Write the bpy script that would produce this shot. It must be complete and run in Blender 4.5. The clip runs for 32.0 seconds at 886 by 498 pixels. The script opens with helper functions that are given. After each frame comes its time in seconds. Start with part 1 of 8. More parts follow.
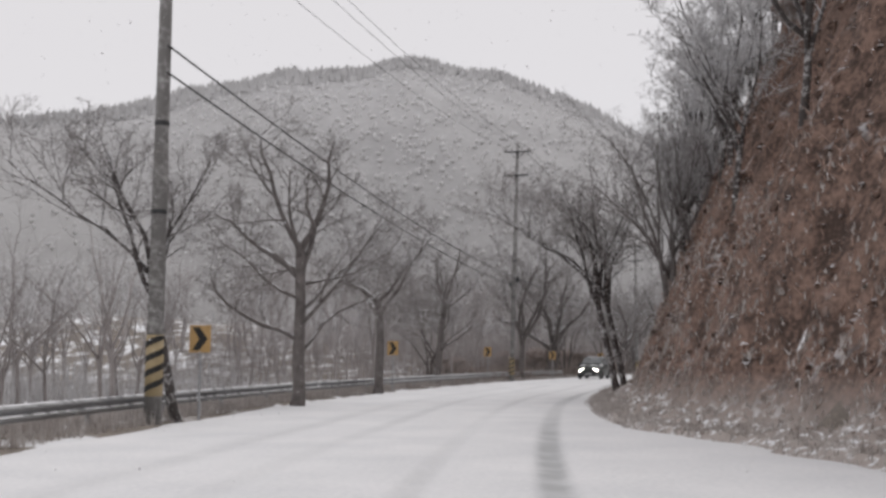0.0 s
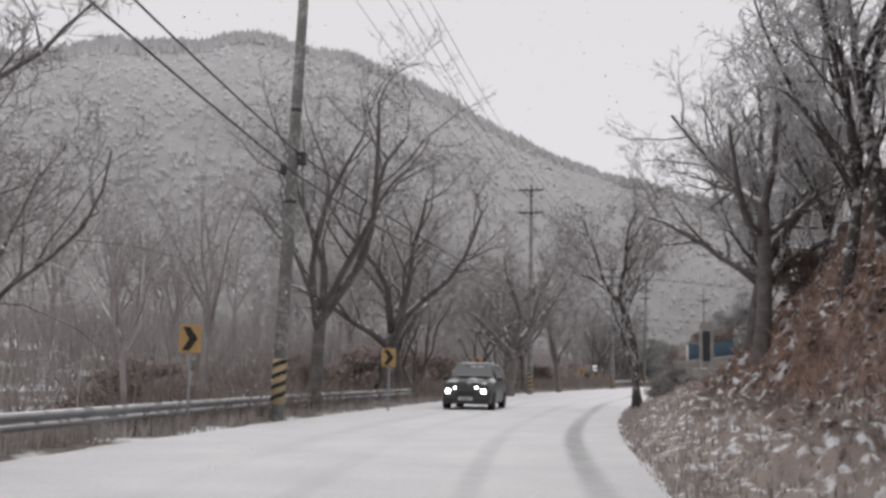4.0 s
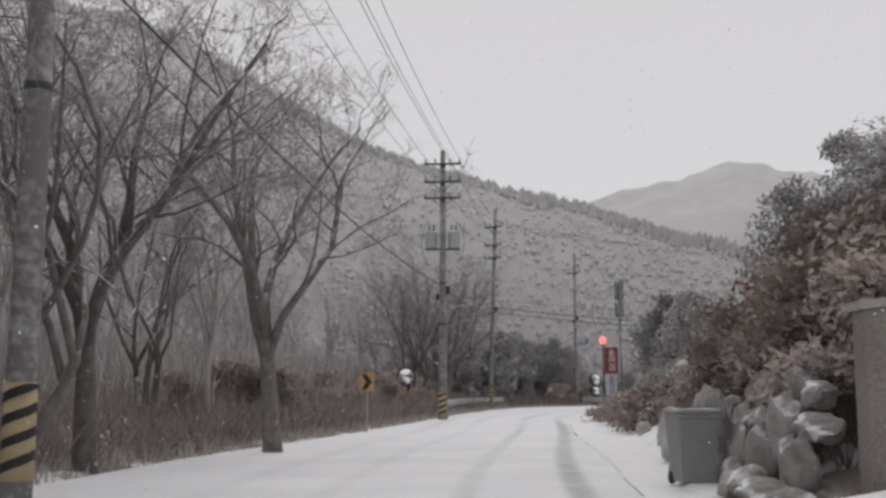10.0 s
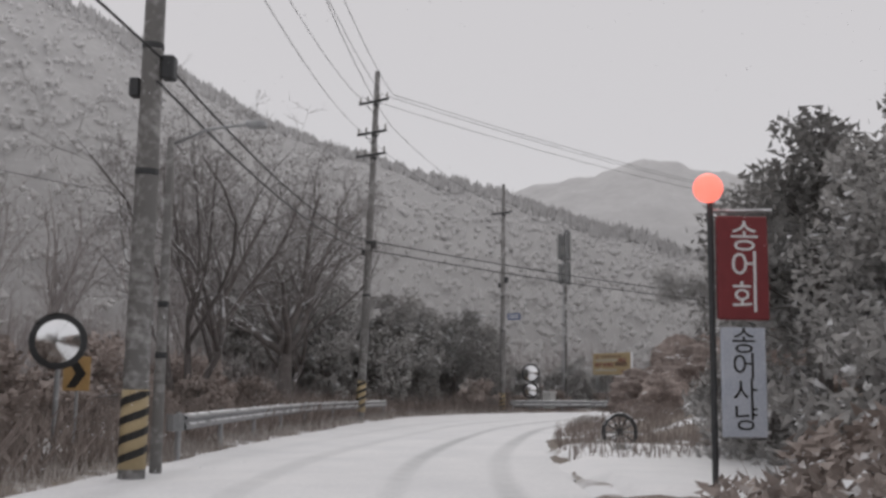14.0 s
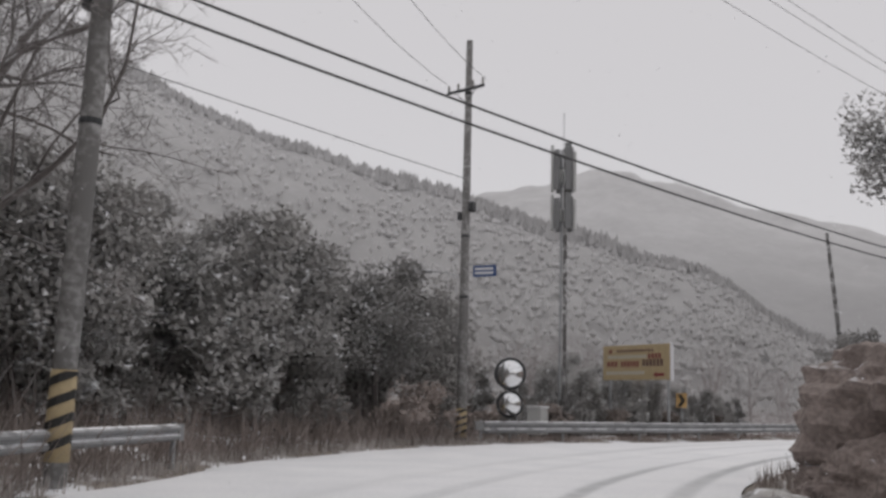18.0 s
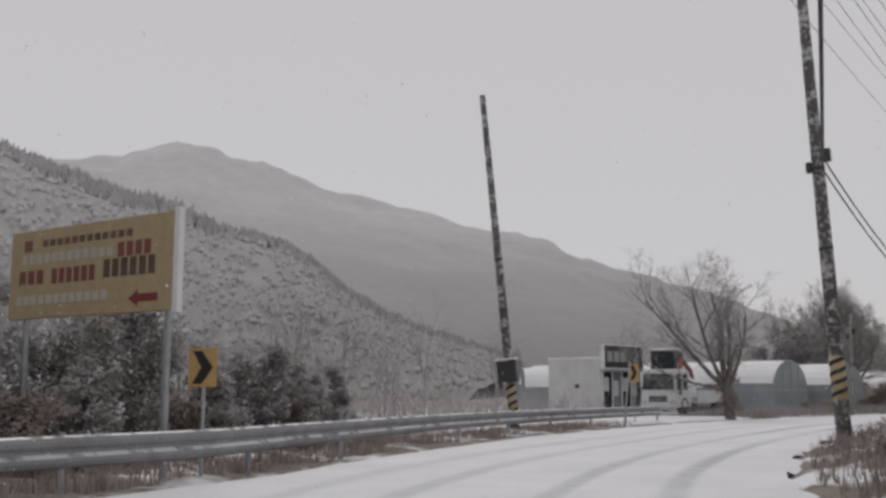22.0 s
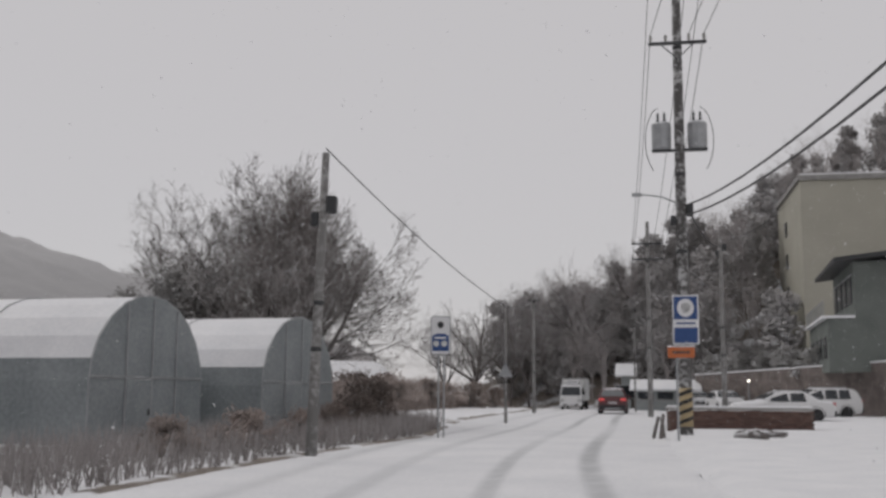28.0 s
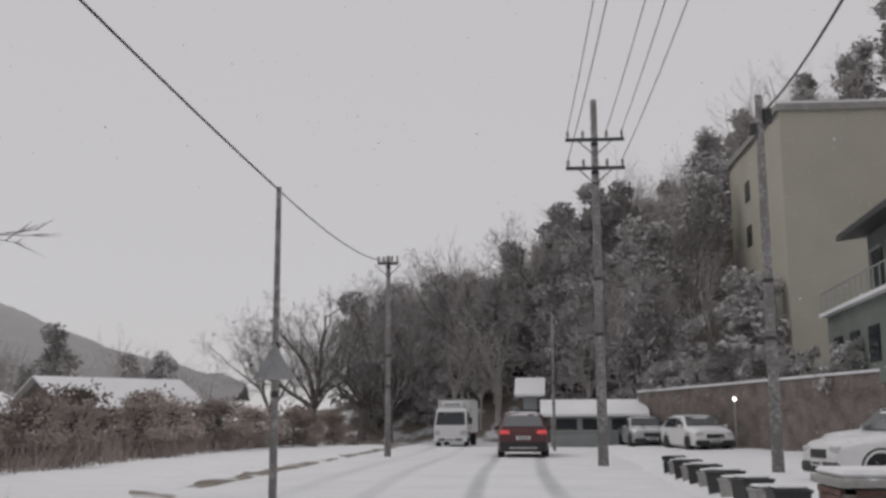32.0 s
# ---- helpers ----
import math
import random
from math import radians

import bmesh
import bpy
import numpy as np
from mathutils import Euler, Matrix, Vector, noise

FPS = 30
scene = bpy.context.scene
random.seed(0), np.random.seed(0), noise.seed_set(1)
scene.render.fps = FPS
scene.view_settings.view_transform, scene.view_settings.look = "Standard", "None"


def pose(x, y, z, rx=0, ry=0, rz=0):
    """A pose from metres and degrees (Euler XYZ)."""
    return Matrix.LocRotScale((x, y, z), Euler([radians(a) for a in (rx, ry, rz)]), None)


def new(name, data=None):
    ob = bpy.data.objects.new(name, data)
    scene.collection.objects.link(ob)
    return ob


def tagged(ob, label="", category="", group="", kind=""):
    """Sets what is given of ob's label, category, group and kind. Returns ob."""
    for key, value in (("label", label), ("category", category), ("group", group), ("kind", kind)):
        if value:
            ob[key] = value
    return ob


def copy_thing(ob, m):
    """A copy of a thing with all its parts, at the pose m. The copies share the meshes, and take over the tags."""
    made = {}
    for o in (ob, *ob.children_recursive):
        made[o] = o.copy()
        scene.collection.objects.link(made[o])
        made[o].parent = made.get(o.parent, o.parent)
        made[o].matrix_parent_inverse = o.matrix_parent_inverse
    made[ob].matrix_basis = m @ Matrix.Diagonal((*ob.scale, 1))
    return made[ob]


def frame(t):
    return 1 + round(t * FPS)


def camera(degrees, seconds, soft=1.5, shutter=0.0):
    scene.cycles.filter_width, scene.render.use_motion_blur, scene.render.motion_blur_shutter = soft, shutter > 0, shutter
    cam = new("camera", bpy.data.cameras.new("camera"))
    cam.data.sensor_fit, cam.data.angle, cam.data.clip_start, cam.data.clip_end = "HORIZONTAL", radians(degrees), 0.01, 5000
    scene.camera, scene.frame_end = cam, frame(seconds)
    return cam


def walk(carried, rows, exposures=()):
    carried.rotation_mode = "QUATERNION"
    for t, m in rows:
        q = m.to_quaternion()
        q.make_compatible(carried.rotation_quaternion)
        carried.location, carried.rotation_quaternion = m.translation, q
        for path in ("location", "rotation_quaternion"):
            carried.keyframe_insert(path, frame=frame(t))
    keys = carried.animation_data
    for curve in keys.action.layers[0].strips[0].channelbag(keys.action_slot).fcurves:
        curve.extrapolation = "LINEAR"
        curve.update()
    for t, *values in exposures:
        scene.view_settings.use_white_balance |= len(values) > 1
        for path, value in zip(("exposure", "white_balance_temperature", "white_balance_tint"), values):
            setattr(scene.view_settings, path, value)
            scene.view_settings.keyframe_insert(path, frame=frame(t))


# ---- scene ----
cam = camera(45.93, 32.0, soft=3.0)
# seconds, x, y, z, pitch + 90, roll, yaw
PATH = [
    (0.0, -0.0, -0.0, 1.35, 96.15, -0.18, 8.67),
    (0.2, -0.277, 2.394, 1.35, 95.88, -0.21, 8.68),
    (0.5, -0.681, 5.977, 1.35, 95.85, -0.19, 8.5),
    (0.8, -1.086, 9.534, 1.35, 94.35, 0.05, 8.29),
    (1.0, -1.346, 11.898, 1.35, 94.07, 0.25, 8.12),
    (1.2, -1.568, 14.284, 1.35, 93.39, 0.38, 7.68),
    (1.5, -1.795, 17.813, 1.35, 93.4, 0.21, 5.63),
    (2.0, -2.024, 23.4, 1.35, 93.07, -0.98, 0.82),
    (2.2, -2.123, 25.761, 1.35, 93.7, -0.71, -0.28),
    (2.5, -2.232, 29.287, 1.35, 94.72, -0.07, -0.6),
    (3.0, -2.178, 34.869, 1.35, 97.19, 0.25, 0.17),
    (3.5, -1.973, 40.199, 1.35, 96.87, -0.05, 0.62),
    (4.0, -1.693, 45.384, 1.35, 96.76, -1.03, 0.57),
    (4.5, -1.346, 50.526, 1.35, 96.74, -2.64, -0.25),
    (4.6, -1.267, 51.561, 1.35, 96.75, -2.68, -0.54),
    (5.0, -0.925, 55.716, 1.35, 96.5, -2.05, -1.7),
    (5.2, -0.757, 57.754, 1.35, 96.44, -1.53, -2.41),
    (5.5, -0.506, 60.779, 1.35, 96.76, -0.86, -3.34),
    (6.0, -0.056, 65.821, 1.35, 96.9, 0.03, -5.42),
    (6.5, 0.53, 70.915, 1.35, 96.95, 0.33, -7.39),
    (6.6, 0.667, 71.932, 1.35, 96.96, 0.43, -7.73),
    (7.0, 1.227, 76.005, 1.35, 97.29, 0.83, -8.61),
    (7.2, 1.522, 78.011, 1.35, 97.14, 0.85, -8.91),
    (7.5, 2.014, 80.986, 1.35, 97.26, 0.48, -8.86),
    (8.0, 2.915, 85.879, 1.35, 97.51, -0.27, -8.82),
    (8.5, 3.886, 90.629, 1.35, 97.59, -0.45, -8.86),
    (9.0, 4.922, 95.308, 1.35, 97.63, -0.4, -9.0),
    (9.5, 5.727, 99.908, 1.35, 97.72, -0.56, -9.31),
    (10.0, 6.577, 104.45, 1.35, 97.75, -0.13, -9.52),
    (10.5, 7.746, 109.053, 1.35, 97.73, -0.26, -9.65),
    (11.0, 8.877, 113.59, 1.35, 97.63, -0.4, -9.87),
    (11.5, 9.803, 117.99, 1.35, 97.6, -0.49, -10.71),
    (12.0, 10.862, 122.304, 1.35, 97.54, -0.6, -12.06),
    (12.5, 12.034, 126.41, 1.35, 97.53, -0.49, -12.83),
    (13.0, 13.331, 130.511, 1.35, 97.44, -0.58, -13.45),
    (13.5, 14.428, 134.508, 1.35, 97.72, -1.07, -13.96),
    (14.0, 15.411, 138.162, 1.35, 97.69, -0.74, -14.48),
    (14.2, 15.844, 139.612, 1.35, 97.68, -0.38, -14.99),
    (14.5, 16.575, 141.729, 1.35, 97.61, -0.38, -15.44),
    (15.0, 17.573, 145.365, 1.35, 97.79, -0.12, -16.15),
    (15.5, 18.479, 149.046, 1.35, 98.13, -0.0, -16.73),
    (16.0, 19.377, 152.713, 1.35, 98.41, -0.08, -17.1),
    (16.5, 20.327, 156.314, 1.35, 98.43, -0.43, -17.18),
    (17.0, 21.473, 159.777, 1.35, 98.45, -0.85, -17.23),
    (17.5, 22.69, 163.172, 1.35, 98.46, -1.01, -17.21),
    (18.0, 24.021, 166.532, 1.35, 98.42, -1.46, -17.32),
    (18.5, 25.422, 169.817, 1.35, 98.33, -1.19, -18.15),
    (19.0, 26.849, 173.021, 1.35, 98.18, -0.15, -20.47),
    (19.5, 28.386, 176.262, 1.35, 98.09, 0.1, -23.73),
    (20.0, 30.148, 179.371, 1.35, 97.9, -0.42, -27.13),
    (20.5, 32.259, 182.416, 1.35, 97.92, -0.47, -30.12),
    (21.0, 34.509, 185.551, 1.35, 98.0, -0.37, -32.99),
    (21.5, 37.04, 188.68, 1.35, 97.87, -0.16, -36.47),
    (22.0, 39.75, 191.723, 1.35, 97.86, -0.1, -40.1),
    (22.4, 41.959, 194.215, 1.35, 97.96, 0.28, -43.25),
    (22.5, 42.543, 194.801, 1.35, 97.98, 0.35, -43.94),
    (23.0, 45.672, 197.61, 1.35, 98.08, 0.36, -47.29),
    (23.5, 49.185, 200.266, 1.35, 98.21, -0.1, -50.43),
    (24.0, 52.869, 202.751, 1.35, 98.22, -0.02, -53.81),
    (24.5, 56.587, 204.984, 1.35, 98.34, 0.27, -56.71),
    (25.0, 60.391, 207.0, 1.35, 98.37, 0.37, -59.0),
    (25.5, 64.072, 208.817, 1.35, 98.42, -0.3, -60.68),
    (26.0, 67.754, 210.404, 1.35, 98.36, -0.66, -62.09),
    (26.5, 71.529, 211.912, 1.35, 98.22, -0.6, -63.98),
    (27.0, 75.361, 213.387, 1.35, 97.91, -0.19, -66.19),
    (27.5, 79.25, 214.774, 1.35, 97.73, -0.08, -68.03),
    (28.0, 83.174, 216.066, 1.35, 97.77, -0.33, -69.49),
    (28.5, 87.099, 217.263, 1.35, 98.15, -0.75, -70.59),
    (28.6, 87.879, 217.492, 1.35, 98.27, -0.72, -70.76),
    (29.0, 91.026, 218.341, 1.35, 98.45, -0.06, -71.8),
    (29.5, 94.817, 219.425, 1.35, 98.75, 0.09, -72.77),
    (30.0, 98.471, 220.406, 1.35, 98.99, -0.06, -73.13),
    (30.5, 101.993, 221.23, 1.35, 99.09, -0.26, -73.24),
    (31.0, 105.294, 221.95, 1.35, 99.07, -0.28, -73.57),
    (31.5, 108.452, 222.473, 1.35, 99.26, -0.17, -74.18),
    (32.0, 111.627, 222.959, 1.35, 99.31, 0.26, -76.1),
]
walk(cam, [(r[0], pose(r[1], r[2], r[3], r[4], 0, r[6]) @ pose(0, 0, 0, 0, 0, -r[5])) for r in PATH],
     exposures=[(0, 0.28), (5, 0.3), (7, 0.22), (10, 0.09), (13, 0.0), (19, 0.0), (22, -0.17), (25, -0.28), (29, -0.18), (32, -0.18)])

# ---- overcast sky and a weak, wide sun ----
SUN_EL, SUN_AZ = 48.0, 200.0
world = bpy.data.worlds.new("overcast")
scene.world = world
world.use_nodes = True
wn, wl = world.node_tree.nodes, world.node_tree.links
wn.clear()
w_out, w_bg = wn.new("ShaderNodeOutputWorld"), wn.new("ShaderNodeBackground")
w_sky = wn.new("ShaderNodeTexSky")
w_sky.sky_type, w_sky.sun_disc = "NISHITA", False
w_sky.sun_elevation, w_sky.sun_rotation = radians(SUN_EL), radians(SUN_AZ)
w_gain = wn.new("ShaderNodeMix")
w_gain.data_type, w_gain.blend_type = "RGBA", "MIX"
w_gain.inputs["Factor"].default_value = 0.93
w_gain.inputs["B"].default_value = (6.2, 5.98, 6.06, 1)
wl.new(w_sky.outputs[0], w_gain.inputs["A"])
wl.new(w_gain.outputs["Result"], w_bg.inputs["Color"])
w_bg.inputs["Strength"].default_value = 0.105
wl.new(w_bg.outputs[0], w_out.inputs[0])
sun = new("sun", bpy.data.lights.new("sun", "SUN"))
sun.data.energy, sun.data.angle, sun.data.color = 0.6, radians(25), (1.0, 0.97, 0.93)
sun.rotation_euler = (radians(90 - SUN_EL), 0, radians(-SUN_AZ))

# ---- materials ----


def shader(name, a, b, rough=0.8, scale=3.0, fine=40.0, bump=0.3, metal=0.0, snow=0.0, snow_scale=2.5, vary=0.0, snow_low=0.25, sharp=0.32, mid=0.5, height=None, worn=None):
    """Two colours mixed by coarse and fine noise, with bump; snow lies on faces that look up."""
    m = bpy.data.materials.new(name)
    m.use_nodes = True
    n, k = m.node_tree.nodes, m.node_tree.links
    bsdf = n["Principled BSDF"]
    co = n.new("ShaderNodeTexCoord")
    n1, n2 = n.new("ShaderNodeTexNoise"), n.new("ShaderNodeTexNoise")
    n1.inputs["Scale"].default_value, n2.inputs["Scale"].default_value = scale, fine
    n1.inputs["Detail"].default_value, n2.inputs["Detail"].default_value = 4, 3
    k.new(co.outputs["Object"], n1.inputs["Vector"])
    k.new(co.outputs["Object"], n2.inputs["Vector"])
    add = n.new("ShaderNodeMath")
    add.operation = "MULTIPLY_ADD"
    add.inputs[1].default_value, add.inputs[2].default_value = 0.5, 0.0
    k.new(n2.outputs[0], add.inputs[0])
    sm = n.new("ShaderNodeMath")
    sm.operation = "MULTIPLY_ADD"
    sm.inputs[1].default_value = 0.5
    k.new(n1.outputs[0], sm.inputs[0])
    k.new(add.outputs[0], sm.inputs[2])
    ramp = n.new("ShaderNodeValToRGB")
    ramp.color_ramp.elements[0].position, ramp.color_ramp.elements[1].position = mid - sharp / 2, mid + sharp / 2
    ramp.color_ramp.elements[0].color, ramp.color_ramp.elements[1].color = (*a, 1), (*b, 1)
    k.new(sm.outputs[0], ramp.inputs[0])
    col = ramp.outputs[0]
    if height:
        # one colour low down, the ramp higher up; paler hilltops stand in for haze
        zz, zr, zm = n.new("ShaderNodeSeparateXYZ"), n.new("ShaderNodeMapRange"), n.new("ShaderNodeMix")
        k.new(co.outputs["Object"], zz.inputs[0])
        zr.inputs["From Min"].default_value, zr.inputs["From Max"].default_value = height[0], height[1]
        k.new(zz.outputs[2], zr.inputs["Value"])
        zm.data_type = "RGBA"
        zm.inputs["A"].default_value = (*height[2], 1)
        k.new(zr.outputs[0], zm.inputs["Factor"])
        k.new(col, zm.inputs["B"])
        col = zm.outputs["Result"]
    if worn:
        # slush where tyres have pressed the snow, broken up by noise
        at_, wm, wr = n.new("ShaderNodeAttribute"), n.new("ShaderNodeMix"), n.new("ShaderNodeMath")
        at_.attribute_name = "wear"
        wr.operation, wr.use_clamp = "MULTIPLY_ADD", True
        k.new(at_.outputs["Fac"], wr.inputs[0])
        wn3 = n.new("ShaderNodeTexNoise")
        wn3.inputs["Scale"].default_value, wn3.inputs["Detail"].default_value = 1.6, 5
        k.new(co.outputs["Object"], wn3.inputs["Vector"])
        wz = n.new("ShaderNodeMapRange")
        wz.inputs["From Min"].default_value, wz.inputs["From Max"].default_value = 0.3, 0.6
        wz.inputs["To Min"].default_value, wz.inputs["To Max"].default_value = 0.65, 1.1
        k.new(wn3.outputs[0], wz.inputs["Value"])
        k.new(wz.outputs[0], wr.inputs[1])
        wr.inputs[2].default_value = 0.0
        wm.data_type = "RGBA"
        wm.inputs["B"].default_value = (*worn, 1)
        k.new(wr.outputs[0], wm.inputs["Factor"])
        k.new(col, wm.inputs["A"])
        col = wm.outputs["Result"]
    if vary:
        info, hsv = n.new("ShaderNodeObjectInfo"), n.new("ShaderNodeHueSaturation")
        mr = n.new("ShaderNodeMapRange")
        mr.inputs["To Min"].default_value, mr.inputs["To Max"].default_value = 1 - vary, 1 + vary
        k.new(info.outputs["Random"], mr.inputs["Value"])
        k.new(mr.outputs[0], hsv.inputs["Value"])
        k.new(col, hsv.inputs["Color"])
        col = hsv.outputs[0]
    if snow:
        geo, sep = n.new("ShaderNodeNewGeometry"), n.new("ShaderNodeSeparateXYZ")
        k.new(geo.outputs["Normal"], sep.inputs[0])
        n3 = n.new("ShaderNodeTexNoise")
        n3.inputs["Scale"].default_value, n3.inputs["Detail"].default_value = snow_scale, 5
        k.new(co.outputs["Object"], n3.inputs["Vector"])
        up = n.new("ShaderNodeMapRange")
        up.inputs["From Min"].default_value, up.inputs["From Max"].default_value = snow_low, snow_low + 0.4
        k.new(sep.outputs[2], up.inputs["Value"])
        ns = n.new("ShaderNodeMapRange")
        ns.inputs["From Min"].default_value, ns.inputs["From Max"].default_value = 0.62 - 0.3 * snow, 0.72 - 0.3 * snow
        k.new(n3.outputs[0], ns.inputs["Value"])
        mu = n.new("ShaderNodeMath")
        mu.operation = "MULTIPLY"
        k.new(up.outputs[0], mu.inputs[0])
        k.new(ns.outputs[0], mu.inputs[1])
        mix = n.new("ShaderNodeMix")
        mix.data_type = "RGBA"
        mix.inputs["B"].default_value = (0.8, 0.81, 0.83, 1)
        k.new(mu.outputs[0], mix.inputs["Factor"])
        k.new(col, mix.inputs["A"])
        col = mix.outputs["Result"]
    k.new(col, bsdf.inputs["Base Color"])
    bsdf.inputs["Roughness"].default_value, bsdf.inputs["Metallic"].default_value = rough, metal
    if bump:
        bp = n.new("ShaderNodeBump")
        bp.inputs["Strength"].default_value, bp.inputs["Distance"].default_value = bump, 0.03
        k.new(sm.outputs[0], bp.inputs["Height"])
        k.new(bp.outputs[0], bsdf.inputs["Normal"])
    return m


def plain(name, c, rough=0.5, metal=0.0, scale=8.0, d=0.12, snow=0.0, **kw):
    """Nearly even paint with slight dirt."""
    return shader(name, tuple(v * (1 - d) for v in c), tuple(min(1, v * (1 + d)) for v in c), rough, scale, scale * 9, 0.05, metal, snow, **kw)


def lamp_mat(name, c, power):
    m = bpy.data.materials.new(name)
    m.use_nodes = True
    b = m.node_tree.nodes["Principled BSDF"]
    b.inputs["Base Color"].default_value = (*c, 1)
    b.inputs["Emission Color"].default_value = (*c, 1)
    b.inputs["Emission Strength"].default_value = power
    return m


def glass_mat(name, c, rough=0.08):
    m = bpy.data.materials.new(name)
    m.use_nodes = True
    b = m.node_tree.nodes["Principled BSDF"]
    b.inputs["Base Color"].default_value = (*c, 1)
    b.inputs["Roughness"].default_value = rough
    b.inputs["IOR"].default_value = 1.5
    return m


M_ROADSNOW = shader("road_snow", (0.68, 0.69, 0.71), (0.84, 0.84, 0.85), 0.75, 0.5, 14, 0.35, worn=(0.42, 0.43, 0.44))
M_SNOW = shader("snow", (0.74, 0.75, 0.77), (0.86, 0.86, 0.87), 0.7, 1.2, 20, 0.35)
M_GROUND = shader("winter_ground", (0.14, 0.12, 0.104), (0.29, 0.253, 0.22), 0.95, 0.9, 18, 0.9, snow=0.4, snow_scale=0.5)
M_BANK = shader("leaf_litter_bank", (0.06, 0.039, 0.031), (0.25, 0.165, 0.131), 0.95, 1.7, 9, 1.0, sharp=0.2, height=(0.1, 1.2, (0.4, 0.352, 0.325)), snow=0.34, snow_scale=5.0, snow_low=0.42)
# hills and far trees: haze is mixed into these pale, snowy colours
M_HILL = shader("hazed_snowy_woods_near", (0.46, 0.456, 0.458), (0.58, 0.577, 0.58), 1.0, 0.05, 0.4, 0.0, height=(0, 135, (0.3, 0.294, 0.292)))
M_HILL2 = shader("hazed_snowy_woods_far", (0.46, 0.457, 0.46), (0.6, 0.597, 0.6), 1.0, 0.02, 0.12, 0.0, sharp=0.5, height=(0, 150, (0.25, 0.246, 0.248)))
# paled further, so shaded sides of the slope trees blend in
M_HILLPALE = shader("hazed_slope_trees", (0.67, 0.666, 0.668), (0.78, 0.777, 0.78), 1.0, 0.03, 0.2, 0.0, height=(0, 135, (0.44, 0.433, 0.43)))
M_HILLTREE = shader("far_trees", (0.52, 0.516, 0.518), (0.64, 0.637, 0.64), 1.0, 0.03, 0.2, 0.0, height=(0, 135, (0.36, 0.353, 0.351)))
M_BARK = shader("bark", (0.085, 0.075, 0.071), (0.235, 0.215, 0.207), 0.95, 4, 50, 0.8, snow=0.55, snow_scale=3.0, vary=0.2)
# paler than M_TWIGD: haze over the woods is put into the colour
M_TWIG = shader("twigs", (0.268, 0.245, 0.238), (0.442, 0.412, 0.404), 0.95, 2, 30, 0.2, snow=0.5, snow_scale=1.6, vary=0.2)
M_TWIGD = shader("dark_twigs", (0.19, 0.177, 0.172), (0.36, 0.338, 0.332), 0.95, 2, 30, 0.2, snow=0.5, snow_scale=1.6, vary=0.2)
M_FROST = shader("frosted_twigs", (0.3, 0.292, 0.292), (0.74, 0.74, 0.75), 0.9, 2, 30, 0.2, snow=0.8, snow_scale=2.0, vary=0.15)
M_BRUSH = shader("dry_brush", (0.255, 0.213, 0.193), (0.435, 0.378, 0.35), 1.0, 0.6, 9, 0.0, vary=0.25)
M_MOUND = shader("clipped_brown_twigs", (0.245, 0.204, 0.184), (0.4, 0.35, 0.322), 1.0, 0.8, 9, 0.0, snow=0.28, snow_scale=1.6, vary=0.2)
M_BRUSHR = shader("russet_brush", (0.2, 0.127, 0.1), (0.43, 0.31, 0.255), 1.0, 0.6, 9, 0.0, vary=0.25)
M_GRASS = shader("frosty_grass", (0.3, 0.262, 0.24), (0.62, 0.59, 0.565), 1.0, 0.7, 9, 0.0)
M_PINE = shader("pine_needles", (0.235, 0.231, 0.223), (0.42, 0.411, 0.4), 0.9, 1.2, 12, 0.0, snow=0.25, snow_scale=1.4, vary=0.25)
# needles lightened beyond their snow to hold the haze over the hill
M_PINE2 = shader("far_evergreen", (0.28, 0.271, 0.269), (0.44, 0.429, 0.426), 0.95, 0.4, 5, 0.0, snow=0.22, snow_scale=0.6, vary=0.25)
M_CONC = shader("concrete", (0.25, 0.245, 0.235), (0.42, 0.41, 0.4), 0.9, 2, 35, 0.3, snow=0.2)
M_WALL = shader("weathered_retaining_wall", (0.17, 0.15, 0.135), (0.34, 0.31, 0.285), 0.95, 0.8, 20, 0.5, snow=0.3)
M_STONE = shader("granite", (0.2, 0.192, 0.181), (0.45, 0.437, 0.42), 0.85, 3, 60, 0.6, snow=0.38, vary=0.2)
M_ROCK = shader("dark_rock", (0.08, 0.067, 0.062), (0.26, 0.222, 0.205), 0.9, 1.6, 14, 1.0, snow=0.4, snow_scale=1.0, vary=0.2)
M_CRAG = shader("brown_crag", (0.13, 0.104, 0.094), (0.34, 0.285, 0.26), 0.9, 1.1, 9, 1.0, snow=0.12, snow_scale=1.6, snow_low=0.6, vary=0.15)
M_PALE = shader("pale_limestone", (0.3, 0.292, 0.28), (0.56, 0.55, 0.535), 0.85, 2.2, 30, 0.6, snow=0.3, vary=0.2)
M_POLE = shader("concrete_pole", (0.2, 0.195, 0.19), (0.42, 0.415, 0.41), 0.9, 1.6, 9, 0.2, sharp=0.16, mid=0.56)
M_POLEDARK = shader("snow_streaked_dark_pole", (0.1, 0.096, 0.093), (0.52, 0.52, 0.52), 0.85, 3.2, 8.0, 0.3, sharp=0.14, mid=0.55)
M_STEEL = shader("galvanised_steel", (0.3, 0.31, 0.32), (0.48, 0.49, 0.5), 0.5, 3, 40, 0.1, metal=0.6, snow=0.5)
M_RAIL = shader("weathered_guard_rail", (0.2, 0.204, 0.208), (0.34, 0.344, 0.348), 0.6, 2, 30, 0.15, metal=0.3, snow=0.75, snow_low=0.4)
M_ANTENNA = plain("grey_antenna_cover", (0.2, 0.203, 0.206), 0.5, snow=0.4)
M_DARKST = plain("dark_metal", (0.06, 0.062, 0.065), 0.55, 0.4, snow=0.4)
M_WIRE = plain("black_cable", (0.035, 0.035, 0.037), 0.6)
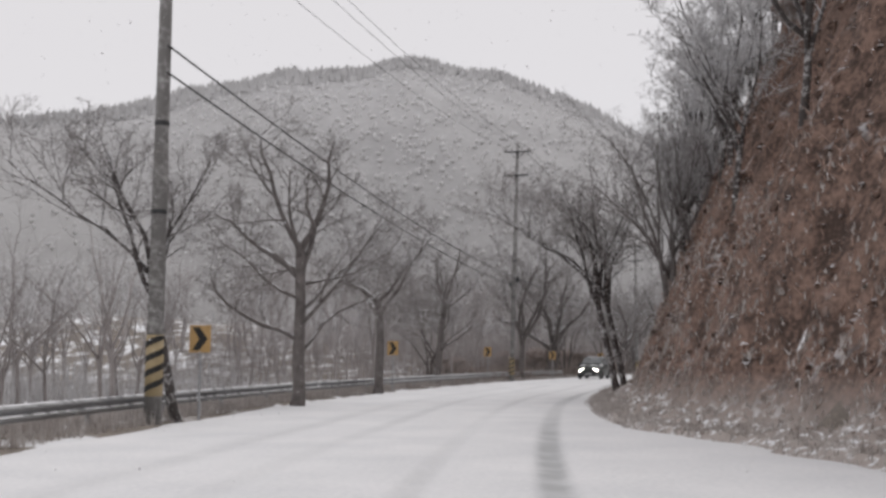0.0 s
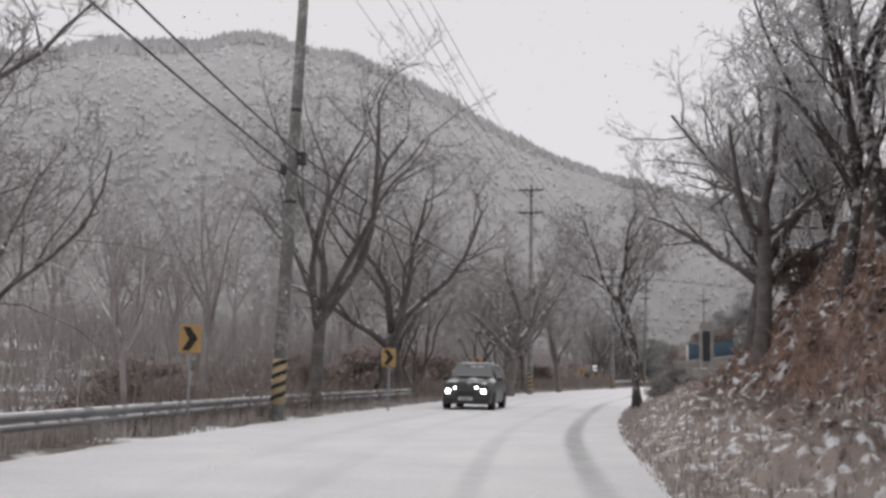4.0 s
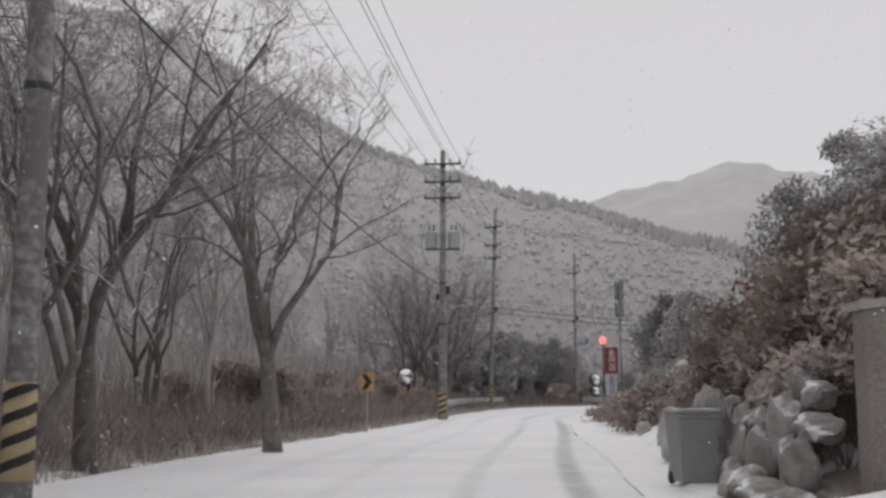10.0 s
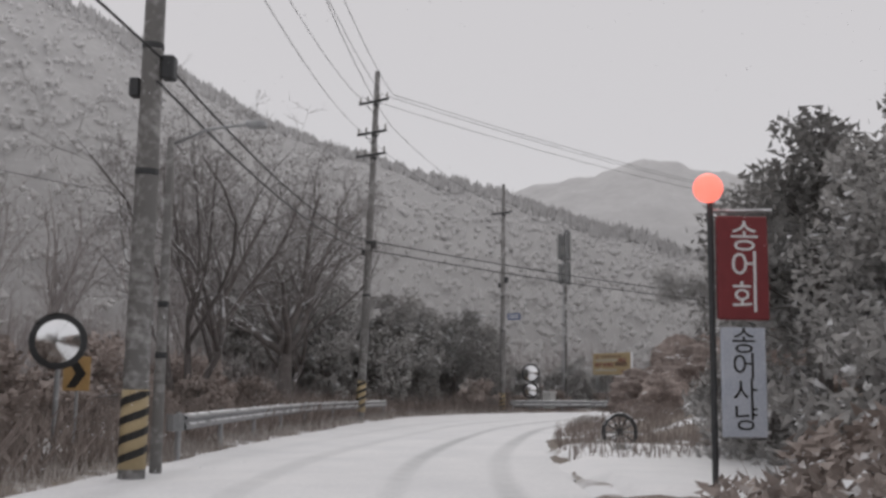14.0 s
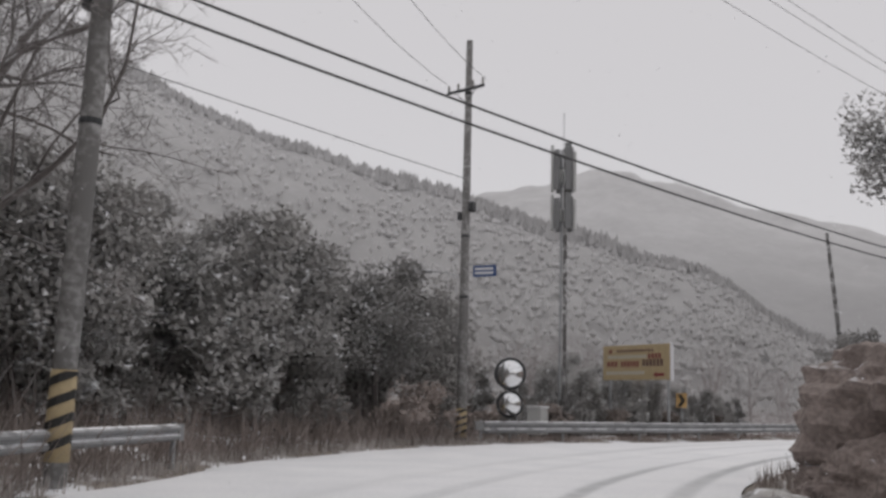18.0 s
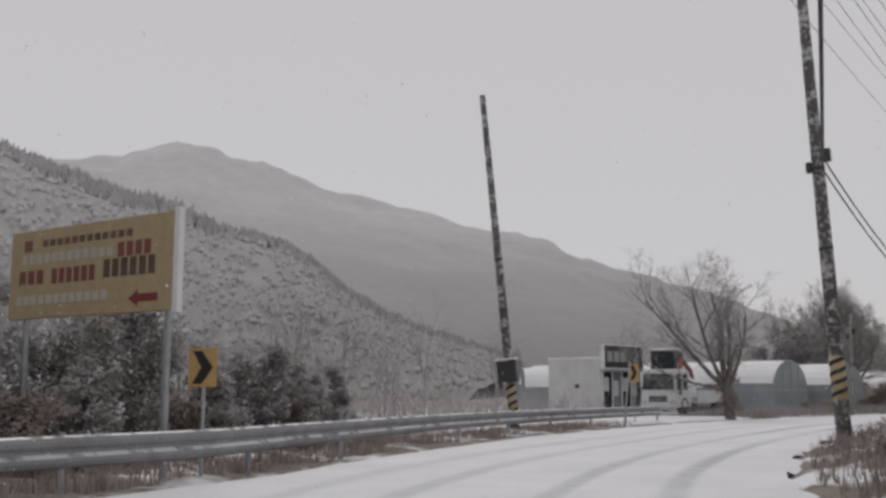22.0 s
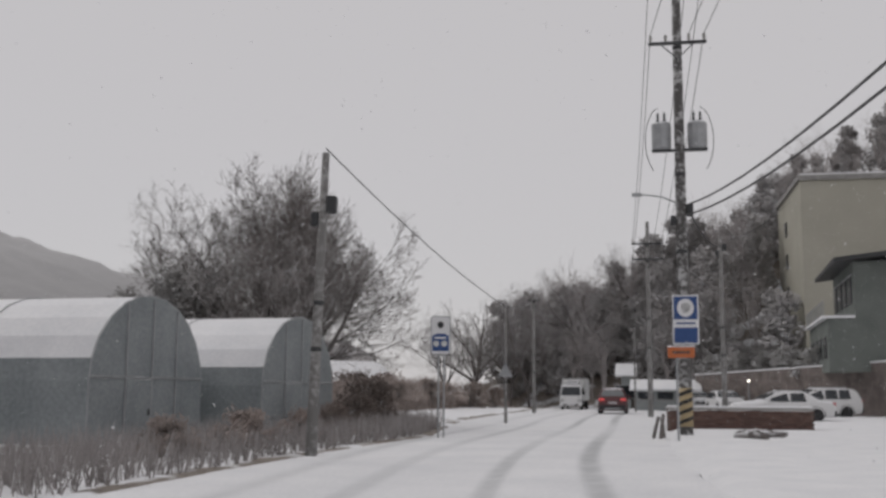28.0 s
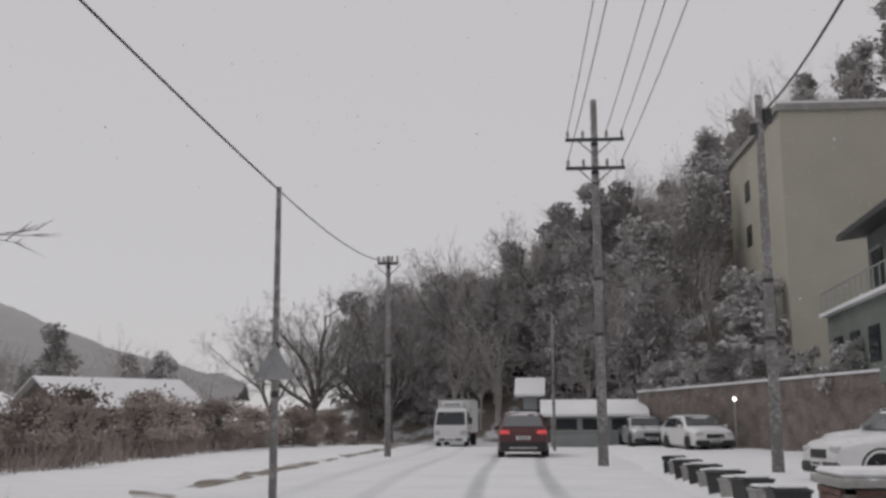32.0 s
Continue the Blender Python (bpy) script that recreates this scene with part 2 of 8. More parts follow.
M_YELLOW = plain("weathered_yellow", (0.42, 0.33, 0.19), 0.55)
M_SIGNY = plain("reflective_amber_panel", (0.5, 0.32, 0.13), 0.5)
M_BLACK = plain("black_paint", (0.02, 0.019, 0.018), 0.5)
M_WHITE = plain("white_paint", (0.74, 0.74, 0.75), 0.45, d=0.06)
M_OFFW = shader("off_white_panel", (0.5, 0.51, 0.5), (0.66, 0.66, 0.65), 0.6, 1.0, 12, 0.1)
M_RED = plain("red_sign_cloth", (0.2, 0.03, 0.035), 0.6)
M_ORANGE = plain("orange_panel", (0.52, 0.15, 0.05), 0.5)
M_BLUE = plain("blue_sign", (0.03, 0.075, 0.22), 0.45)
M_BLUEW = shader("blue_steel_fence", (0.036, 0.074, 0.11), (0.066, 0.118, 0.162), 0.6, 0.7, 14, 0.1, metal=0.1)
M_TARP = shader("pale_banner", (0.4, 0.44, 0.52), (0.55, 0.58, 0.64), 0.7, 3, 40, 0.1)
M_FILM = shader("greenhouse_film", (0.19, 0.212, 0.22), (0.32, 0.345, 0.352), 0.4, 0.8, 10, 0.1, snow=0.85, snow_scale=0.6, snow_low=0.3)
M_GHSNOW = shader("snow_covered_film", (0.72, 0.73, 0.75), (0.84, 0.84, 0.85), 0.7, 0.8, 10, 0.2)
M_BEIGE = shader("beige_render", (0.43, 0.415, 0.35), (0.52, 0.505, 0.43), 0.85, 0.4, 10, 0.1)
M_GREY = shader("grey_render", (0.24, 0.26, 0.26), (0.34, 0.36, 0.355), 0.85, 0.5, 12, 0.1, snow=0.3)
M_BRICK = shader("brown_brick", (0.085, 0.05, 0.042), (0.2, 0.125, 0.105), 0.9, 3, 30, 0.5, snow=0.4, vary=0.3)
M_MORTAR = shader("mortar", (0.16, 0.145, 0.135), (0.24, 0.22, 0.21), 0.95, 3, 30, 0.3)
M_ROOFSN = shader("snow_on_roof", (0.74, 0.75, 0.77), (0.86, 0.86, 0.87), 0.7, 0.7, 10, 0.25)
M_TYRE = plain("tyre_rubber", (0.022, 0.022, 0.023), 0.9)
M_RIM = plain("alloy", (0.3, 0.3, 0.31), 0.35, 0.8)
M_GLASS = glass_mat("dark_glass", (0.03, 0.035, 0.04))
M_GLASSL = glass_mat("pale_glass", (0.2, 0.21, 0.215), 0.25)
M_CARRED = plain("maroon_car_paint", (0.12, 0.05, 0.052), 0.3, 0.2, snow=0.55, snow_low=0.5)
M_CARDARK = plain("dark_green_car_paint", (0.05, 0.056, 0.052), 0.35, 0.2, snow=0.5, snow_low=0.5)
M_CARWHITE = plain("white_car_paint", (0.7, 0.7, 0.7), 0.35, d=0.05, snow=0.9, snow_low=0.5)
M_CARSILV = plain("silver_car_paint", (0.4, 0.41, 0.42), 0.35, 0.4, snow=0.8, snow_low=0.5)
M_PLASTIC = plain("black_plastic", (0.03, 0.03, 0.032), 0.6)
M_TAIL = plain("tail_lamp_red", (0.42, 0.03, 0.035), 0.3)
M_TAILON = lamp_mat("lit_tail_lamp", (1.0, 0.12, 0.12), 0.12)
M_HEADON = lamp_mat("lit_head_lamp", (1.0, 0.97, 0.92), 9.0)
M_LENS = plain("clear_lamp_lens", (0.5, 0.5, 0.5), 0.2)
M_LANTERN = lamp_mat("lit_lantern", (1.0, 0.2, 0.15), 1.2)
M_STREET = lamp_mat("small_yard_lamp", (1.0, 0.95, 0.85), 4.0)
M_CRANE = plain("dull_red_crane", (0.2, 0.06, 0.05), 0.6, snow=0.3)
M_PLASTER = shader("snow_plastered_bark", (0.075, 0.066, 0.063), (0.5, 0.49, 0.49), 0.95, 2.6, 9, 0.8, snow=0.6, snow_scale=3.0, sharp=0.1, mid=0.56)
M_BIN = plain("grey_plastic", (0.26, 0.26, 0.255), 0.6, snow=0.6, snow_low=0.6)
M_GREEN = shader("grey_green_render", (0.12, 0.135, 0.125), (0.2, 0.22, 0.205), 0.85, 0.5, 12, 0.1, snow=0.3)
M_MIRROR = bpy.data.materials.new("convex_mirror")
M_MIRROR.use_nodes = True
M_MIRROR.node_tree.nodes["Principled BSDF"].inputs["Metallic"].default_value = 1.0
M_MIRROR.node_tree.nodes["Principled BSDF"].inputs["Roughness"].default_value = 0.08
M_MIRROR.node_tree.nodes["Principled BSDF"].inputs["Base Color"].default_value = (0.85, 0.86, 0.87, 1)

# ---- the road's line: station s along it, l metres to its left ----
LINE_S = list(range(-40, 281, 10)) + [300, 340, 380, 430]
LINE = [(4.5, -39.7), (3.4, -29.8), (2.3, -19.9), (1.1, -9.9), (0.0, 0.0), (-1.1, 9.9), (-1.9, 19.9), (-2.2, 29.9), (-2.0, 39.9),
        (-1.4, 49.9), (-0.6, 59.8), (0.4, 69.8), (1.8, 79.7), (3.6, 89.5), (5.6, 99.3), (7.8, 109.1), (10.0, 118.8), (12.7, 128.5),
        (15.4, 138.1), (18.1, 147.7), (20.7, 157.4), (24.1, 166.7), (28.2, 175.9), (33.6, 184.3), (40.0, 192.0), (47.2, 198.8),
        (55.5, 204.4), (64.4, 209.0), (73.7, 212.7), (83.1, 216.0), (92.7, 218.8), (102.4, 221.3), (112.2, 223.1), (131.9, 226.5),
        (171.3, 233.4), (210.7, 240.3), (259.4, 248.9)]
_ls, _lp = np.array(LINE_S, float), np.array(LINE)
DENSE_S = np.arange(-40, 430.1, 1.0)
_raw = np.stack([np.interp(DENSE_S, _ls, _lp[:, 0]), np.interp(DENSE_S, _ls, _lp[:, 1])], 1)
_pad = np.concatenate([_raw[:1] + (_raw[:1] - _raw[1:2]) * np.arange(9, 0, -1)[:, None], _raw, _raw[-1:] + (_raw[-1:] - _raw[-2:-1]) * np.arange(1, 10)[:, None]])
_ker = np.hanning(19)[0:19] / np.hanning(19).sum()
DENSE = np.stack([np.convolve(_pad[:, i], _ker, "valid") for i in (0, 1)], 1)
_tan = np.gradient(DENSE, axis=0)
_tan /= np.hypot(_tan[:, 0], _tan[:, 1])[:, None]


def at(s, l):
    """World x, y of a station and an offset to the left of the line."""
    x, y = np.interp(s, DENSE_S, DENSE[:, 0]), np.interp(s, DENSE_S, DENSE[:, 1])
    tx, ty = np.interp(s, DENSE_S, _tan[:, 0]), np.interp(s, DENSE_S, _tan[:, 1])
    return x - ty * l, y + tx * l


def heading(s):
    """Degrees by which the road's direction at s is turned from +y to the left."""
    return math.degrees(math.atan2(-np.interp(s, DENSE_S, _tan[:, 0]), np.interp(s, DENSE_S, _tan[:, 1])))


def station(x, y):
    """s and l of many points (arrays)."""
    s, l = np.empty(len(x)), np.empty(len(x))
    for i in range(0, len(x), 4000):
        dx, dy = x[i:i + 4000, None] - DENSE[None, :, 0], y[i:i + 4000, None] - DENSE[None, :, 1]
        j = np.argmin(dx * dx + dy * dy, 1)
        r = np.arange(len(j))
        a, b = dx[r, j], dy[r, j]
        s[i:i + 4000] = DENSE_S[j] + a * _tan[j, 0] + b * _tan[j, 1]
        l[i:i + 4000] = -a * _tan[j, 1] + b * _tan[j, 0]
    return s, l


EDGE_S = [-40, 20, 35, 60, 80, 110, 125, 140, 160, 175, 186, 190, 200, 206, 212, 216, 224, 232, 250, 262, 282, 300, 315, 340, 430]
EDGE_L = [7.4, 7.2, 7.8, 7.6, 7.0, 7.1, 7.0, 6.0, 5.3, 6.0, 7.8, 8.8, 9.5, 8.6, 6.6, 5.9, 6.1, 6.6, 7.0, 5.8, 4.4, 6.5, 6.5, 6.0, 6.0]
EDGE_RS = [-40, 11, 18, 22, 26, 35, 50, 60, 80, 110, 125, 140, 160, 175, 190, 200, 212, 230, 250, 262, 282, 300, 315, 430]
EDGE_R = [-6.0, -6.0, -4.2, -2.6, -2.1, -1.6, -1.4, -1.7, -2.0, -2.3, -2.3, -1.8, -1.8, -1.6, -1.7, -2.3, -2.6, -2.3, -2.4, -2.8, -3.0, -3.4, -4.0, -4.0]


def edge_left(s):
    return np.interp(s, EDGE_S, EDGE_L)


def edge_right(s):
    return np.interp(s, EDGE_RS, EDGE_R)


def rise(s, s0, s1):
    """0 before s0, 1 after s1."""
    return np.clip((s - s0) / (s1 - s0), 0, 1) ** 2 * (3 - 2 * np.clip((s - s0) / (s1 - s0), 0, 1))


def land(s, l):
    """The ground's height at a station and offset (arrays)."""
    s, l = np.asarray(s, float), np.asarray(l, float)
    left, right = l - edge_left(s), edge_right(s) - l
    z = np.where((left < 0) & (right < 0), -0.05, 0.0)
    up = np.maximum(left - 1.2, 0)
    field = 1 - rise(s, 66, 80)
    z = z - field * 1.3 * rise(up, 0, 5)
    wood = rise(s, 72, 90) * (1 - rise(s, 196, 206))
    z = z + wood * (0.14 * np.minimum(up, 16) + 0.12 * np.clip(up - 16, 0, 30))
    z = z - rise(s, 204, 212) * (1 - rise(s, 240, 252)) * 0.7 * rise(up, 1, 6)
    out = np.maximum(right, 0)
    # cut bank on the inside of the first bend
    steep = 2.3 - 1.1 * rise(s, 52, 76)
    flat = 1.4 + 1.3 * rise(s, 42, 60)
    foot = 0.16 * np.minimum(out, flat) + steep * np.clip(out - flat, 0, 5.0) + 0.8 * np.clip(out - flat - 5, 0, 9) + 0.3 * np.maximum(out - flat - 14, 0)
    z = z + foot * (1 - rise(s, 80, 100))
    # mound with the stele, then the rising lane
    z = z + rise(s, 84, 98) * (1 - rise(s, 107, 113)) * 0.36 * np.minimum(np.maximum(out - 0.4, 0), 9)
    lane = rise(s, 106, 113) * (1 - rise(s, 117.2, 120))
    z = z + lane * 0.34 * np.clip(out - 0.8, 0, 16)
    # garden bank
    z = z + rise(s, 117.2, 121) * (1 - rise(s, 147, 153)) * (0.45 * np.clip(out - 0.8, 0, 5) + 0.1 * np.maximum(out - 5.8, 0))
    z = z + rise(s, 166, 176) * (1 - rise(s, 238, 246)) * 0.16 * np.clip(out - 0.6, 0, 8)
    # wooded hill behind the houses
    run = s - np.interp(l, [-70, -45, -26, -15, 8, 30, 60], [280, 300, 322, 337, 349, 358, 400])
    z = z + np.minimum(0.75 * np.maximum(run, 0), np.interp(l, [-70, -40, -18, 0, 15, 30, 60], [36, 30, 17, 6, 2, 0.5, 0]))
    return z


def land_z(s, l):
    return float(land(np.array([s]), np.array([l]))[0])


def spot(s, l, turn=0.0, dz=0.0):
    """The pose of a thing that stands on the ground at s, l, facing along the road."""
    x, y = at(s, l)
    return pose(float(x), float(y), land_z(s, l) + dz, 0, 0, heading(s) + turn)


# ---- mesh helpers ----


class Mesh:
    """Vertices and faces that are gathered and become one mesh."""

    def __init__(self):
        self.v, self.f, self.smooth = [], [], False

    def add(self, verts, faces, m=None):
        o = len(self.v)
        self.v += [tuple(m @ Vector(p)) for p in verts] if m is not None else [tuple(p) for p in verts]
        self.f += [tuple(i + o for i in f) for f in faces]
        return self

    def box(self, x0, y0, z0, x1, y1, z1, m=None, c=0.0):
        """A box; c: width of its chamfer."""
        if not c:
            v = [(x, y, z) for x in (x0, x1) for y in (y0, y1) for z in (z0, z1)]
            return self.add(v, [(0, 1, 3, 2), (4, 6, 7, 5), (0, 4, 5, 1), (2, 3, 7, 6), (0, 2, 6, 4), (1, 5, 7, 3)], m)
        bm = bmesh.new()
        bmesh.ops.create_cube(bm, size=1)
        bmesh.ops.scale(bm, vec=(x1 - x0, y1 - y0, z1 - z0), verts=bm.verts)
        bmesh.ops.translate(bm, vec=((x0 + x1) / 2, (y0 + y1) / 2, (z0 + z1) / 2), verts=bm.verts)
        bmesh.ops.bevel(bm, geom=list(bm.edges), offset=c, segments=1, affect="EDGES")
        bm.verts.index_update()
        v, f = [tuple(p.co) for p in bm.verts], [[p.index for p in q.verts] for q in bm.faces]
        bm.free()
        return self.add(v, f, m)

    def tube(self, pts, radii, sides=6, caps=True):
        """A tube along points, with a radius at each."""
        pts = [Vector(p) for p in pts]
        n = len(pts)
        radii = radii if isinstance(radii, (list, tuple)) else [radii] * n
        o = len(self.v)
        ref = None
        for i, p in enumerate(pts):
            d = (pts[min(i + 1, n - 1)] - pts[max(i - 1, 0)])
            d = d.normalized() if d.length > 1e-9 else Vector((0, 0, 1))
            if ref is None:
                ref = Vector((1, 0, 0)) if abs(d.x) < 0.8 else Vector((0, 1, 0))
            u = (ref - d * ref.dot(d)).normalized()
            w = d.cross(u)
            ref = u
            for k in range(sides):
                a = 2 * math.pi * k / sides
                q = p + (u * math.cos(a) + w * math.sin(a)) * radii[i]
                self.v.append((q.x, q.y, q.z))
        for i in range(n - 1):
            for k in range(sides):
                a, b = o + i * sides + k, o + i * sides + (k + 1) % sides
                self.f.append((a, b, b + sides, a + sides))
        if caps:
            self.f.append(tuple(o + k for k in reversed(range(sides))))
            self.f.append(tuple(o + (n - 1) * sides + k for k in range(sides)))
        return self

    def lathe(self, prof, sides=16, m=None):
        """A profile of (radius, height) turned round z."""
        v, f = [], []
        for r, z in prof:
            v += [(r * math.cos(2 * math.pi * k / sides), r * math.sin(2 * math.pi * k / sides), z) for k in range(sides)]
        for i in range(len(prof) - 1):
            for k in range(sides):
                a, b = i * sides + k, i * sides + (k + 1) % sides
                f.append((a, b, b + sides, a + sides))
        f.append(tuple(reversed(range(sides))))
        f.append(tuple((len(prof) - 1) * sides + k for k in range(sides)))
        return self.add(v, f, m)

    def prism(self, poly, y0, y1, m=None):
        """A polygon in x, z, drawn out from y0 to y1."""
        n = len(poly)
        v = [(x, y0, z) for x, z in poly] + [(x, y1, z) for x, z in poly]
        f = [tuple(range(n)), tuple(reversed(range(n, 2 * n)))] + [(i + n, (i + 1) % n + n, (i + 1) % n, i) for i in range(n)]
        return self.add(v, f, m)

    def data(self, name, material):
        me = bpy.data.meshes.new(name)
        me.from_pydata(self.v, [], self.f)
        if self.smooth:
            me.polygons.foreach_set("use_smooth", [True] * len(me.polygons))
        if material:
            me.materials.append(material)
        me.update()
        return me


def part(name, mesh, material, parent, label=""):
    """One mesh object under a thing or a part."""
    ob = new(name, mesh.data(name, material) if isinstance(mesh, Mesh) else mesh)
    ob.parent = parent
    return tagged(ob, label)


def thing(name, m, label, category, group="", kind=""):
    ob = new(name)
    ob.empty_display_size = 0.2
    ob.matrix_world = m
    return tagged(ob, label, category, group, kind)


def solid(name, mesh, material, label, category="", kind="", m=None, group=""):
    ob = new(name, mesh.data(name, material))
    if m is not None:
        ob.matrix_world = m
    return tagged(ob, label, category, group, kind)


def up_normals(me):
    """Turns a sheet's faces so that they look up."""
    bm = bmesh.new()
    bm.from_mesh(me)
    bm.normal_update()
    bad = [f for f in bm.faces if f.normal.z < 0]
    if bad:
        bmesh.ops.reverse_faces(bm, faces=bad)
    bm.to_mesh(me)
    bm.free()


# ---- ground, road and hills ----


def sheet(name, xs, ys, zs, material, label, kind="structure", smooth=True):
    """A grid of points (2D arrays) as one mesh."""
    h, w = xs.shape
    me = bpy.data.meshes.new(name)
    idx = np.arange(h * w).reshape(h, w)
    q = np.stack([idx[:-1, :-1], idx[:-1, 1:], idx[1:, 1:], idx[1:, :-1]], -1).reshape(-1, 4)
    me.from_pydata(np.stack([xs, ys, zs], -1).reshape(-1, 3).tolist(), [], q.tolist())
    me.materials.append(material)
    me.polygons.foreach_set("use_smooth", [smooth] * len(me.polygons))
    me.update()
    up_normals(me)
    return tagged(new(name, me), label, kind=kind)


def rough(x, y, scale, seed=0.0):
    return np.array([noise.fractal(Vector((a * scale + seed, b * scale - seed, seed)), 1.0, 2.0, 4) for a, b in zip(x.ravel(), y.ravel())]).reshape(x.shape)


gx = np.concatenate([[-3500, -1500, -700, -350, -200, -130], np.arange(-90, 300, 2.2), [330, 380, 450, 600, 900, 1700, 3500]])
gy = np.concatenate([[-3500, -1500, -600, -300, -150, -90], np.arange(-60, 330, 2.2), [360, 420, 500, 700, 1000, 1800, 3500]])
GX, GY = np.meshgrid(gx, gy)
_s, _l = station(GX.ravel(), GY.ravel())
_near = np.exp(-(np.maximum(np.abs(_l) - 70, 0) / 60) ** 2) * np.where((_s < -39) | (_s > 429), 0.0, 1.0)
_h = land(_s, _l) * _near
_offroad = np.clip(np.maximum(_l - edge_left(_s), edge_right(_s) - _l) / 2, 0, 1) * _near
_h = _h + (rough(GX, GY, 0.22).ravel() * 0.22 + rough(GX, GY, 0.06, 4).ravel() * 0.3) * _offroad * np.where(_s > 240, 0.25, 1.0)
# the ground keeps below the finer skins of the bank and the verges
_right, _left = edge_right(_s) - _l, _l - edge_left(_s)
_h = _h - 1.3 * ((_right > -2.6) & (_right < 26)) * (1 - rise(_s, 94, 100)) - 0.5 * ((_right > -2.6) & (_right < 7.5)) * rise(_s, 94, 100) * (_s < 334) - 0.5 * ((_left > -2.6) & (_left < 7.5)) * (_s < 334)
sheet("ground", GX, GY, _h.reshape(GX.shape), M_GROUND, "brown winter ground patched with thin snow")

# road: finer across, with shallow wheel ruts
rs = np.arange(-40, 349, 0.5)
lanes = np.arange(-1.4, 3.61, 0.07)
cols = len(lanes) + 22
RS, RW = np.meshgrid(rs, np.linspace(0, 1, cols), indexing="ij")
_er, _el = edge_right(rs)[:, None], edge_left(rs)[:, None]
RL = np.concatenate([_er + (lanes[0] - _er) * np.linspace(0, 1, 6)[None, :5], np.repeat(lanes[None, :], len(rs), 0), lanes[-1] + (_el - lanes[-1]) * np.linspace(0, 1, 18)[None, 1:]], 1)
RL = RL + (0.25 * np.sin(RS * 0.9) + 0.2 * np.sin(RS * 2.3 + 1)) * (np.abs(RW - 0.5) > 0.49)
RX, RY = at(RS, RL)
rut = sum(np.exp(-((RL - c) / 0.17) ** 2) for c in (-0.78, 0.78))
rut2 = sum(np.exp(-((RL - c) / 0.2) ** 2) for c in (2.7, 4.2))
RZ = 0.012 - 0.022 * rut - 0.014 * rut2 + 0.012 * rough(RS, RL, 0.3, 2) - 0.05 * (np.abs(RW - 0.5) > 0.49)
road = sheet("road", RX, RY, RZ, M_ROADSNOW, "snow-covered two-lane road with faint wheel ruts")
_wob = 0.07 * np.sin(RS * 0.21) + 0.05 * np.sin(RS * 0.083 + 1)
_w = 0.8 * np.exp(-((RL + 0.78 - _wob) / 0.2) ** 4)
_w = _w + (0.3 + 0.4 * rise(RS, 120, 160)) * np.exp(-((RL - 0.78 - _wob) / 0.17) ** 4)
_w = _w + (0.25 + 0.2 * rise(RS, 150, 200)) * (np.exp(-((RL - 2.7 - 2 * _wob) / 0.2) ** 4) + np.exp(-((RL - 4.25 - 2 * _wob) / 0.22) ** 2))
_w = np.clip(_w * (0.85 + 0.5 * np.sin(RS * 0.17 + RL) * np.sin(RS * 0.071)), 0, 1)
wear = road.data.attributes.new("wear", "FLOAT", "POINT")
wear.data.foreach_set("value", _w.ravel().astype(float))
# cut bank: a finer skin over the ground
bs, bo = np.concatenate([np.arange(-38, 2, 0.6), np.arange(2, 101, 0.2)]), np.concatenate([np.arange(-1.1, 8, 0.16), np.arange(8, 30, 1.0)])
BS, BO = np.meshgrid(bs, bo, indexing="ij")
BL = edge_right(BS) - 0.15 - BO
BX, BY = at(BS, BL)


def bank_skin(s, o):
    """Height of the bank's surface at stations s, o metres out from the road's edge."""
    amp = np.clip(o / 2.5, 0.1, 1) * (1 - 0.6 * rise(s, 75, 100)) * (o > -0.1)
    lump = 0.9 * rough(s, o, 0.33, 7) + 0.6 * rough(s, o, 1.1, 3) + 0.3 * np.abs(rough(s, o * 1.6, 2.6, 11))
    return land(s, edge_right(s) - 0.15 - o) + 0.03 + amp * lump - 0.06 * (o < -0.1) - 0.25 * rise(s, 98, 101)


BZ = bank_skin(BS, BO)
sheet("cut_bank", BX, BY, BZ, M_BANK, "steep russet cut bank of earth and leaf litter")




def verge(name, s0, s1, side, label):
    """A strip of uneven ground along the road's edge."""
    A, O = np.meshgrid(np.arange(s0, s1, 0.5), np.concatenate([np.arange(-1.1, 4, 0.3), np.arange(4, 11, 0.7)]), indexing="ij")
    L = edge_left(A) + O if side > 0 else edge_right(A) - O
    X, Y = at(A, L)
    k = np.clip((O + 0.1) / 1.2, 0.0, 1) * np.where(A > 240, 0.35, 1.0)
    Z = land(A, L) + 0.02 + k * (0.2 * rough(A, L, 0.4, 7) + 0.12 * rough(A, L, 1.3, 3)) - 0.06 * (O < 0)
    return sheet(name, X, Y, Z, M_GROUND, label)


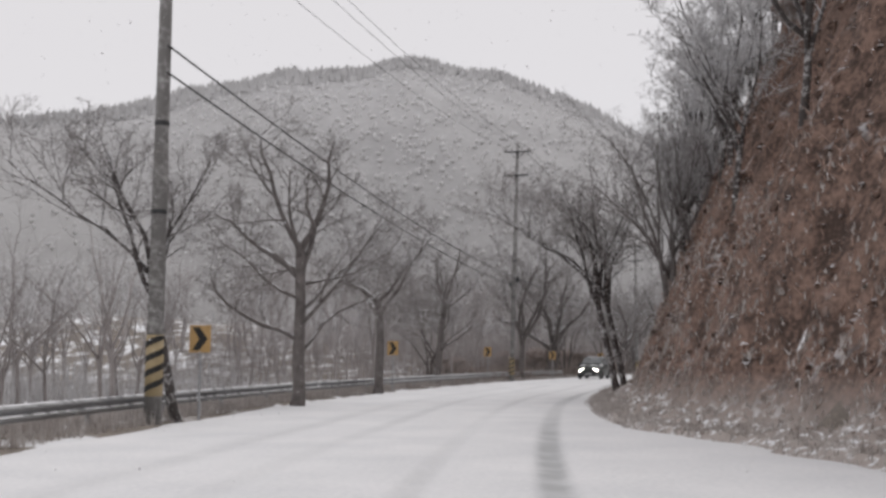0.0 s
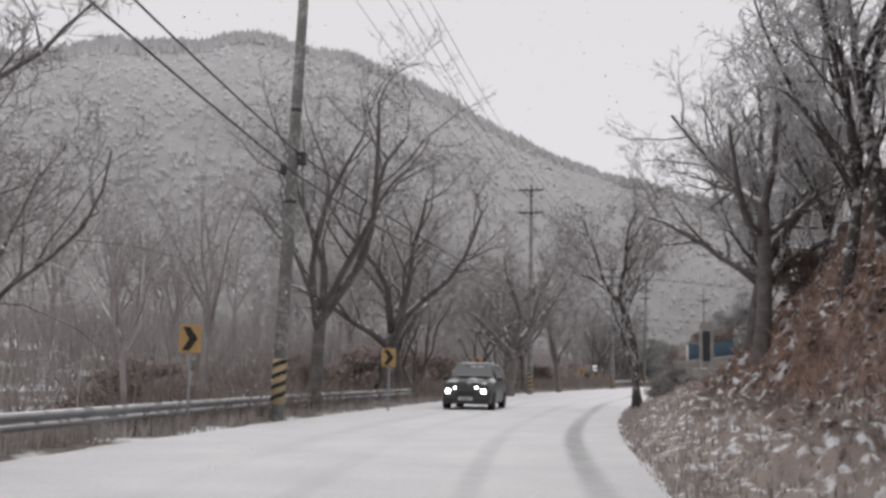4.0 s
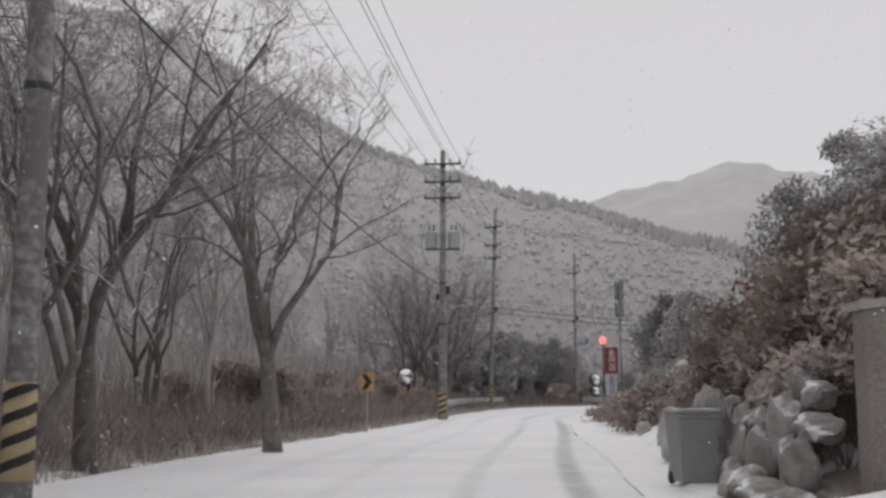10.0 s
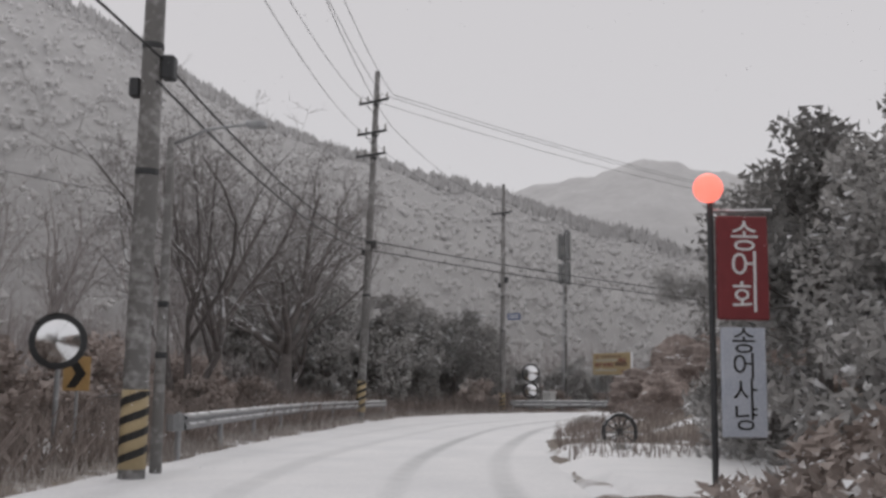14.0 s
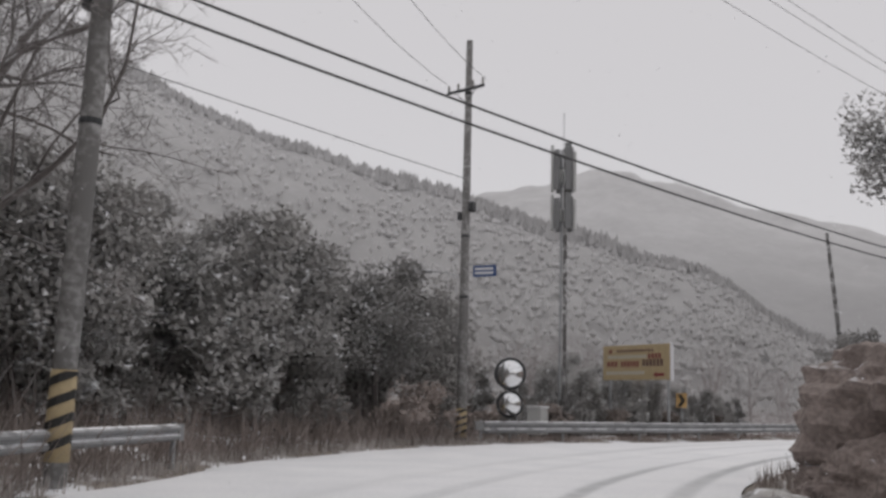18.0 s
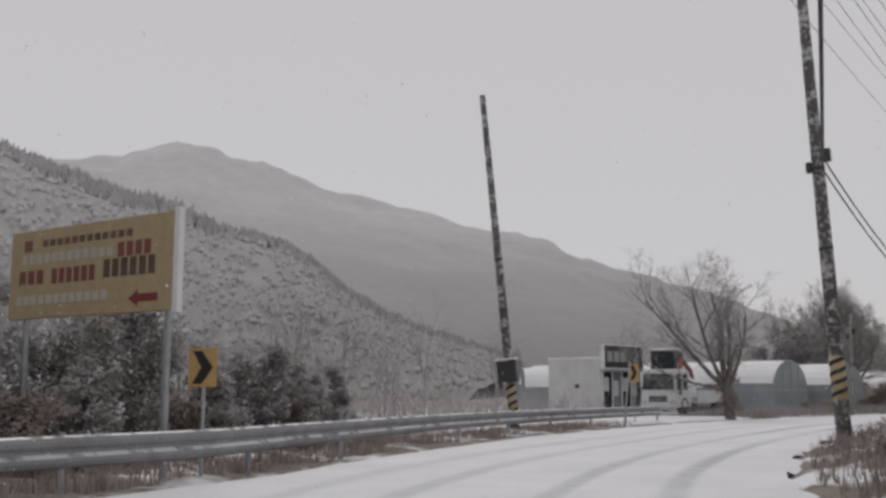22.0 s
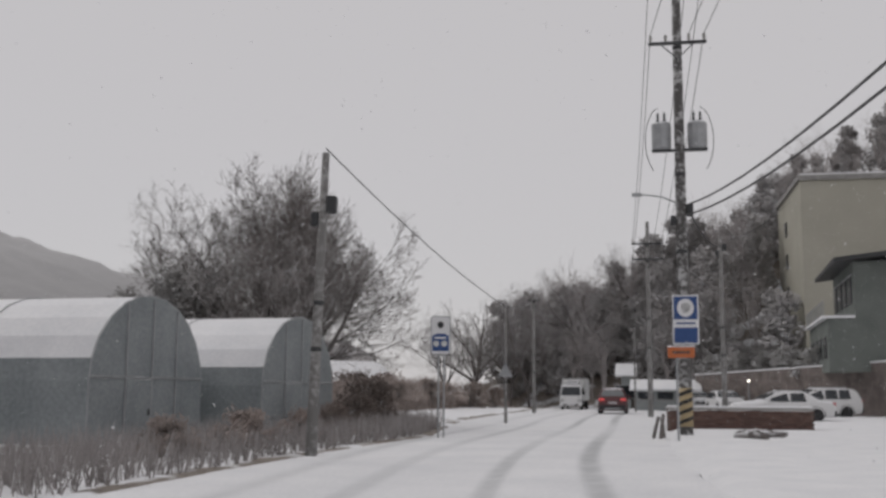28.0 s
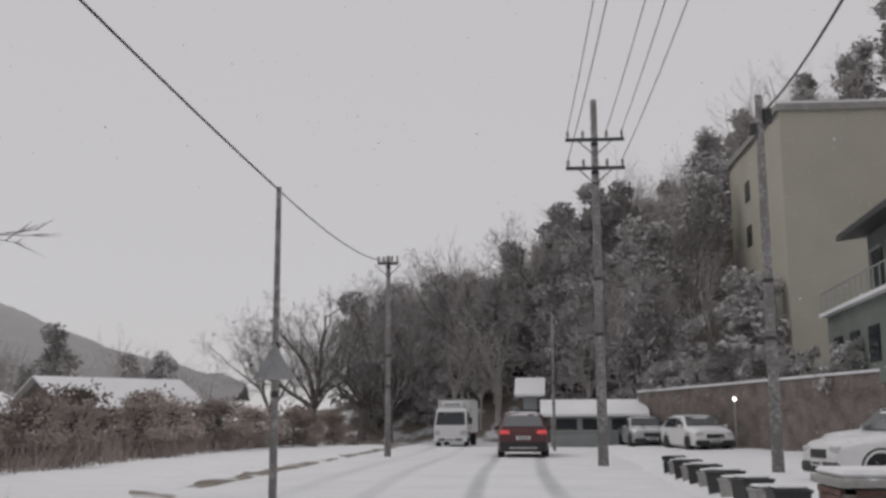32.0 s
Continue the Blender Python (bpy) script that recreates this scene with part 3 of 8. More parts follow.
# clods, roots' lumps and small stones that stand out of the bank
cr = random.Random(41)
cl_s, cl_o = np.array([cr.uniform(3, 92) for _ in range(2600)]), np.array([0.4 + 7.4 * cr.random() for _ in range(2600)])
cl_x, cl_y = at(cl_s, edge_right(cl_s) - 0.15 - cl_o)
clods = Mesh()
for x, y, z, o in zip(cl_x, cl_y, bank_skin(cl_s, cl_o), cl_o):
    r = cr.uniform(0.05, 0.12) if o < 1.6 else cr.uniform(0.06, 0.18)
    q = Matrix.Rotation(cr.uniform(0, 6.283), 4, "Z") @ Matrix.Rotation(cr.uniform(-0.5, 0.5), 4, "X")
    pts = [Vector((math.cos(a + k * 0.5) * w * r * cr.uniform(0.7, 1.25), math.sin(a + k * 0.5) * w * r * cr.uniform(0.6, 1.0), h * r * cr.uniform(0.7, 1.2))) for k, (w, h) in enumerate(((1.0, -0.3), (0.85, 0.4))) for a in (0, 1.257, 2.513, 3.77, 5.027)] + [Vector((0, 0, 0.8 * r))]
    clods.add([q @ v + Vector((x, y, z - 0.35 * r)) for v in pts], [(k, (k + 1) % 5, 5 + (k + 1) % 5, 5 + k) for k in range(5)] + [(5 + k, 5 + (k + 1) % 5, 10) for k in range(5)])
solid("earth_clods", clods, M_BANK, "russet clods and stones standing out of the bank", "earth", "stuff")

verge("verge", -38, 334, 1, "uneven brown verge patched with snow")
verge("verge", 98.5, 334, -1, "uneven verge of dead grass and thin snow")


def ridge(name, crest, foot, material, label, seed, amp):
    """A mountain: a skin from a crest line down towards the valley and away behind."""
    c = np.array(crest, float)
    t = np.linspace(0, len(c) - 1, 130)
    cx, cy, cz = (np.interp(t, range(len(c)), c[:, i]) for i in (0, 1, 2))
    f = np.array(foot, float)
    w = np.concatenate([[-0.5, -0.2], np.linspace(0, 1, 40)])
    W, X0 = np.meshgrid(w, cx, indexing="xy")
    X = cx[:, None] + (f[0] - cx[:, None]) * W * 0.66
    Y = cy[:, None] + (f[1] - cy[:, None]) * W * 0.66
    Z = cz[:, None] * np.where(W < 0, 1 + 0.5 * W, (1 - W) ** 1.1)
    Z = Z + amp * rough(X, Y, 0.012, seed) * np.clip(1.02 - W, 0, 1) + 0.25 * amp * rough(X, Y, 0.05, seed + 3) * np.clip(1 - W, 0, 1)
    return sheet(name, X, Y, Z - 3 * np.clip(W, 0, 1), material, label), (X, Y, Z)


R1 = [(-520, 0, 90), (-450, 260, 96), (-275, 441, 110), (-203, 479, 132), (-158, 495, 146), (-102, 510, 156), (-32, 519, 139), (49, 558, 107),
      (139, 541, 80), (182, 525, 65), (245, 508, 45), (285, 521, 32), (360, 520, 14)]
R2 = [(45, 1098, 125), (201, 1084, 150), (338, 1052, 190), (448, 1050, 226), (500, 1000, 206), (548, 944, 178), (650, 863, 148), (685, 831, 138),
      (734, 776, 108), (808, 675, 62), (870, 570, 28)]
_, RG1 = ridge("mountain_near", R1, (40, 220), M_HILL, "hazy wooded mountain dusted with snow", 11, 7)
_, RG2 = ridge("mountain_far", R2, (150, 260), M_HILL2, "pale snowy mountain with haze in its colour", 23, 10)

# ---- far trees on the mountain: small crowns, joined ----


def far_trees(X, Y, Z, count, seed, size, w0=0.0, w1=0.7, tall=(0.3, 0.8)):
    rnd = random.Random(seed)
    me = Mesh()
    h, w = X.shape
    for _ in range(count):
        i, j = rnd.randrange(h - 1), 2 + int((rnd.random() ** 1.6 * (w1 - w0) + w0) * (w - 4))
        u, v = rnd.random(), rnd.random()
        p = [A[i, j] * (1 - u) + A[i + 1, j] * u + (A[i, j + 1] - A[i, j]) * v for A in (X, Y, Z)]
        r, t = size * rnd.uniform(0.35, 0.8), size * rnd.uniform(*tall)
        k = rnd.uniform(0, 6.28)
        ring = [(p[0] + r * math.cos(k + q * 2.094) * rnd.uniform(0.6, 1.3), p[1] + r * math.sin(k + q * 2.094) * rnd.uniform(0.6, 1.3), p[2] + t * rnd.uniform(-0.05, 0.18)) for q in range(3)]
        top = (p[0] + rnd.uniform(-0.3, 0.3) * r, p[1], p[2] + t)
        low = (p[0], p[1], p[2] - 0.5 * size)
        me.add(ring + [top, low], [(0, 1, 3), (1, 2, 3), (2, 0, 3), (1, 0, 4), (2, 1, 4), (0, 2, 4)])
    return me


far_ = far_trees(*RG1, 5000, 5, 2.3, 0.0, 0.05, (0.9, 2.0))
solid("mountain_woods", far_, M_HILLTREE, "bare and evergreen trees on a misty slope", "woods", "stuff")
solid("mountain_woods", far_trees(*RG1, 8000, 6, 2.0, 0.02, 0.98, (0.4, 1.1)), M_HILLPALE, "trees scattered on a misty slope, paled to blend in", "woods", "stuff")

# ---- trees ----


def limb(rnd, p, d, length, r, seg, wob, lift):
    """A crooked tapering limb: its points and radii."""
    pts, rad = [p.copy()], [r]
    for i in range(seg):
        d = (d + Vector((rnd.gauss(0, wob), rnd.gauss(0, wob), rnd.gauss(0, wob) + lift))).normalized()
        p = p + d * (length / seg)
        pts.append(p.copy())
        rad.append(r * (1 - 0.72 * (i + 1) / seg))
    return pts, rad, d


def bare_tree(seed, height, r, fork=0.3, limbs=5, spread=0.65, lean=(0, 0), depth=4, kids=(7, 7, 6), wob=0.17, twig=1.0, stems=1, dirs=(), sprigs=3, light=False, side=0, inner=0.55, bend=()):
    """Bare tree: meshes of its wood and of its twigs."""
    rnd = random.Random(seed)
    wood, fine = Mesh(), Mesh()
    wood.smooth = True

    def branch(p, d, length, rad, level):
        seg = (7, 4, 3, 2, 2)[level] if light else (7, 6, 5, 3, 1)[level]
        pts, rr, _ = limb(rnd, p, d, length, rad, seg, wob * (0.7 + 0.35 * level), 0.05 if level < 3 else 0.02)
        (wood if level < 3 else fine).tube(pts, rr, (8, 4 if light else 6, 3 if light else 5, 3, 3)[level], caps=level < 2 and not light)
        if level >= depth:
            if depth == 4:
                for _ in range(sprigs):
                    q = pts[0].lerp(pts[-1], rnd.uniform(0.2, 1.0))
                    e = Vector((rnd.gauss(0, 1), rnd.gauss(0, 1), rnd.gauss(0.2, 0.8))).normalized() + (pts[-1] - pts[0]).normalized()
                    tip = q + e.normalized() * length * rnd.uniform(0.5, 0.95)
                    u = e.orthogonal().normalized() * 0.0055 * twig
                    w = e.cross(u).normalized() * 0.0055 * twig
                    fine.add([q + u, q + w, q - u - w, tip], [(0, 1, 3), (1, 2, 3), (2, 0, 3)])
            return
        n = kids[min(level, len(kids)) - 1]
        for k in range(n):
            t = 0.22 + 0.78 * (k + rnd.random()) / n
            i = min(int(t * seg), seg - 1)
            q = pts[i].lerp(pts[i + 1], t * seg - i)
            axis = (pts[i + 1] - pts[i]).normalized()
            a = rnd.uniform(0, 6.283)
            side = axis.orthogonal().normalized()
            side = Matrix.Rotation(a, 3, axis) @ side
            g = rnd.uniform(0.45, 0.95)
            dd = (axis * math.cos(g) + side * math.sin(g) + Vector((0, 0, 0.12))).normalized()
            branch(q, dd, length * rnd.uniform(0.36, 0.58) * (1.15 - 0.4 * t), max(rr[i] * rnd.uniform(0.34, 0.52), 0.007 * twig), level + 1)

    for st in range(stems):
        off = Vector((rnd.uniform(-1, 1), rnd.uniform(-1, 1), 0)) * (0.12 if stems > 1 else 0)
        d0 = Vector((lean[0] + (rnd.uniform(-0.3, 0.3) if stems > 1 else 0), lean[1] + (rnd.uniform(-0.3, 0.3) if stems > 1 else 0), 1)).normalized()
        pts, rr, d = limb(rnd, Vector((0, 0, -0.25)) + off, d0, height * fork + 0.25, r, 6, 0.05, 0.03)
        if bend:
            pts = [Vector((x, 0, z)) for x, z in bend]
            d = (pts[-1] - pts[-2]).normalized()
        rr = [r * (1.25 if i == 0 else 1 - 0.055 * i) for i in range(len(pts))]
        wood.tube(pts + [pts[-1] + d * r * 0.8, pts[-1] + d * r * 1.6], rr + [rr[-1] * 0.6, 0.01], 9, caps=True)
        for k in range(side):
            a = k * 2.4 + rnd.uniform(-0.4, 0.4)
            q = pts[2].lerp(pts[-1], (k + 0.5) / side)
            branch(q, Vector((math.cos(a), math.sin(a), rnd.uniform(0.35, 0.8))).normalized(), height * rnd.uniform(0.3, 0.45), r * rnd.uniform(0.26, 0.38), 1)
        for dx, dy, dz, k_len, k_rad in dirs:
            branch(pts[-1] - Vector((0, 0, rnd.uniform(0, 0.3))), Vector((dx, dy, dz)).normalized(), height * k_len, r * k_rad, 1)
        for k in range(0 if dirs else limbs):
            a = 6.283 * (k + rnd.uniform(-0.25, 0.25)) / limbs
            g = spread * rnd.uniform(inner, 1.2)
            dd = Vector((math.cos(a) * math.sin(g) + lean[0] * 0.5, math.sin(a) * math.sin(g) + lean[1] * 0.5, math.cos(g))).normalized()
            q = pts[-1] if k % 2 == 0 else pts[-2]
            branch(q, dd, height * (1 - fork) * (rnd.uniform(0.65, 0.95) if inner else rnd.uniform(0.78, 0.86)), r * rnd.uniform(0.42, 0.62), 1)
    return wood, fine


TREES = {}
EVERGREENS = {}


def tree_kind(key, label, category="tree", bark=M_BARK, twigs=M_TWIGD, **kw):
    """Makes a tree once, far below its place, to be copied."""
    wood, fine = bare_tree(**kw)
    t = thing("bare_tree", pose(0, 0, 0), label, category)
    part("trunk", wood, bark, t)
    part("crown", fine, twigs, t)
    TREES[key] = [t, False]


def plant(key, s, l, turn=0.0, size=1.0, label="", group="", sink=0.0, name=""):
    t, used = TREES[key]
    x, y = at(s, l)
    m = pose(float(x), float(y), land_z(s, l) - sink, 0, 0, turn)
    if used:
        t = copy_thing(t, m)
    TREES[key][1] = True
    t.matrix_basis = m @ Matrix.Diagonal((size, size, size, 1))
    if name:
        t.name = name
    return tagged(t, label, group=group)


tree_kind("wide", "bare spreading roadside tree with snow on its limbs", seed=3, height=9.5, r=0.3, fork=0.28, limbs=6, spread=0.75, kids=(8, 7, 6))
tree_kind("tall", "tall bare roadside tree with forked dark trunk", seed=8, height=12.5, r=0.27, fork=0.24, limbs=5, spread=0.5, kids=(8, 7, 6))
tree_kind("street", "bare roadside tree with a straight trunk and long side limbs", seed=5, height=9.5, r=0.21, fork=0.5, limbs=4, spread=0.5, kids=(7, 6, 5), side=8)
tree_kind("bent", "crooked bare tree with one long sideways limb", seed=14, height=7.5, r=0.2, fork=0.5, limbs=4, spread=1.0, kids=(7, 6, 5), wob=0.2)
tree_kind("lean", "leaning bare tree with snow-flecked bark", bark=M_PLASTER, seed=21, height=10.0, r=0.15, fork=0.42, limbs=5, spread=0.6, lean=(-0.25, 0.03), kids=(8, 7, 5), wob=0.12)
tree_kind("crook", "snow-plastered tree whose trunk bends over the road", bark=M_PLASTER, seed=24, height=8.5, r=0.16, kids=(8, 7, 5), wob=0.13,
          bend=((0, -0.25), (0.02, 0.8), (0.02, 1.7), (-0.1, 2.7), (-0.34, 3.6), (-0.62, 4.3)),
          dirs=((-1.0, 0.1, 0.75, 0.44, 0.3), (-0.1, 0.2, 1, 0.52, 0.6), (-0.5, -0.4, 0.9, 0.44, 0.45), (0.5, 0.3, 0.8, 0.34, 0.35)))
tree_kind("sweep", "leaning tree with wind-blown snow down one side of its bark", bark=M_PLASTER, seed=25, height=8.5, r=0.125, kids=(8, 7, 5), wob=0.12,
          bend=((0, -0.25), (-0.18, 0.8), (-0.38, 1.6), (-0.72, 2.8), (-0.95, 3.7)),
          dirs=((-0.9, 0.1, 0.6, 0.42, 0.22), (-0.25, 0.2, 1, 0.55, 0.6), (0.35, -0.2, 1, 0.46, 0.5), (-0.5, -0.5, 0.8, 0.4, 0.4), (0.1, 0.5, 0.9, 0.42, 0.4)))
tree_kind("fan", "many-stemmed bare tree with upswept branches", seed=27, height=9.0, r=0.13, fork=0.22, limbs=3, spread=0.45, kids=(6, 5, 4), stems=3)
tree_kind("frost", "slender tree with frosted snow-laden twigs", seed=33, height=8.0, r=0.13, fork=0.35, limbs=5, spread=0.6, kids=(6, 6, 5), bark=M_PLASTER, twigs=M_FROST, twig=1.9, sprigs=2)
# woodland kinds: pale colours on bark and twigs stand in for haze
tree_kind("wood1", "thin bare woodland tree paled for haze", bark=M_TWIG, twigs=M_TWIG, seed=41, height=9.0, r=0.13, fork=0.38, limbs=5, spread=0.5, depth=3, kids=(6, 6), twig=1.4, light=True)
tree_kind("wood3", "thin pale woodland tree, frost and haze in its colour", bark=M_TWIG, twigs=M_FROST, seed=43, height=9.5, r=0.13, fork=0.34, limbs=5, spread=0.5, depth=3, kids=(6, 6), twig=1.5, light=True)
tree_kind("wood2", "slim bare woodland tree with upright limbs", bark=M_TWIG, twigs=M_TWIG, seed=47, height=10.5, r=0.14, fork=0.3, limbs=5, spread=0.4, depth=3, kids=(7, 6), twig=1.4, light=True)
tree_kind("big", "large bare yard tree with a split trunk and broad crown", seed=58, height=9.0, r=0.36, fork=0.22, depth=4, kids=(9, 7, 6), wob=0.1,
          dirs=((-0.9, 0.1, 0.5, 0.84, 0.5), (-1.0, -0.3, 0.2, 0.7, 0.32), (-0.3, -0.2, 1, 0.78, 0.46), (-0.12, 0.25, 1, 0.74, 0.4), (0.22, 0.05, 1, 0.66, 0.44), (-0.45, 0.4, 0.9, 0.6, 0.36), (0.34, -0.25, 1, 0.36, 0.42), (0.5, 0.1, 0.85, 0.6, 0.4)))
tree_kind("round", "dense round-headed bare tree with fine upswept twigs", twigs=M_BARK, seed=63, height=9.6, r=0.3, fork=0.1, limbs=24, spread=0.78, depth=4, kids=(9, 8, 7), wob=0.08, twig=1.3, inner=0.0)

ROADSIDE = [("street", 30.9, 7.0, 40, 1.0), ("bent", 43, 7.55, 200, 1.05), ("wood1", 50, 9.8, 30, 0.8), ("street", 57.5, 8.4, 150, 0.95), ("fan", 62, 10, 80, 0.8),
            ("tall", 78.3, 7.8, 10, 1.0), ("wood2", 76, 10.5, 60, 0.9), ("wide", 89.6, 8.5, 250, 1.1), ("tall", 96, 9.2, 120, 0.85), ("fan", 101, 9.6, 190, 1.0),
            ("wide", 109.1, 5.9, 300, 1.08), ("fan", 114, 8.6, 30, 1.05), ("tall", 122.2, 7.2, 70, 0.8), ("fan", 121.0, 7.9, 20, 1.0), ("tall", 128.2, 5.65, 110, 0.84), ("fan", 133, 10.5, 140, 0.9),
            ("fan", 171, 9.5, 10, 1.15), ("tall", 176, 10.5, 210, 0.85), ("wide", 181.5, 10.4, 330, 1.15), ("fan", 183.8, 11.6, 60, 1.1),
            ("lean", 41.8, -2.5, 0, 1.0), ("lean", 42.5, -2.8, 6, 0.96), ("tall", 52, -4.6, 80, 0.9), ("fan", 37, -4.4, 20, 0.8),
             ("wide", 80.5, -6.1, 200, 1.05), ("bent", 74, -5.4, 100, 1.2), ("frost", 90, -7.5, 0, 0.9), ("frost", 92.5, -9.0, 50, 1.0), ("frost", 95.5, -8.0, 90, 0.8), ("frost", 88, -9.5, 120, 1.1), ("frost", 99, -11, 200, 0.95), ("frost", 103, -12, 250, 0.9), ("frost", 85, -8.0, 300, 1.0),
            ("frost", 57, -6.4, 40, 1.2), ("frost", 63.5, -6.6, 140, 1.25), ("frost", 68.5, -7.2, 260, 1.2), ("lean", 22.6, 7.3, 10, 0.8)]
for kk, s_, l_, a_, z_ in ROADSIDE:
    plant(kk, s_, l_, a_, z_, group="roadside trees")
plant("crook", 86.7, -2.4, heading(86.7), 1.0, group="roadside trees")
plant("sweep", 94.4, -2.5, heading(94.4), 1.0, group="roadside trees")
plant("big", 256.0, 6.95, heading(256), 0.84)
plant("round", 290, 12.2, 0, 0.93)
plant("fan", 284.5, 10.5, 40, 0.8)
rng = random.Random(9)
# frosted trees on the crest of the cut bank
for i in range(22):
    s_ = rng.uniform(-5, 88)
    plant("frost", s_, float(edge_right(s_)) - rng.uniform(3.5, 12) - (2 if s_ < 30 else 0), rng.uniform(0, 360), rng.uniform(0.7, 1.15), group="frosted trees on the bank", sink=0.3)
for s_, o_, z_ in ((24, 4.2, 0.9), (28, 3.6, 0.8), (33, 4.4, 0.95), (37.5, 3.4, 0.75), (42, 4.6, 0.9), (47, 3.9, 0.85), (53, 5.0, 0.9), (59, 4.6, 0.8), (65, 5.4, 0.9), (71, 5.2, 0.8), (76.5, 5.6, 0.85)):
    plant("frost", s_, float(edge_right(s_)) - o_, s_ * 67 % 360, z_, group="frosted trees on the bank", sink=0.4)
# woodland on the valley side: the nearer trees are things, the rest is joined


def joined_trees(places, label, name="woodland", twigs=None):
    """Copies of tree meshes joined into one object of bark and twigs."""
    vs, fs, mats, o = [], [], [], 0
    for key, s, l, turn, size in places:
        base = (TREES.get(key) or EVERGREENS.get(key))[0]
        x, y = at(s, l)
        m = pose(float(x), float(y), land_z(s, l) - 0.2, 0, 0, turn) @ Matrix.Diagonal((size, size, size, 1))
        M = np.array(m)
        for ch in base.children:
            me = ch.data
            co = np.empty(len(me.vertices) * 3)
            me.vertices.foreach_get("co", co)
            vs.append(co.reshape(-1, 3) @ M[:3, :3].T + M[:3, 3])
            k = 0 if ch.name.startswith("trunk") else 1 + (key in EVERGREENS)
            fs += [tuple(i + o for i in p.vertices) for p in me.polygons]
            mats += [k] * len(me.polygons)
            o += len(me.vertices)
    out = bpy.data.meshes.new(name)
    out.from_pydata(np.concatenate(vs).tolist(), [], fs)
    # trunks take the pale twig colour too, for haze
    for mt in (M_TWIG, twigs or M_TWIG, M_PINE2):
        out.materials.append(mt)
    out.polygons.foreach_set("material_index", mats)
    out.update()
    return tagged(new(name, out), label, "woods", kind="stuff")


# woods along the first bend take the frost colour, partly for haze
FARWOOD, PALEWOOD = [], []
for i in range(220):
    s_ = rng.uniform(6, 205)
    far = rng.uniform(0, 1) ** 0.8
    l_ = float(edge_left(s_)) + (7 + 40 * far if s_ < 68 else 3.0 + 30 * far)
    if 188 < s_ and l_ < 22:
        continue
    k_, a_, z_ = "wood3" if s_ < 74 else rng.choice(["wood1", "wood2"]), rng.uniform(0, 360), rng.uniform(0.6, 1.1)
    if l_ - float(edge_left(s_)) < 13:
        plant(k_, s_, l_, a_, z_, group="valley woodland trees", sink=0.2)
    else:
        (PALEWOOD if s_ < 74 else FARWOOD).append((k_, s_, l_, a_, z_))


def needles(rnd, me, c, r, n, size, flat=0.8):
    """A clump of many small crossing blades round a centre."""
    for _ in range(n):
        d = Vector((rnd.gauss(0, 1), rnd.gauss(0, 1), rnd.gauss(0, 1) * flat))
        d = d.normalized() * r * rnd.random() ** 0.4
        p = c + Vector((d.x, d.y, d.z * flat))
        a = Vector((rnd.gauss(0, 1), rnd.gauss(0, 1), rnd.gauss(0.4, 0.7))).normalized() * size * rnd.uniform(0.6, 1.4)
        b = a.orthogonal().normalized() * size * 0.34
        me.add([p - b, p + b, p + a], [(0, 1, 2)])




def evergreen_kind(key, seed, height, width, label, clumps=26, blades=110, size=0.28, shape="pine", material=M_PINE, name="pine_tree", category="tree"):
    rnd = random.Random(seed)
    wood, leaf = Mesh(), Mesh()
    wood.smooth = True
    pts, rr, _ = limb(rnd, Vector((0, 0, -0.3)), Vector((rnd.uniform(-0.1, 0.1), rnd.uniform(-0.1, 0.1), 1)), height * 0.95, height * 0.022 + 0.03, 8, 0.07, 0.05)
    wood.tube(pts, rr, 7)
    for k in range(clumps):
        t0 = {"pine": 0.4, "flat": 0.6}.get(shape, 0.12)
        t = t0 + (0.98 - t0) * (k + rnd.random()) / clumps
        i = min(int(t * 8), 7)
        q = pts[i].lerp(pts[i + 1], t * 8 - i)
        a = rnd.uniform(0, 6.283)
        reach = width / 2 * {"pine": 1 - 0.5 * t, "cone": 1.08 - t, "bush": math.sin(min(1, 0.25 + t) * 2.6) + 0.15, "flat": 1.1 - 0.5 * abs(t - 0.72)}[shape] * rnd.uniform(0.4, 1.1)
        e = q + Vector((math.cos(a) * reach, math.sin(a) * reach, rnd.uniform(-0.02, 0.1) * height))
        wood.tube([q, q.lerp(e, 0.5) + Vector((0, 0, -0.05)), e], [0.035, 0.022, 0.01], 4, caps=False)
        needles(rnd, leaf, e, width * rnd.uniform(0.13, 0.24), blades, size)
    t = thing(name, pose(0, 0, 0), label, category)
    part("trunk", wood, M_BARK, t)
    part("crown", leaf, material, t)
    EVERGREENS[key] = [t, False]


def plant_green(key, s, l, turn=0.0, size=1.0, label="", group="", dz=0.0):
    t, used = EVERGREENS[key]
    x, y = at(s, l)
    m = pose(float(x), float(y), land_z(s, l) + dz, 0, 0, turn)
    if used:
        t = copy_thing(t, m)
    EVERGREENS[key][1] = True
    t.matrix_basis = m @ Matrix.Diagonal((size, size, size, 1))
    return tagged(t, label, group=group)


evergreen_kind("pine", 71, 6.5, 4.6, "dark pine with flat snow-dusted branches", clumps=34, blades=230, size=0.17)
evergreen_kind("umbrella", 76, 5.0, 4.6, "flat-topped garden pine with a bare crooked trunk", clumps=34, blades=210, size=0.16, shape="flat")
evergreen_kind("cone", 72, 6.0, 3.4, "dense dark evergreen flecked with snow", clumps=36, blades=170, size=0.2, shape="cone")
evergreen_kind("bush", 73, 2.4, 2.6, "dark rounded shrub dusted with snow", clumps=26, blades=90, size=0.17, shape="bush", name="shrub", category="shrub")
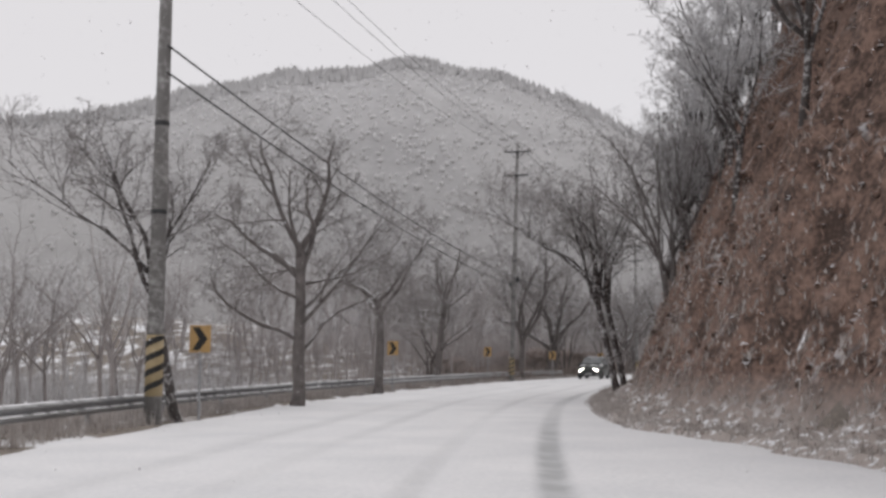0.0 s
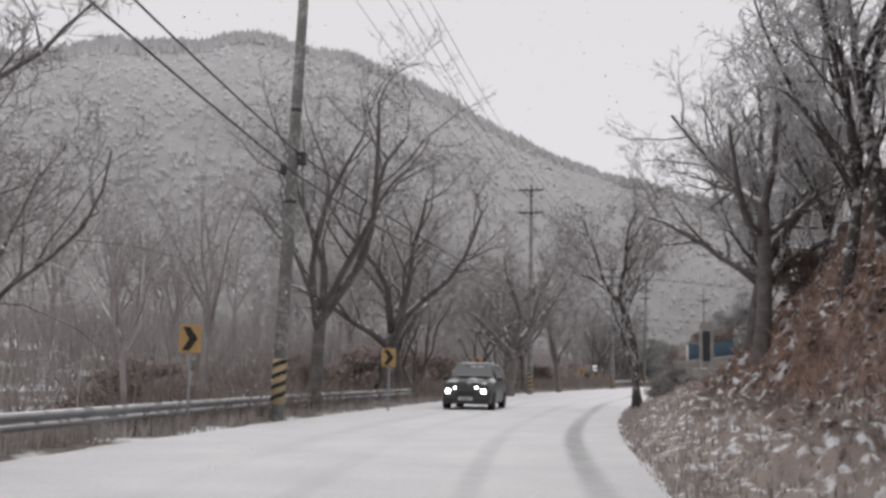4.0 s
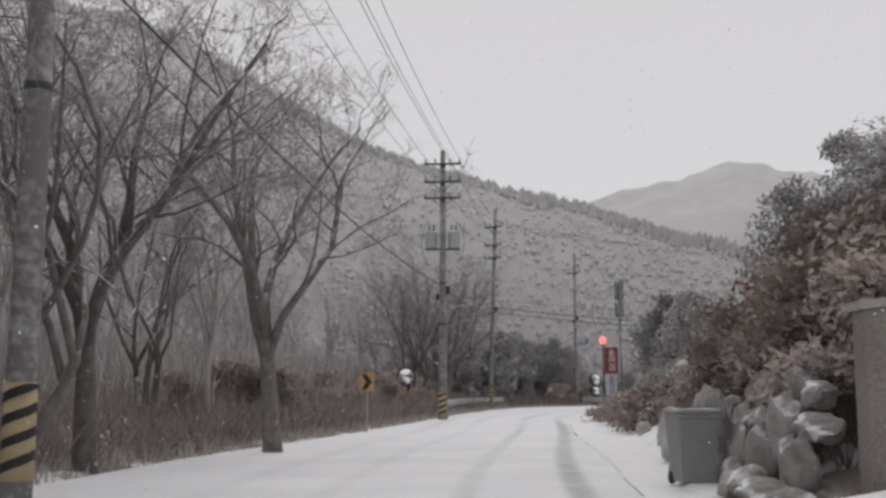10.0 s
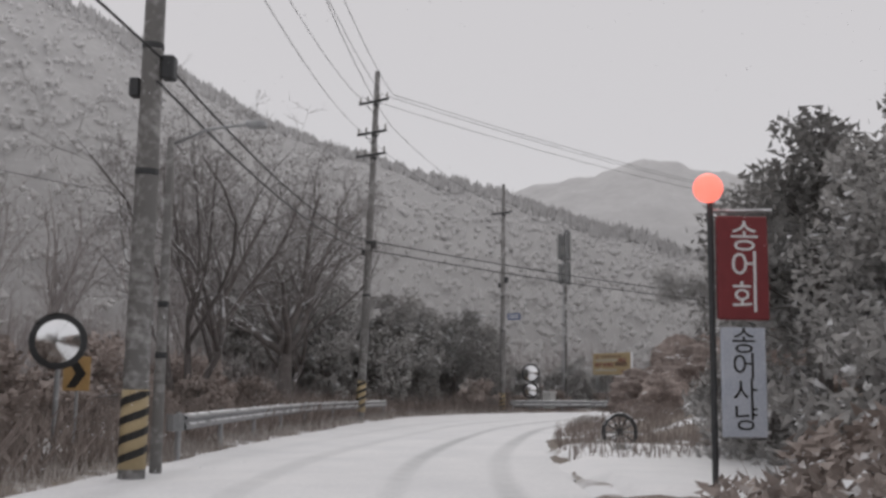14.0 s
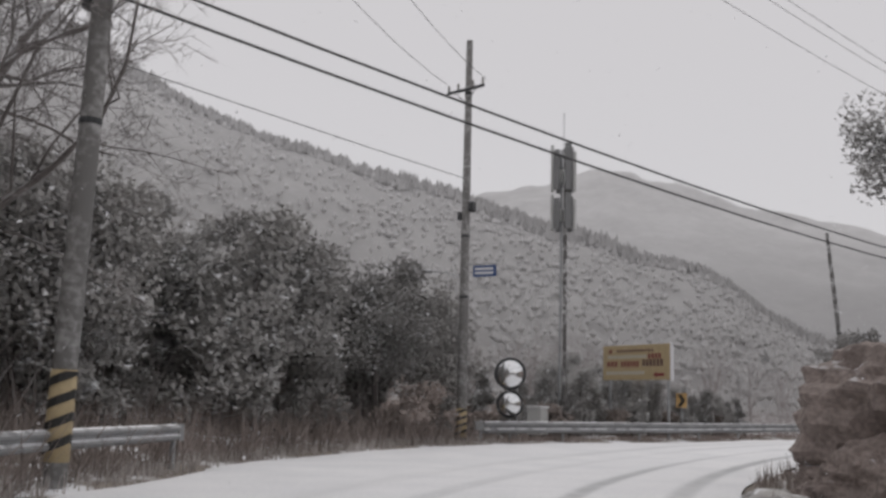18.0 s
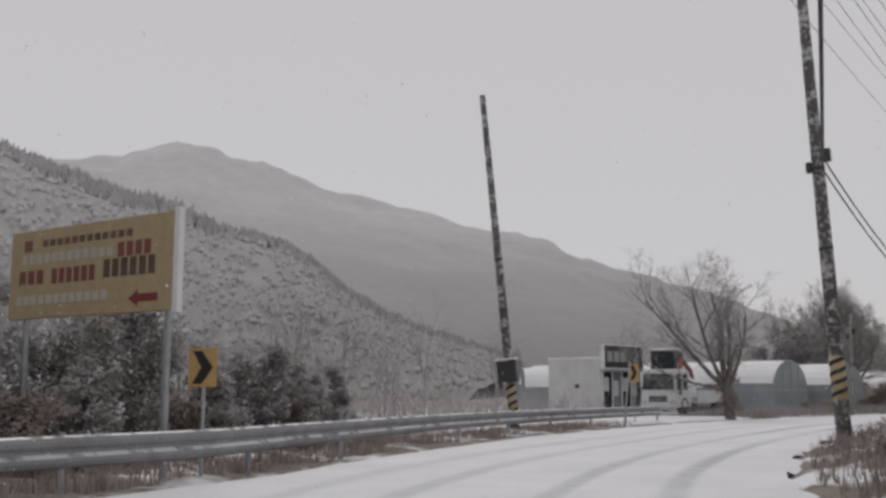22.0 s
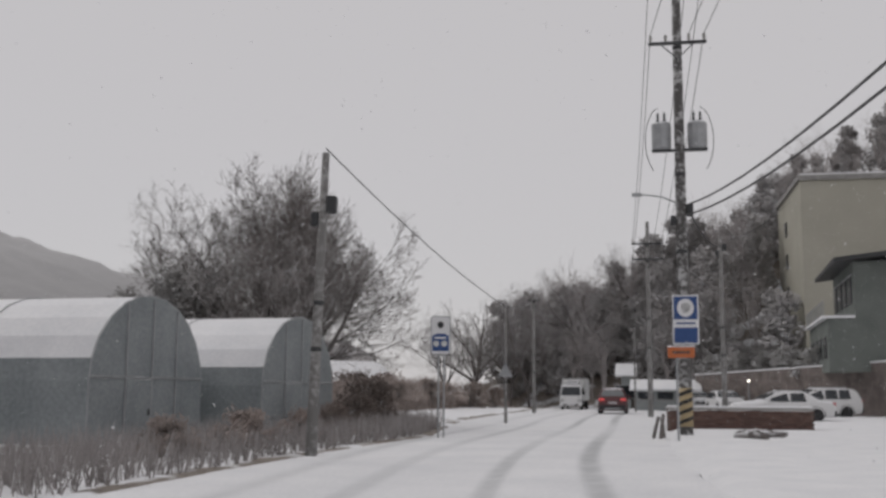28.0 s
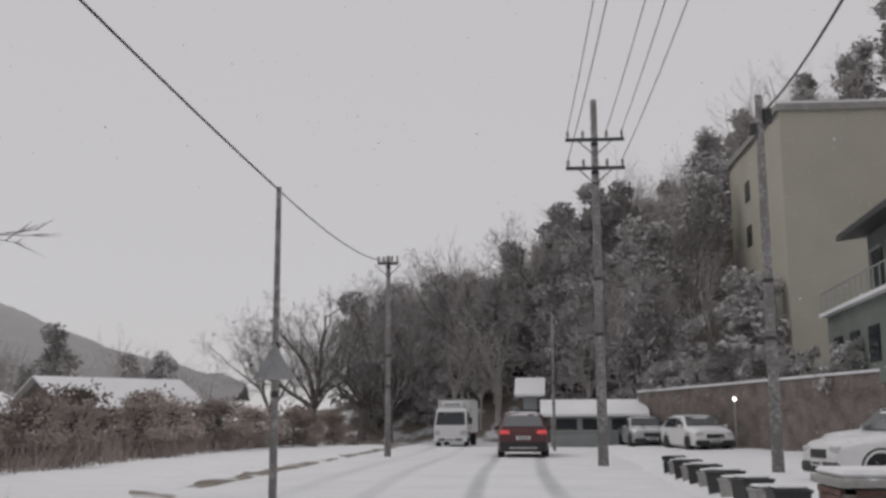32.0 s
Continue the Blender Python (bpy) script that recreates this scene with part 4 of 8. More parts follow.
evergreen_kind("far", 74, 9.0, 4.6, "hillside evergreen with snowy needles", clumps=26, blades=56, size=0.46, shape="cone", material=M_PINE2)
evergreen_kind("brown", 75, 3.2, 3.6, "brown leafless shrub with dense twigs", clumps=30, blades=110, size=0.22, shape="bush", material=M_BRUSH, name="shrub", category="shrub")
evergreen_kind("mound", 77, 1.25, 2.5, "low clipped brown garden mound dusted with snow", clumps=24, blades=120, size=0.15, shape="bush", material=M_MOUND, name="shrub", category="shrub")

# dark evergreens behind the verge before the mast
for i in range(36):
    s_ = rng.uniform(186, 211)
    plant_green(rng.choice(["cone", "cone", "pine"]), s_, float(np.interp(s_, [186, 200, 211], [11.2, 12.0, 13.2])) + rng.uniform(0, 7), rng.uniform(0, 360), rng.uniform(0.72, 1.08), group="dark evergreen thicket")
for i in range(26):
    s_ = rng.uniform(212, 234)
    plant_green(rng.choice(["cone", "brown", "brown", "pine"]), s_, rng.uniform(14, 24), rng.uniform(0, 360), rng.uniform(0.5, 0.85), group="scrub beyond the rail")
for i in range(70):
    s_ = rng.uniform(204, 262)
    FARWOOD.append((rng.choice(["wood1", "wood2"]), s_, rng.uniform(20, 58), rng.uniform(0, 360), rng.uniform(0.45, 0.85)))
for s_, l_, z_ in ((287, 15.0, 1.05), (288.6, 14.0, 0.95), (286.2, 16.2, 1.0), (288, 17.2, 0.9)):
    plant_green("cone", s_, l_, s_ * 77 % 360, z_, group="dark evergreens by the round tree")
for s_, l_, z_ in ((210, 15, 0.5), (213.5, 14, 0.55), (216, 14, 0.5), (219, 13.5, 0.55), (222, 13, 0.5), (208, 14, 0.62), (225.5, 13.2, 0.42), (217.5, 16, 0.6), (221, 16, 0.6), (228, 14.5, 0.35)):
    plant_green("cone", s_, l_, s_ * 77 % 360, z_, group="low evergreens by the bend")
for k in range(24):
    s_ = 211 + 0.62 * k
    plant_green("cone" if k % 3 else "brown", s_, float(np.interp(s_, [211, 216, 222, 233], [10.6, 9.6, 9.0, 9.6])) + 1.3 * (k % 2), s_ * 77 % 360, 0.54 - 0.008 * k, group="low scrub behind the rail")
# garden, rock and lane side
plant_green("umbrella", 191.9, -5.9, 30, 0.74, dz=2.9)
plant_green("umbrella", 193.0, -9.4, 160, 0.9, "spreading garden pine above the rocks", dz=2.3)
plant_green("bush", 190.9, -3.5, 60, 0.44, "small clipped evergreen ball on the rocks", dz=1.75)
for s_, l_, z_, h_ in ((193.5, -7.0, 0.7, 2.2), (190.5, -8.6, 0.8, 3.0), (188.2, -8.8, 0.7, 2.6)):
    plant_green("bush", s_, l_, s_ * 40 % 360, z_, "dark shrub growing between the rocks", "shrubs on the rocks", dz=h_)
plant_green("pine", 156, -7.0, 80, 0.84)
plant_green("pine", 159, -6.4, 210, 0.95)
plant_green("pine", 162, -7.0, 320, 0.98)
plant_green("pine", 154.8, -7.8, 130, 0.92)
plant_green("pine", 131.5, -6.8, 70, 0.74)
plant_green("cone", 157.5, -8.6, 0, 0.85)
plant_green("pine", 130.4, -8.6, 20, 0.85)
plant_green("pine", 134, -9.4, 150, 0.9)
plant_green("pine", 160, -8.4, 300, 0.7)
for s_, l_, z_ in ((152.5, -5.2, 1.1), (154.5, -6.2, 1.0), (151.5, -7.2, 1.2), (160, -5.6, 0.9), (163, -6.0, 1.0)):
    plant_green("bush", s_, l_, s_ * 50 % 360, z_, "dark rounded garden shrub dusted with snow", "clipped garden shrubs")
for s_, l_, z_ in ((97.2, -3.2, 0.52), (98.6, -4.2, 0.62), (99.8, -3.6, 0.46), (103, -8.5, 1.1), (107, -8.8, 1.0)):
    plant_green("bush", s_, l_, s_ * 50 % 360, z_, "dark bushy shrub on the snowy verge", "dark verge shrubs")
for s_, l_, z_ in ((134.4, -4.2, 0.36), (133, -5.6, 0.62), (136, -6.2, 0.45), (131.5, -7.4, 1.05), (130.2, -6.0, 0.95), (129.6, -7.6, 1.1), (138.2, -7.0, 0.4), (134, -8.6, 0.7), (150, -5.4, 0.45)):
    plant_green("brown", s_, l_, s_ * 91 % 360, z_, group="brown garden shrubs")
for s_, l_, z_ in ((119.2, -4.7, 0.66), (120.8, -4.4, 0.64), (122.6, -4.5, 0.66), (124.6, -4.2, 0.58), (126.4, -4.0, 0.5), (121.6, -6.0, 0.85), (124.0, -5.9, 0.85), (126.6, -5.8, 0.75)):
    plant_green("brown", s_, l_, s_ * 91 % 360, z_, "brown leafless shrub growing over the rockery", "rockery shrubs", dz=0.75)
rm = random.Random(17)
for k in range(30):
    s_ = 136 + 0.5 * k + rm.uniform(-0.2, 0.2)
    plant_green("mound", s_, float(edge_right(s_)) - 1.6 - 1.2 * (k % 3) - rm.uniform(0, 0.5), rm.uniform(0, 360), rm.uniform(0.6, 0.9), group="clipped garden mounds")
for k in range(48):
    s_ = rm.uniform(70, 204)
    plant_green("brown", s_, float(edge_left(s_)) + rm.uniform(1.6, 9), rm.uniform(0, 360), rm.uniform(0.3, 0.75), group="scrub at the edge of the woods")
for s_, l_, z_ in ((198, -3.9, 0.7), (200.5, -4.6, 0.75), (202.5, -4.8, 0.6), (205.5, -4.8, 0.62), (209, -5.0, 0.65), (213, -5.0, 0.6), (217, -5.2, 0.6), (221.5, -5.0, 0.55), (195.5, -4.8, 0.5)):
    plant_green("brown", s_, l_, s_ * 91 % 360, z_, group="low hedge on the inside of the bend")
for s_, l_, z_ in ((269, 7.0, 0.3), (272, 6.6, 0.32), (275.5, 6.4, 0.3), (279, 6.6, 0.34), (283, 7.0, 0.42), (287, 7.6, 0.6), (290, 8.4, 0.6), (300, 13.5, 0.6), (304, 14, 0.65), (308, 13.6, 0.7), (312, 14.2, 0.65), (316, 13.4, 0.7), (320, 13.8, 0.75), (324, 13, 0.8), (328, 12.4, 0.7), (318, 16.5, 0.9), (310, 17, 0.9), (325, 16, 0.9), (331, 11, 0.7), (334, 9.5, 0.6)):
    plant_green("brown", s_, l_, s_ * 91 % 360, z_, group="scrub along the greenhouses")
for i in range(34):
    s_ = rng.uniform(12, 92)
    plant_green("brown", s_, float(edge_right(s_)) - rng.uniform(5.4, 9.0), rng.uniform(0, 360), rng.uniform(0.25, 0.6), group="scrub on the cut bank", dz=-0.3)
# wooded hill behind the houses and across the end of the road
def on_hill(rnd):
    while True:
        l = rnd.uniform(-72, 11)
        s0 = float(np.interp(l, [-70, -45, -26, -15, 8, 30, 60], [280, 300, 322, 337, 349, 358, 400]))
        s = s0 + rnd.uniform(1, 42) * (0.5 if l > -10 else 1.0)
        if not (s < 337 and l < -8 or s < 355 and -27 < l < -13.5):
            return s, l


HILLWOOD = []
for i in range(320):
    s_, l_ = on_hill(rng)
    HILLWOOD.append((rng.choice(["far", "wood1", "wood2", "far"]), s_, l_, rng.uniform(0, 360), rng.uniform(0.55, 1.05)))
plant_green("far", 352, 6, 0, 0.6, group="trees of the wooded hill")
for i in range(60):
    HILLWOOD.append((rng.choice(["far", "wood1", "wood2"]), rng.uniform(345, 420), rng.uniform(36, 78), rng.uniform(0, 360), rng.uniform(0.7, 1.15)))
joined_trees(HILLWOOD, "snow-dusted bare trees and evergreens on the hill")
joined_trees(FARWOOD, "bare grey woodland beyond the roadside trees")
joined_trees(PALEWOOD, "pale woodland beyond the snowy field, frost and haze in its colour", twigs=M_FROST)
for s_, l_, k_, z_ in ((345, 13.2, "wide", 1.0), (346.5, 15.8, "fan", 1.0), (349, 13.5, "tall", 0.7), (347, 10, "wide", 1.0), (350, 6.5, "wide", 0.9), (346, 8, "fan", 1.0), (351, 3, "wide", 0.95), (352, -2, "wide", 0.9), (349, -7, "tall", 0.75), (356, 9, "tall", 0.7)):
    plant(k_, s_, l_, s_ * 37 % 360, z_, group="trees at the end of the road")


def blades(count, seed, place, material, label, h=(0.25, 0.7), name="grass", w=0.012, lean=0.5, bank=False):
    """Dry stems: thin crossed blades, joined; place(rnd) gives s, l."""
    rnd = random.Random(seed)
    me = Mesh()
    pts = [place(rnd) for _ in range(count)]
    S, L = np.array([p[0] for p in pts]), np.array([p[1] for p in pts])
    X, Y = at(S, L)
    Z = bank_skin(S, edge_right(S) - 0.15 - L) if bank else land(S, L)
    for x, y, z in zip(X, Y, Z):
        hh = rnd.uniform(*h)
        for _ in range(2):
            a, b = rnd.uniform(0, 6.283), rnd.uniform(0, 6.283)
            ww = w * rnd.uniform(0.7, 1.6)
            tx, ty = math.cos(b) * hh * lean * rnd.random(), math.sin(b) * hh * lean * rnd.random()
            me.v += [(x - ww * math.cos(a), y - ww * math.sin(a), z - 0.08), (x + ww * math.cos(a), y + ww * math.sin(a), z - 0.08), (x + tx, y + ty, z + hh)]
            n = len(me.v)
            me.f.append((n - 3, n - 2, n - 1))
    return solid(name, me, material, label, "grass" if name == "grass" else "brush", "stuff")


def band(s0, s1, side, o0, o1, p=1.0):
    def f(rnd):
        s = rnd.uniform(s0, s1)
        o = o0 + (o1 - o0) * rnd.random() ** p
        return s, (float(edge_left(s)) + o) if side > 0 else (float(edge_right(s)) - o)
    return f


blades(14000, 15, band(4, 60, -1, 0.3, 4.0, 1.5), M_GRASS, "pale frosted leaf litter on the lower bank", (0.02, 0.08), "leaf_litter", 0.03, 2.0, bank=True)
blades(9000, 1, band(0, 70, 1, 0.1, 2.2), M_GRASS, "frosted dry grass along the guard rail", (0.15, 0.45), w=0.014)
blades(16000, 2, band(66, 205, 1, 0.5, 9.0, 1.4), M_BRUSH, "dense dry brown brush at the foot of the woods", (0.2, 1.3), "brush", 0.022, 1.3)
blades(9000, 3, band(66, 205, 1, -0.1, 1.2), M_GRASS, "frosted dry grass on the verge", (0.1, 0.4), w=0.014)
blades(14000, 4, band(0, 98, -1, -0.1, 3.2, 1.5), M_GRASS, "frosted dry grass at the foot of the bank", (0.03, 0.18), w=0.02, bank=True)
blades(22000, 5, band(0, 97, -1, 2.4, 12), M_BRUSHR, "russet dry brush, leaves and roots on the bank", (0.05, 0.26), "brush", 0.022, 1.8, bank=True)
blades(6000, 6, band(130, 152, -1, 1.5, 6.5), M_BRUSH, "dry brown brush between garden stones", (0.15, 0.8), "brush", 0.018, 0.7)
blades(5000, 17, band(118.5, 131, -1, 1.6, 10), M_BRUSH, "dry brown stems round the corner rockery", (0.15, 0.7), "brush", 0.018, 0.9)
blades(6000, 7, band(160, 240, -1, 0.2, 4.5), M_BRUSH, "dry grass and weeds inside the bend", (0.15, 0.55), w=0.016)
blades(7000, 8, band(204, 244, 1, 0.5, 3.2), M_BRUSH, "dead grass and weeds under the guard rail", (0.05, 0.32), w=0.016)
blades(5000, 16, band(294, 334, 1, 5.5, 14), M_BRUSH, "dead grey scrub beyond the open yard", (0.3, 1.2), "brush", 0.02, 1.0)
blades(7000, 9, band(258, 291, 1, 0.3, 4.5), M_TWIGD, "dead grey weeds by the greenhouses", (0.15, 0.8), "brush", 0.018, 0.6)
blades(3500, 10, band(236, 262, -1, 0.4, 4.0), M_BRUSH, "dead grass round the sign posts", (0.04, 0.22), w=0.016)
blades(9000, 11, band(8, 66, 1, 3.0, 16.0), M_GRASS, "pale reeds and stubble in the field", (0.3, 1.0), "brush", 0.02, 0.5)
blades(9000, 14, band(204, 262, 1, 9.0, 50.0), M_TWIG, "grey thicket on the slope beyond the bend", (0.4, 2.2), "thicket", 0.022, 1.1)
blades(15000, 12, band(70, 204, 1, 4.0, 30.0), M_TWIG, "dense grey thicket of saplings in the woods", (0.6, 3.6), "thicket", 0.02, 0.8)
# frost colour on these saplings stands in for haze
blades(5000, 13, band(10, 70, 1, 12.0, 45.0), M_FROST, "grey saplings beyond the field", (1.0, 3.5), "thicket", 0.025, 0.35)

# ---- guard rails ----
W_BEAM = [(0.0, 0.31), (0.06, 0.29), (0.085, 0.25), (0.08, 0.21), (0.02, 0.17), (0.02, 0.14), (0.08, 0.1), (0.085, 0.06), (0.06, 0.02), (0.0, 0.0)]


def guard_rail(ss, ls, top, label, step=4.0, base=0.0, tall=1.0):
    """A W-beam on posts along stations ss at offsets ls."""
    x0, y0 = at(ss[0], ls[0])
    t = thing("guard_rail", pose(float(x0), float(y0), 0), label, "guard rail", "roadside guard rails")
    inv = t.matrix_world.inverted()
    S = np.arange(ss[0], ss[-1] + 0.01, step)
    for a, b in zip(S[:-1], S[1:]):
        beam = Mesh()
        q = [a + (b - a) * k / 3 for k in range(4)]
        rings = []
        for s in q:
            l = float(np.interp(s, ss, ls))
            for o, z in W_BEAM:
                x, y = at(s, l - o)
                rings.append(inv @ Vector((float(x), float(y), top - 0.31 * tall + z * tall + base)))
            x, y = at(s, l + 0.012)
            rings.append(inv @ Vector((float(x), float(y), top - 0.31 * tall + base)))
            rings.append(inv @ Vector((float(x), float(y), top + base)))
        n = len(W_BEAM) + 2
        order = list(range(len(W_BEAM))) + [len(W_BEAM), len(W_BEAM) + 1]
        f = []
        for i in range(3):
            for k in range(n):
                k2 = (k + 1) % n
                f.append((i * n + order[k], (i + 1) * n + order[k], (i + 1) * n + order[k2], i * n + order[k2]))
        beam.add(rings, f)
        part("beam", beam, M_RAIL, t)
    for s in S:
        l = float(np.interp(s, ss, ls))
        x, y = at(s, l + 0.08)
        z = land_z(s, l + 0.1)
        post = Mesh().tube([(0, 0, z - 0.3), (0, 0, top + 0.03 + base)], 0.055, 8)
        o = part("post", post, M_STEEL, t)
        o.location = inv @ Vector((float(x), float(y), 0))
    for s, d in ((S[0], -0.35), (S[-1], 0.35)):
        end = Mesh()
        l = float(np.interp(s, ss, ls))
        pts = []
        for k in range(6):
            a = math.pi * k / 5
            x, y = at(s + d * math.sin(a), l + 0.16 - 0.16 * math.cos(a) - 0.04)
            pts.append((float(x), float(y)))
        v = [inv @ Vector((x, y, z + base)) for x, y in pts for z in (top - 0.31, top)]
        end.add(v, [(2 * k, 2 * k + 2, 2 * k + 3, 2 * k + 1) for k in range(5)])
        part("end_piece", end, M_RAIL, t)
    return t


guard_rail([4, 36, 60, 92], [7.9, 8.3, 8.1, 7.7], 0.62, "low snow-topped steel guard rail beside the field")
guard_rail([159.5, 166, 172, 176.8, 180.4, 187.5], [5.2, 5.8, 6.5, 7.1, 7.4, 8.5], 0.85, "snow-topped W-beam guard rail in front of bare trees")
guard_rail([204.5, 208, 212, 215, 222, 228, 236, 248.5], [9.5, 8.5, 7.3, 6.45, 6.75, 7.3, 7.75, 7.9], 0.78, "long snow-topped guard rail round the outside of the bend", tall=1.4)

# ---- poles ----


def spiral_stripes(r, z0, z1, turns=2.2):
    """Slanting dark stripes round a pole."""
    me = Mesh()
    n, bands = 14, 4
    h = (z1 - z0) / bands
    for b in range(bands):
        v, f = [], []
        for k in range(n + 1):
            a = 2 * math.pi * k / n
            z = z0 + h * b + h * 0.9 * abs((k / n * 2) % 2 - 1) * 0.9
            for dz in (0, h * 0.42):
                zz = min(z + dz, z1)
                v.append((r * math.cos(a), r * math.sin(a), zz))
        f = [(2 * k, 2 * k + 2, 2 * k + 3, 2 * k + 1) for k in range(n)]
        me.add(v, f)
    return me


def utility_pole(s, l, h, label, r=0.19, lean=(0.0, 0.0), arms=(), transformers=0.0, telecom=0.0, lamp=None, stripes=None, dark=False, arm_turn=0.0, arm_len=1.8):
    """A tapered pole; lean in radians to the right and forward; arms at heights; returns it and a function for points on it."""
    x, y = at(s, l)
    m = pose(float(x), float(y), land_z(s, l), 0, 0, heading(s)) @ Matrix.Rotation(lean[0], 4, "Y") @ Matrix.Rotation(-lean[1], 4, "X")
    t = thing("utility_pole", m, label, "utility pole", "utility poles")
    shaft = Mesh()
    shaft.smooth = True
    shaft.tube([(0, 0, -0.4), (0, 0, h * 0.5), (0, 0, h)], [r, r * 0.8, r * 0.6], 14)
    part("shaft", shaft, M_POLEDARK if dark else M_POLE, t)
    at_r = lambda z: r * (1 - 0.4 * z / h)
    for z in [h * 0.35, h * 0.5] + [a - 0.12 for a in arms]:
        band = Mesh().lathe([(at_r(z) + 0.006, z - 0.05), (at_r(z) + 0.012, z), (at_r(z) + 0.006, z + 0.05)], 12)
        part("clamp_band", band, M_DARKST, t)
    turn = Matrix.Rotation(radians(arm_turn), 4, "Z")
    for z in arms:
        a = part("crossarm", Mesh().box(-arm_len / 2, -at_r(z) - 0.09, z - 0.05, arm_len / 2, -at_r(z), z + 0.05, turn, 0.01), M_DARKST, t)
        for k in (-0.46, -0.2, 0.2, 0.46):
            ins = Mesh()
            ins.smooth = True
            ins.lathe([(0.02, 0.04), (0.05, 0.08), (0.03, 0.12), (0.06, 0.16), (0.035, 0.2), (0.05, 0.25), (0.015, 0.3)], 8, turn @ Matrix.Translation((k * arm_len, -at_r(z) - 0.045, z)))
            part("insulator", ins, M_STONE, a)
        brace = Mesh()
        for sx in (-1, 1):
            brace.tube([turn @ Vector((sx * 0.5, -at_r(z) - 0.04, z - 0.04)), turn @ Vector((0, -at_r(z), z - 0.5))], 0.018, 4)
        part("brace", brace, M_DARKST, a)
    if transformers:
        for sx in (-1, 1):
            can = Mesh()
            can.smooth = False
            can.lathe([(0.2, -0.5), (0.3, -0.46), (0.3, 0.3), (0.26, 0.36), (0.06, 0.42)], 12, Matrix.Translation((sx * 0.55, 0, transformers)))
            c = part("transformer", can, M_STEEL, t, "grey drum transformer with snow on its lid")
            for kx in (-0.1, 0.1):
                part("bushing", Mesh().lathe([(0.03, 0.3), (0.05, 0.45), (0.03, 0.55), (0.045, 0.62), (0.012, 0.72)], 8, Matrix.Translation((sx * 0.55 + kx, 0, transformers))), M_DARKST, c)
        part("platform", Mesh().box(-0.85, -0.1, transformers - 0.56, 0.85, 0.1, transformers - 0.49, None, 0.01), M_DARKST, t)
        for sx in (-1, 1):
            loop = Mesh().tube([(sx * (0.55 + 0.5 * math.sin(a)), 0.05, transformers + 0.9 - 1.1 * (1 - math.cos(a)) / 1.0) for a in np.linspace(0.2, 2.6, 9)], 0.012, 4, False)
            part("lead_cable", loop, M_WIRE, t)
    if telecom:
        part("junction_box", Mesh().box(at_r(telecom), -0.12, telecom - 0.22, at_r(telecom) + 0.2, 0.12, telecom + 0.15, None, 0.02), M_DARKST, t)
        part("junction_box", Mesh().box(-at_r(telecom) - 0.16, -0.1, telecom - 0.5, -at_r(telecom), 0.1, telecom - 0.2, None, 0.02), M_DARKST, t)
    if lamp:
        z, reach, sx = lamp
        arm = Mesh()
        arm.smooth = True
        arm.tube([(0, 0, z - 0.35), (sx * reach * 0.4, 0, z - 0.08), (sx * reach * 0.8, 0, z)], [0.03, 0.028, 0.025], 6)
        a = part("lamp_arm", arm, M_STEEL, t)
        head = Mesh().box(sx * reach * 0.8 - 0.02, -0.11, z - 0.06, sx * reach, 0.11, z + 0.05, None, 0.03) if sx > 0 else Mesh().box(sx * reach, -0.11, z - 0.06, sx * reach * 0.8 + 0.02, 0.11, z + 0.05, None, 0.03)
        part("lamp_head", head, M_STEEL, a, "grey cobra-head street lamp")
    if stripes:
        z0, z1 = stripes
        sl_ = Mesh()
        sl_.smooth = True
        sl_.tube([(0, 0, z0), (0, 0, z1)], [at_r(z0) + 0.006, at_r(z1) + 0.006], 14)
        sv = part("warning_sleeve", sl_, M_YELLOW, t, "yellow sleeve with slanted black stripes")
        part("stripe", spiral_stripes(at_r(z0) + 0.011, z0 + 0.02, z1 - 0.02), M_BLACK, sv)
    return t


UP = {}
UP["a"] = utility_pole(21.7, 7.55, 13.0, "concrete utility pole with worn striped sleeve by the guard rail", stripes=(0.6, 1.9), arms=(12.2,))
UP["b"] = utility_pole(72.8, 7.2, 17.0, "tall concrete utility pole leaning slightly over the verge", arms=(16.3, 14.6), stripes=(0.5, 1.7), telecom=7.2, lean=(0.03, 0))
UP["c"] = utility_pole(117.4, 5.9, 14.6, "grey concrete utility pole with striped sleeve among trees", arms=(14.2, 12.6), stripes=(0.35, 1.5), telecom=7.0)
UP["d"] = utility_pole(155.6, 4.8, 13.2, "concrete utility pole carrying drum transformers", r=0.2, arms=(12.5, 11.6, 10.8), transformers=8.8, telecom=6.3, stripes=(0.2, 1.35))
UP["e"] = utility_pole(183.2, 7.75, 15.3, "tall leaning utility pole behind the guard rail", lean=(0.03, 0.0), arms=(13.9, 12.5, 11.5), telecom=7.6, stripes=(0.4, 1.7), arm_turn=-25)
UP["f"] = utility_pole(203.7, 9.9, 14.6, "tall concrete pole with brackets, lamps and a direction plate", arms=(12.7,), stripes=(0.2, 1.2), telecom=8.4, lamp=(6.1, 1.7, -1), arm_turn=-15)
UP["g"] = utility_pole(234.2, 8.15, 12.2, "dark snow-streaked pole leaning away beside the bend", r=0.17, lean=(-0.10, 0), dark=True, stripes=(0.5, 1.7))
UP["h"] = utility_pole(231.8, -2.8, 15.6, "snow-flecked utility pole with bold striped sleeve", r=0.22, lean=(-0.045, 0), arms=(15.0, 13.6), stripes=(1.2, 2.4), telecom=8.2, dark=True)
UP["i"] = utility_pole(252.8, -3.9, 6.7, "thin dark pole at the edge of the yard", r=0.1, dark=True, telecom=5.2)
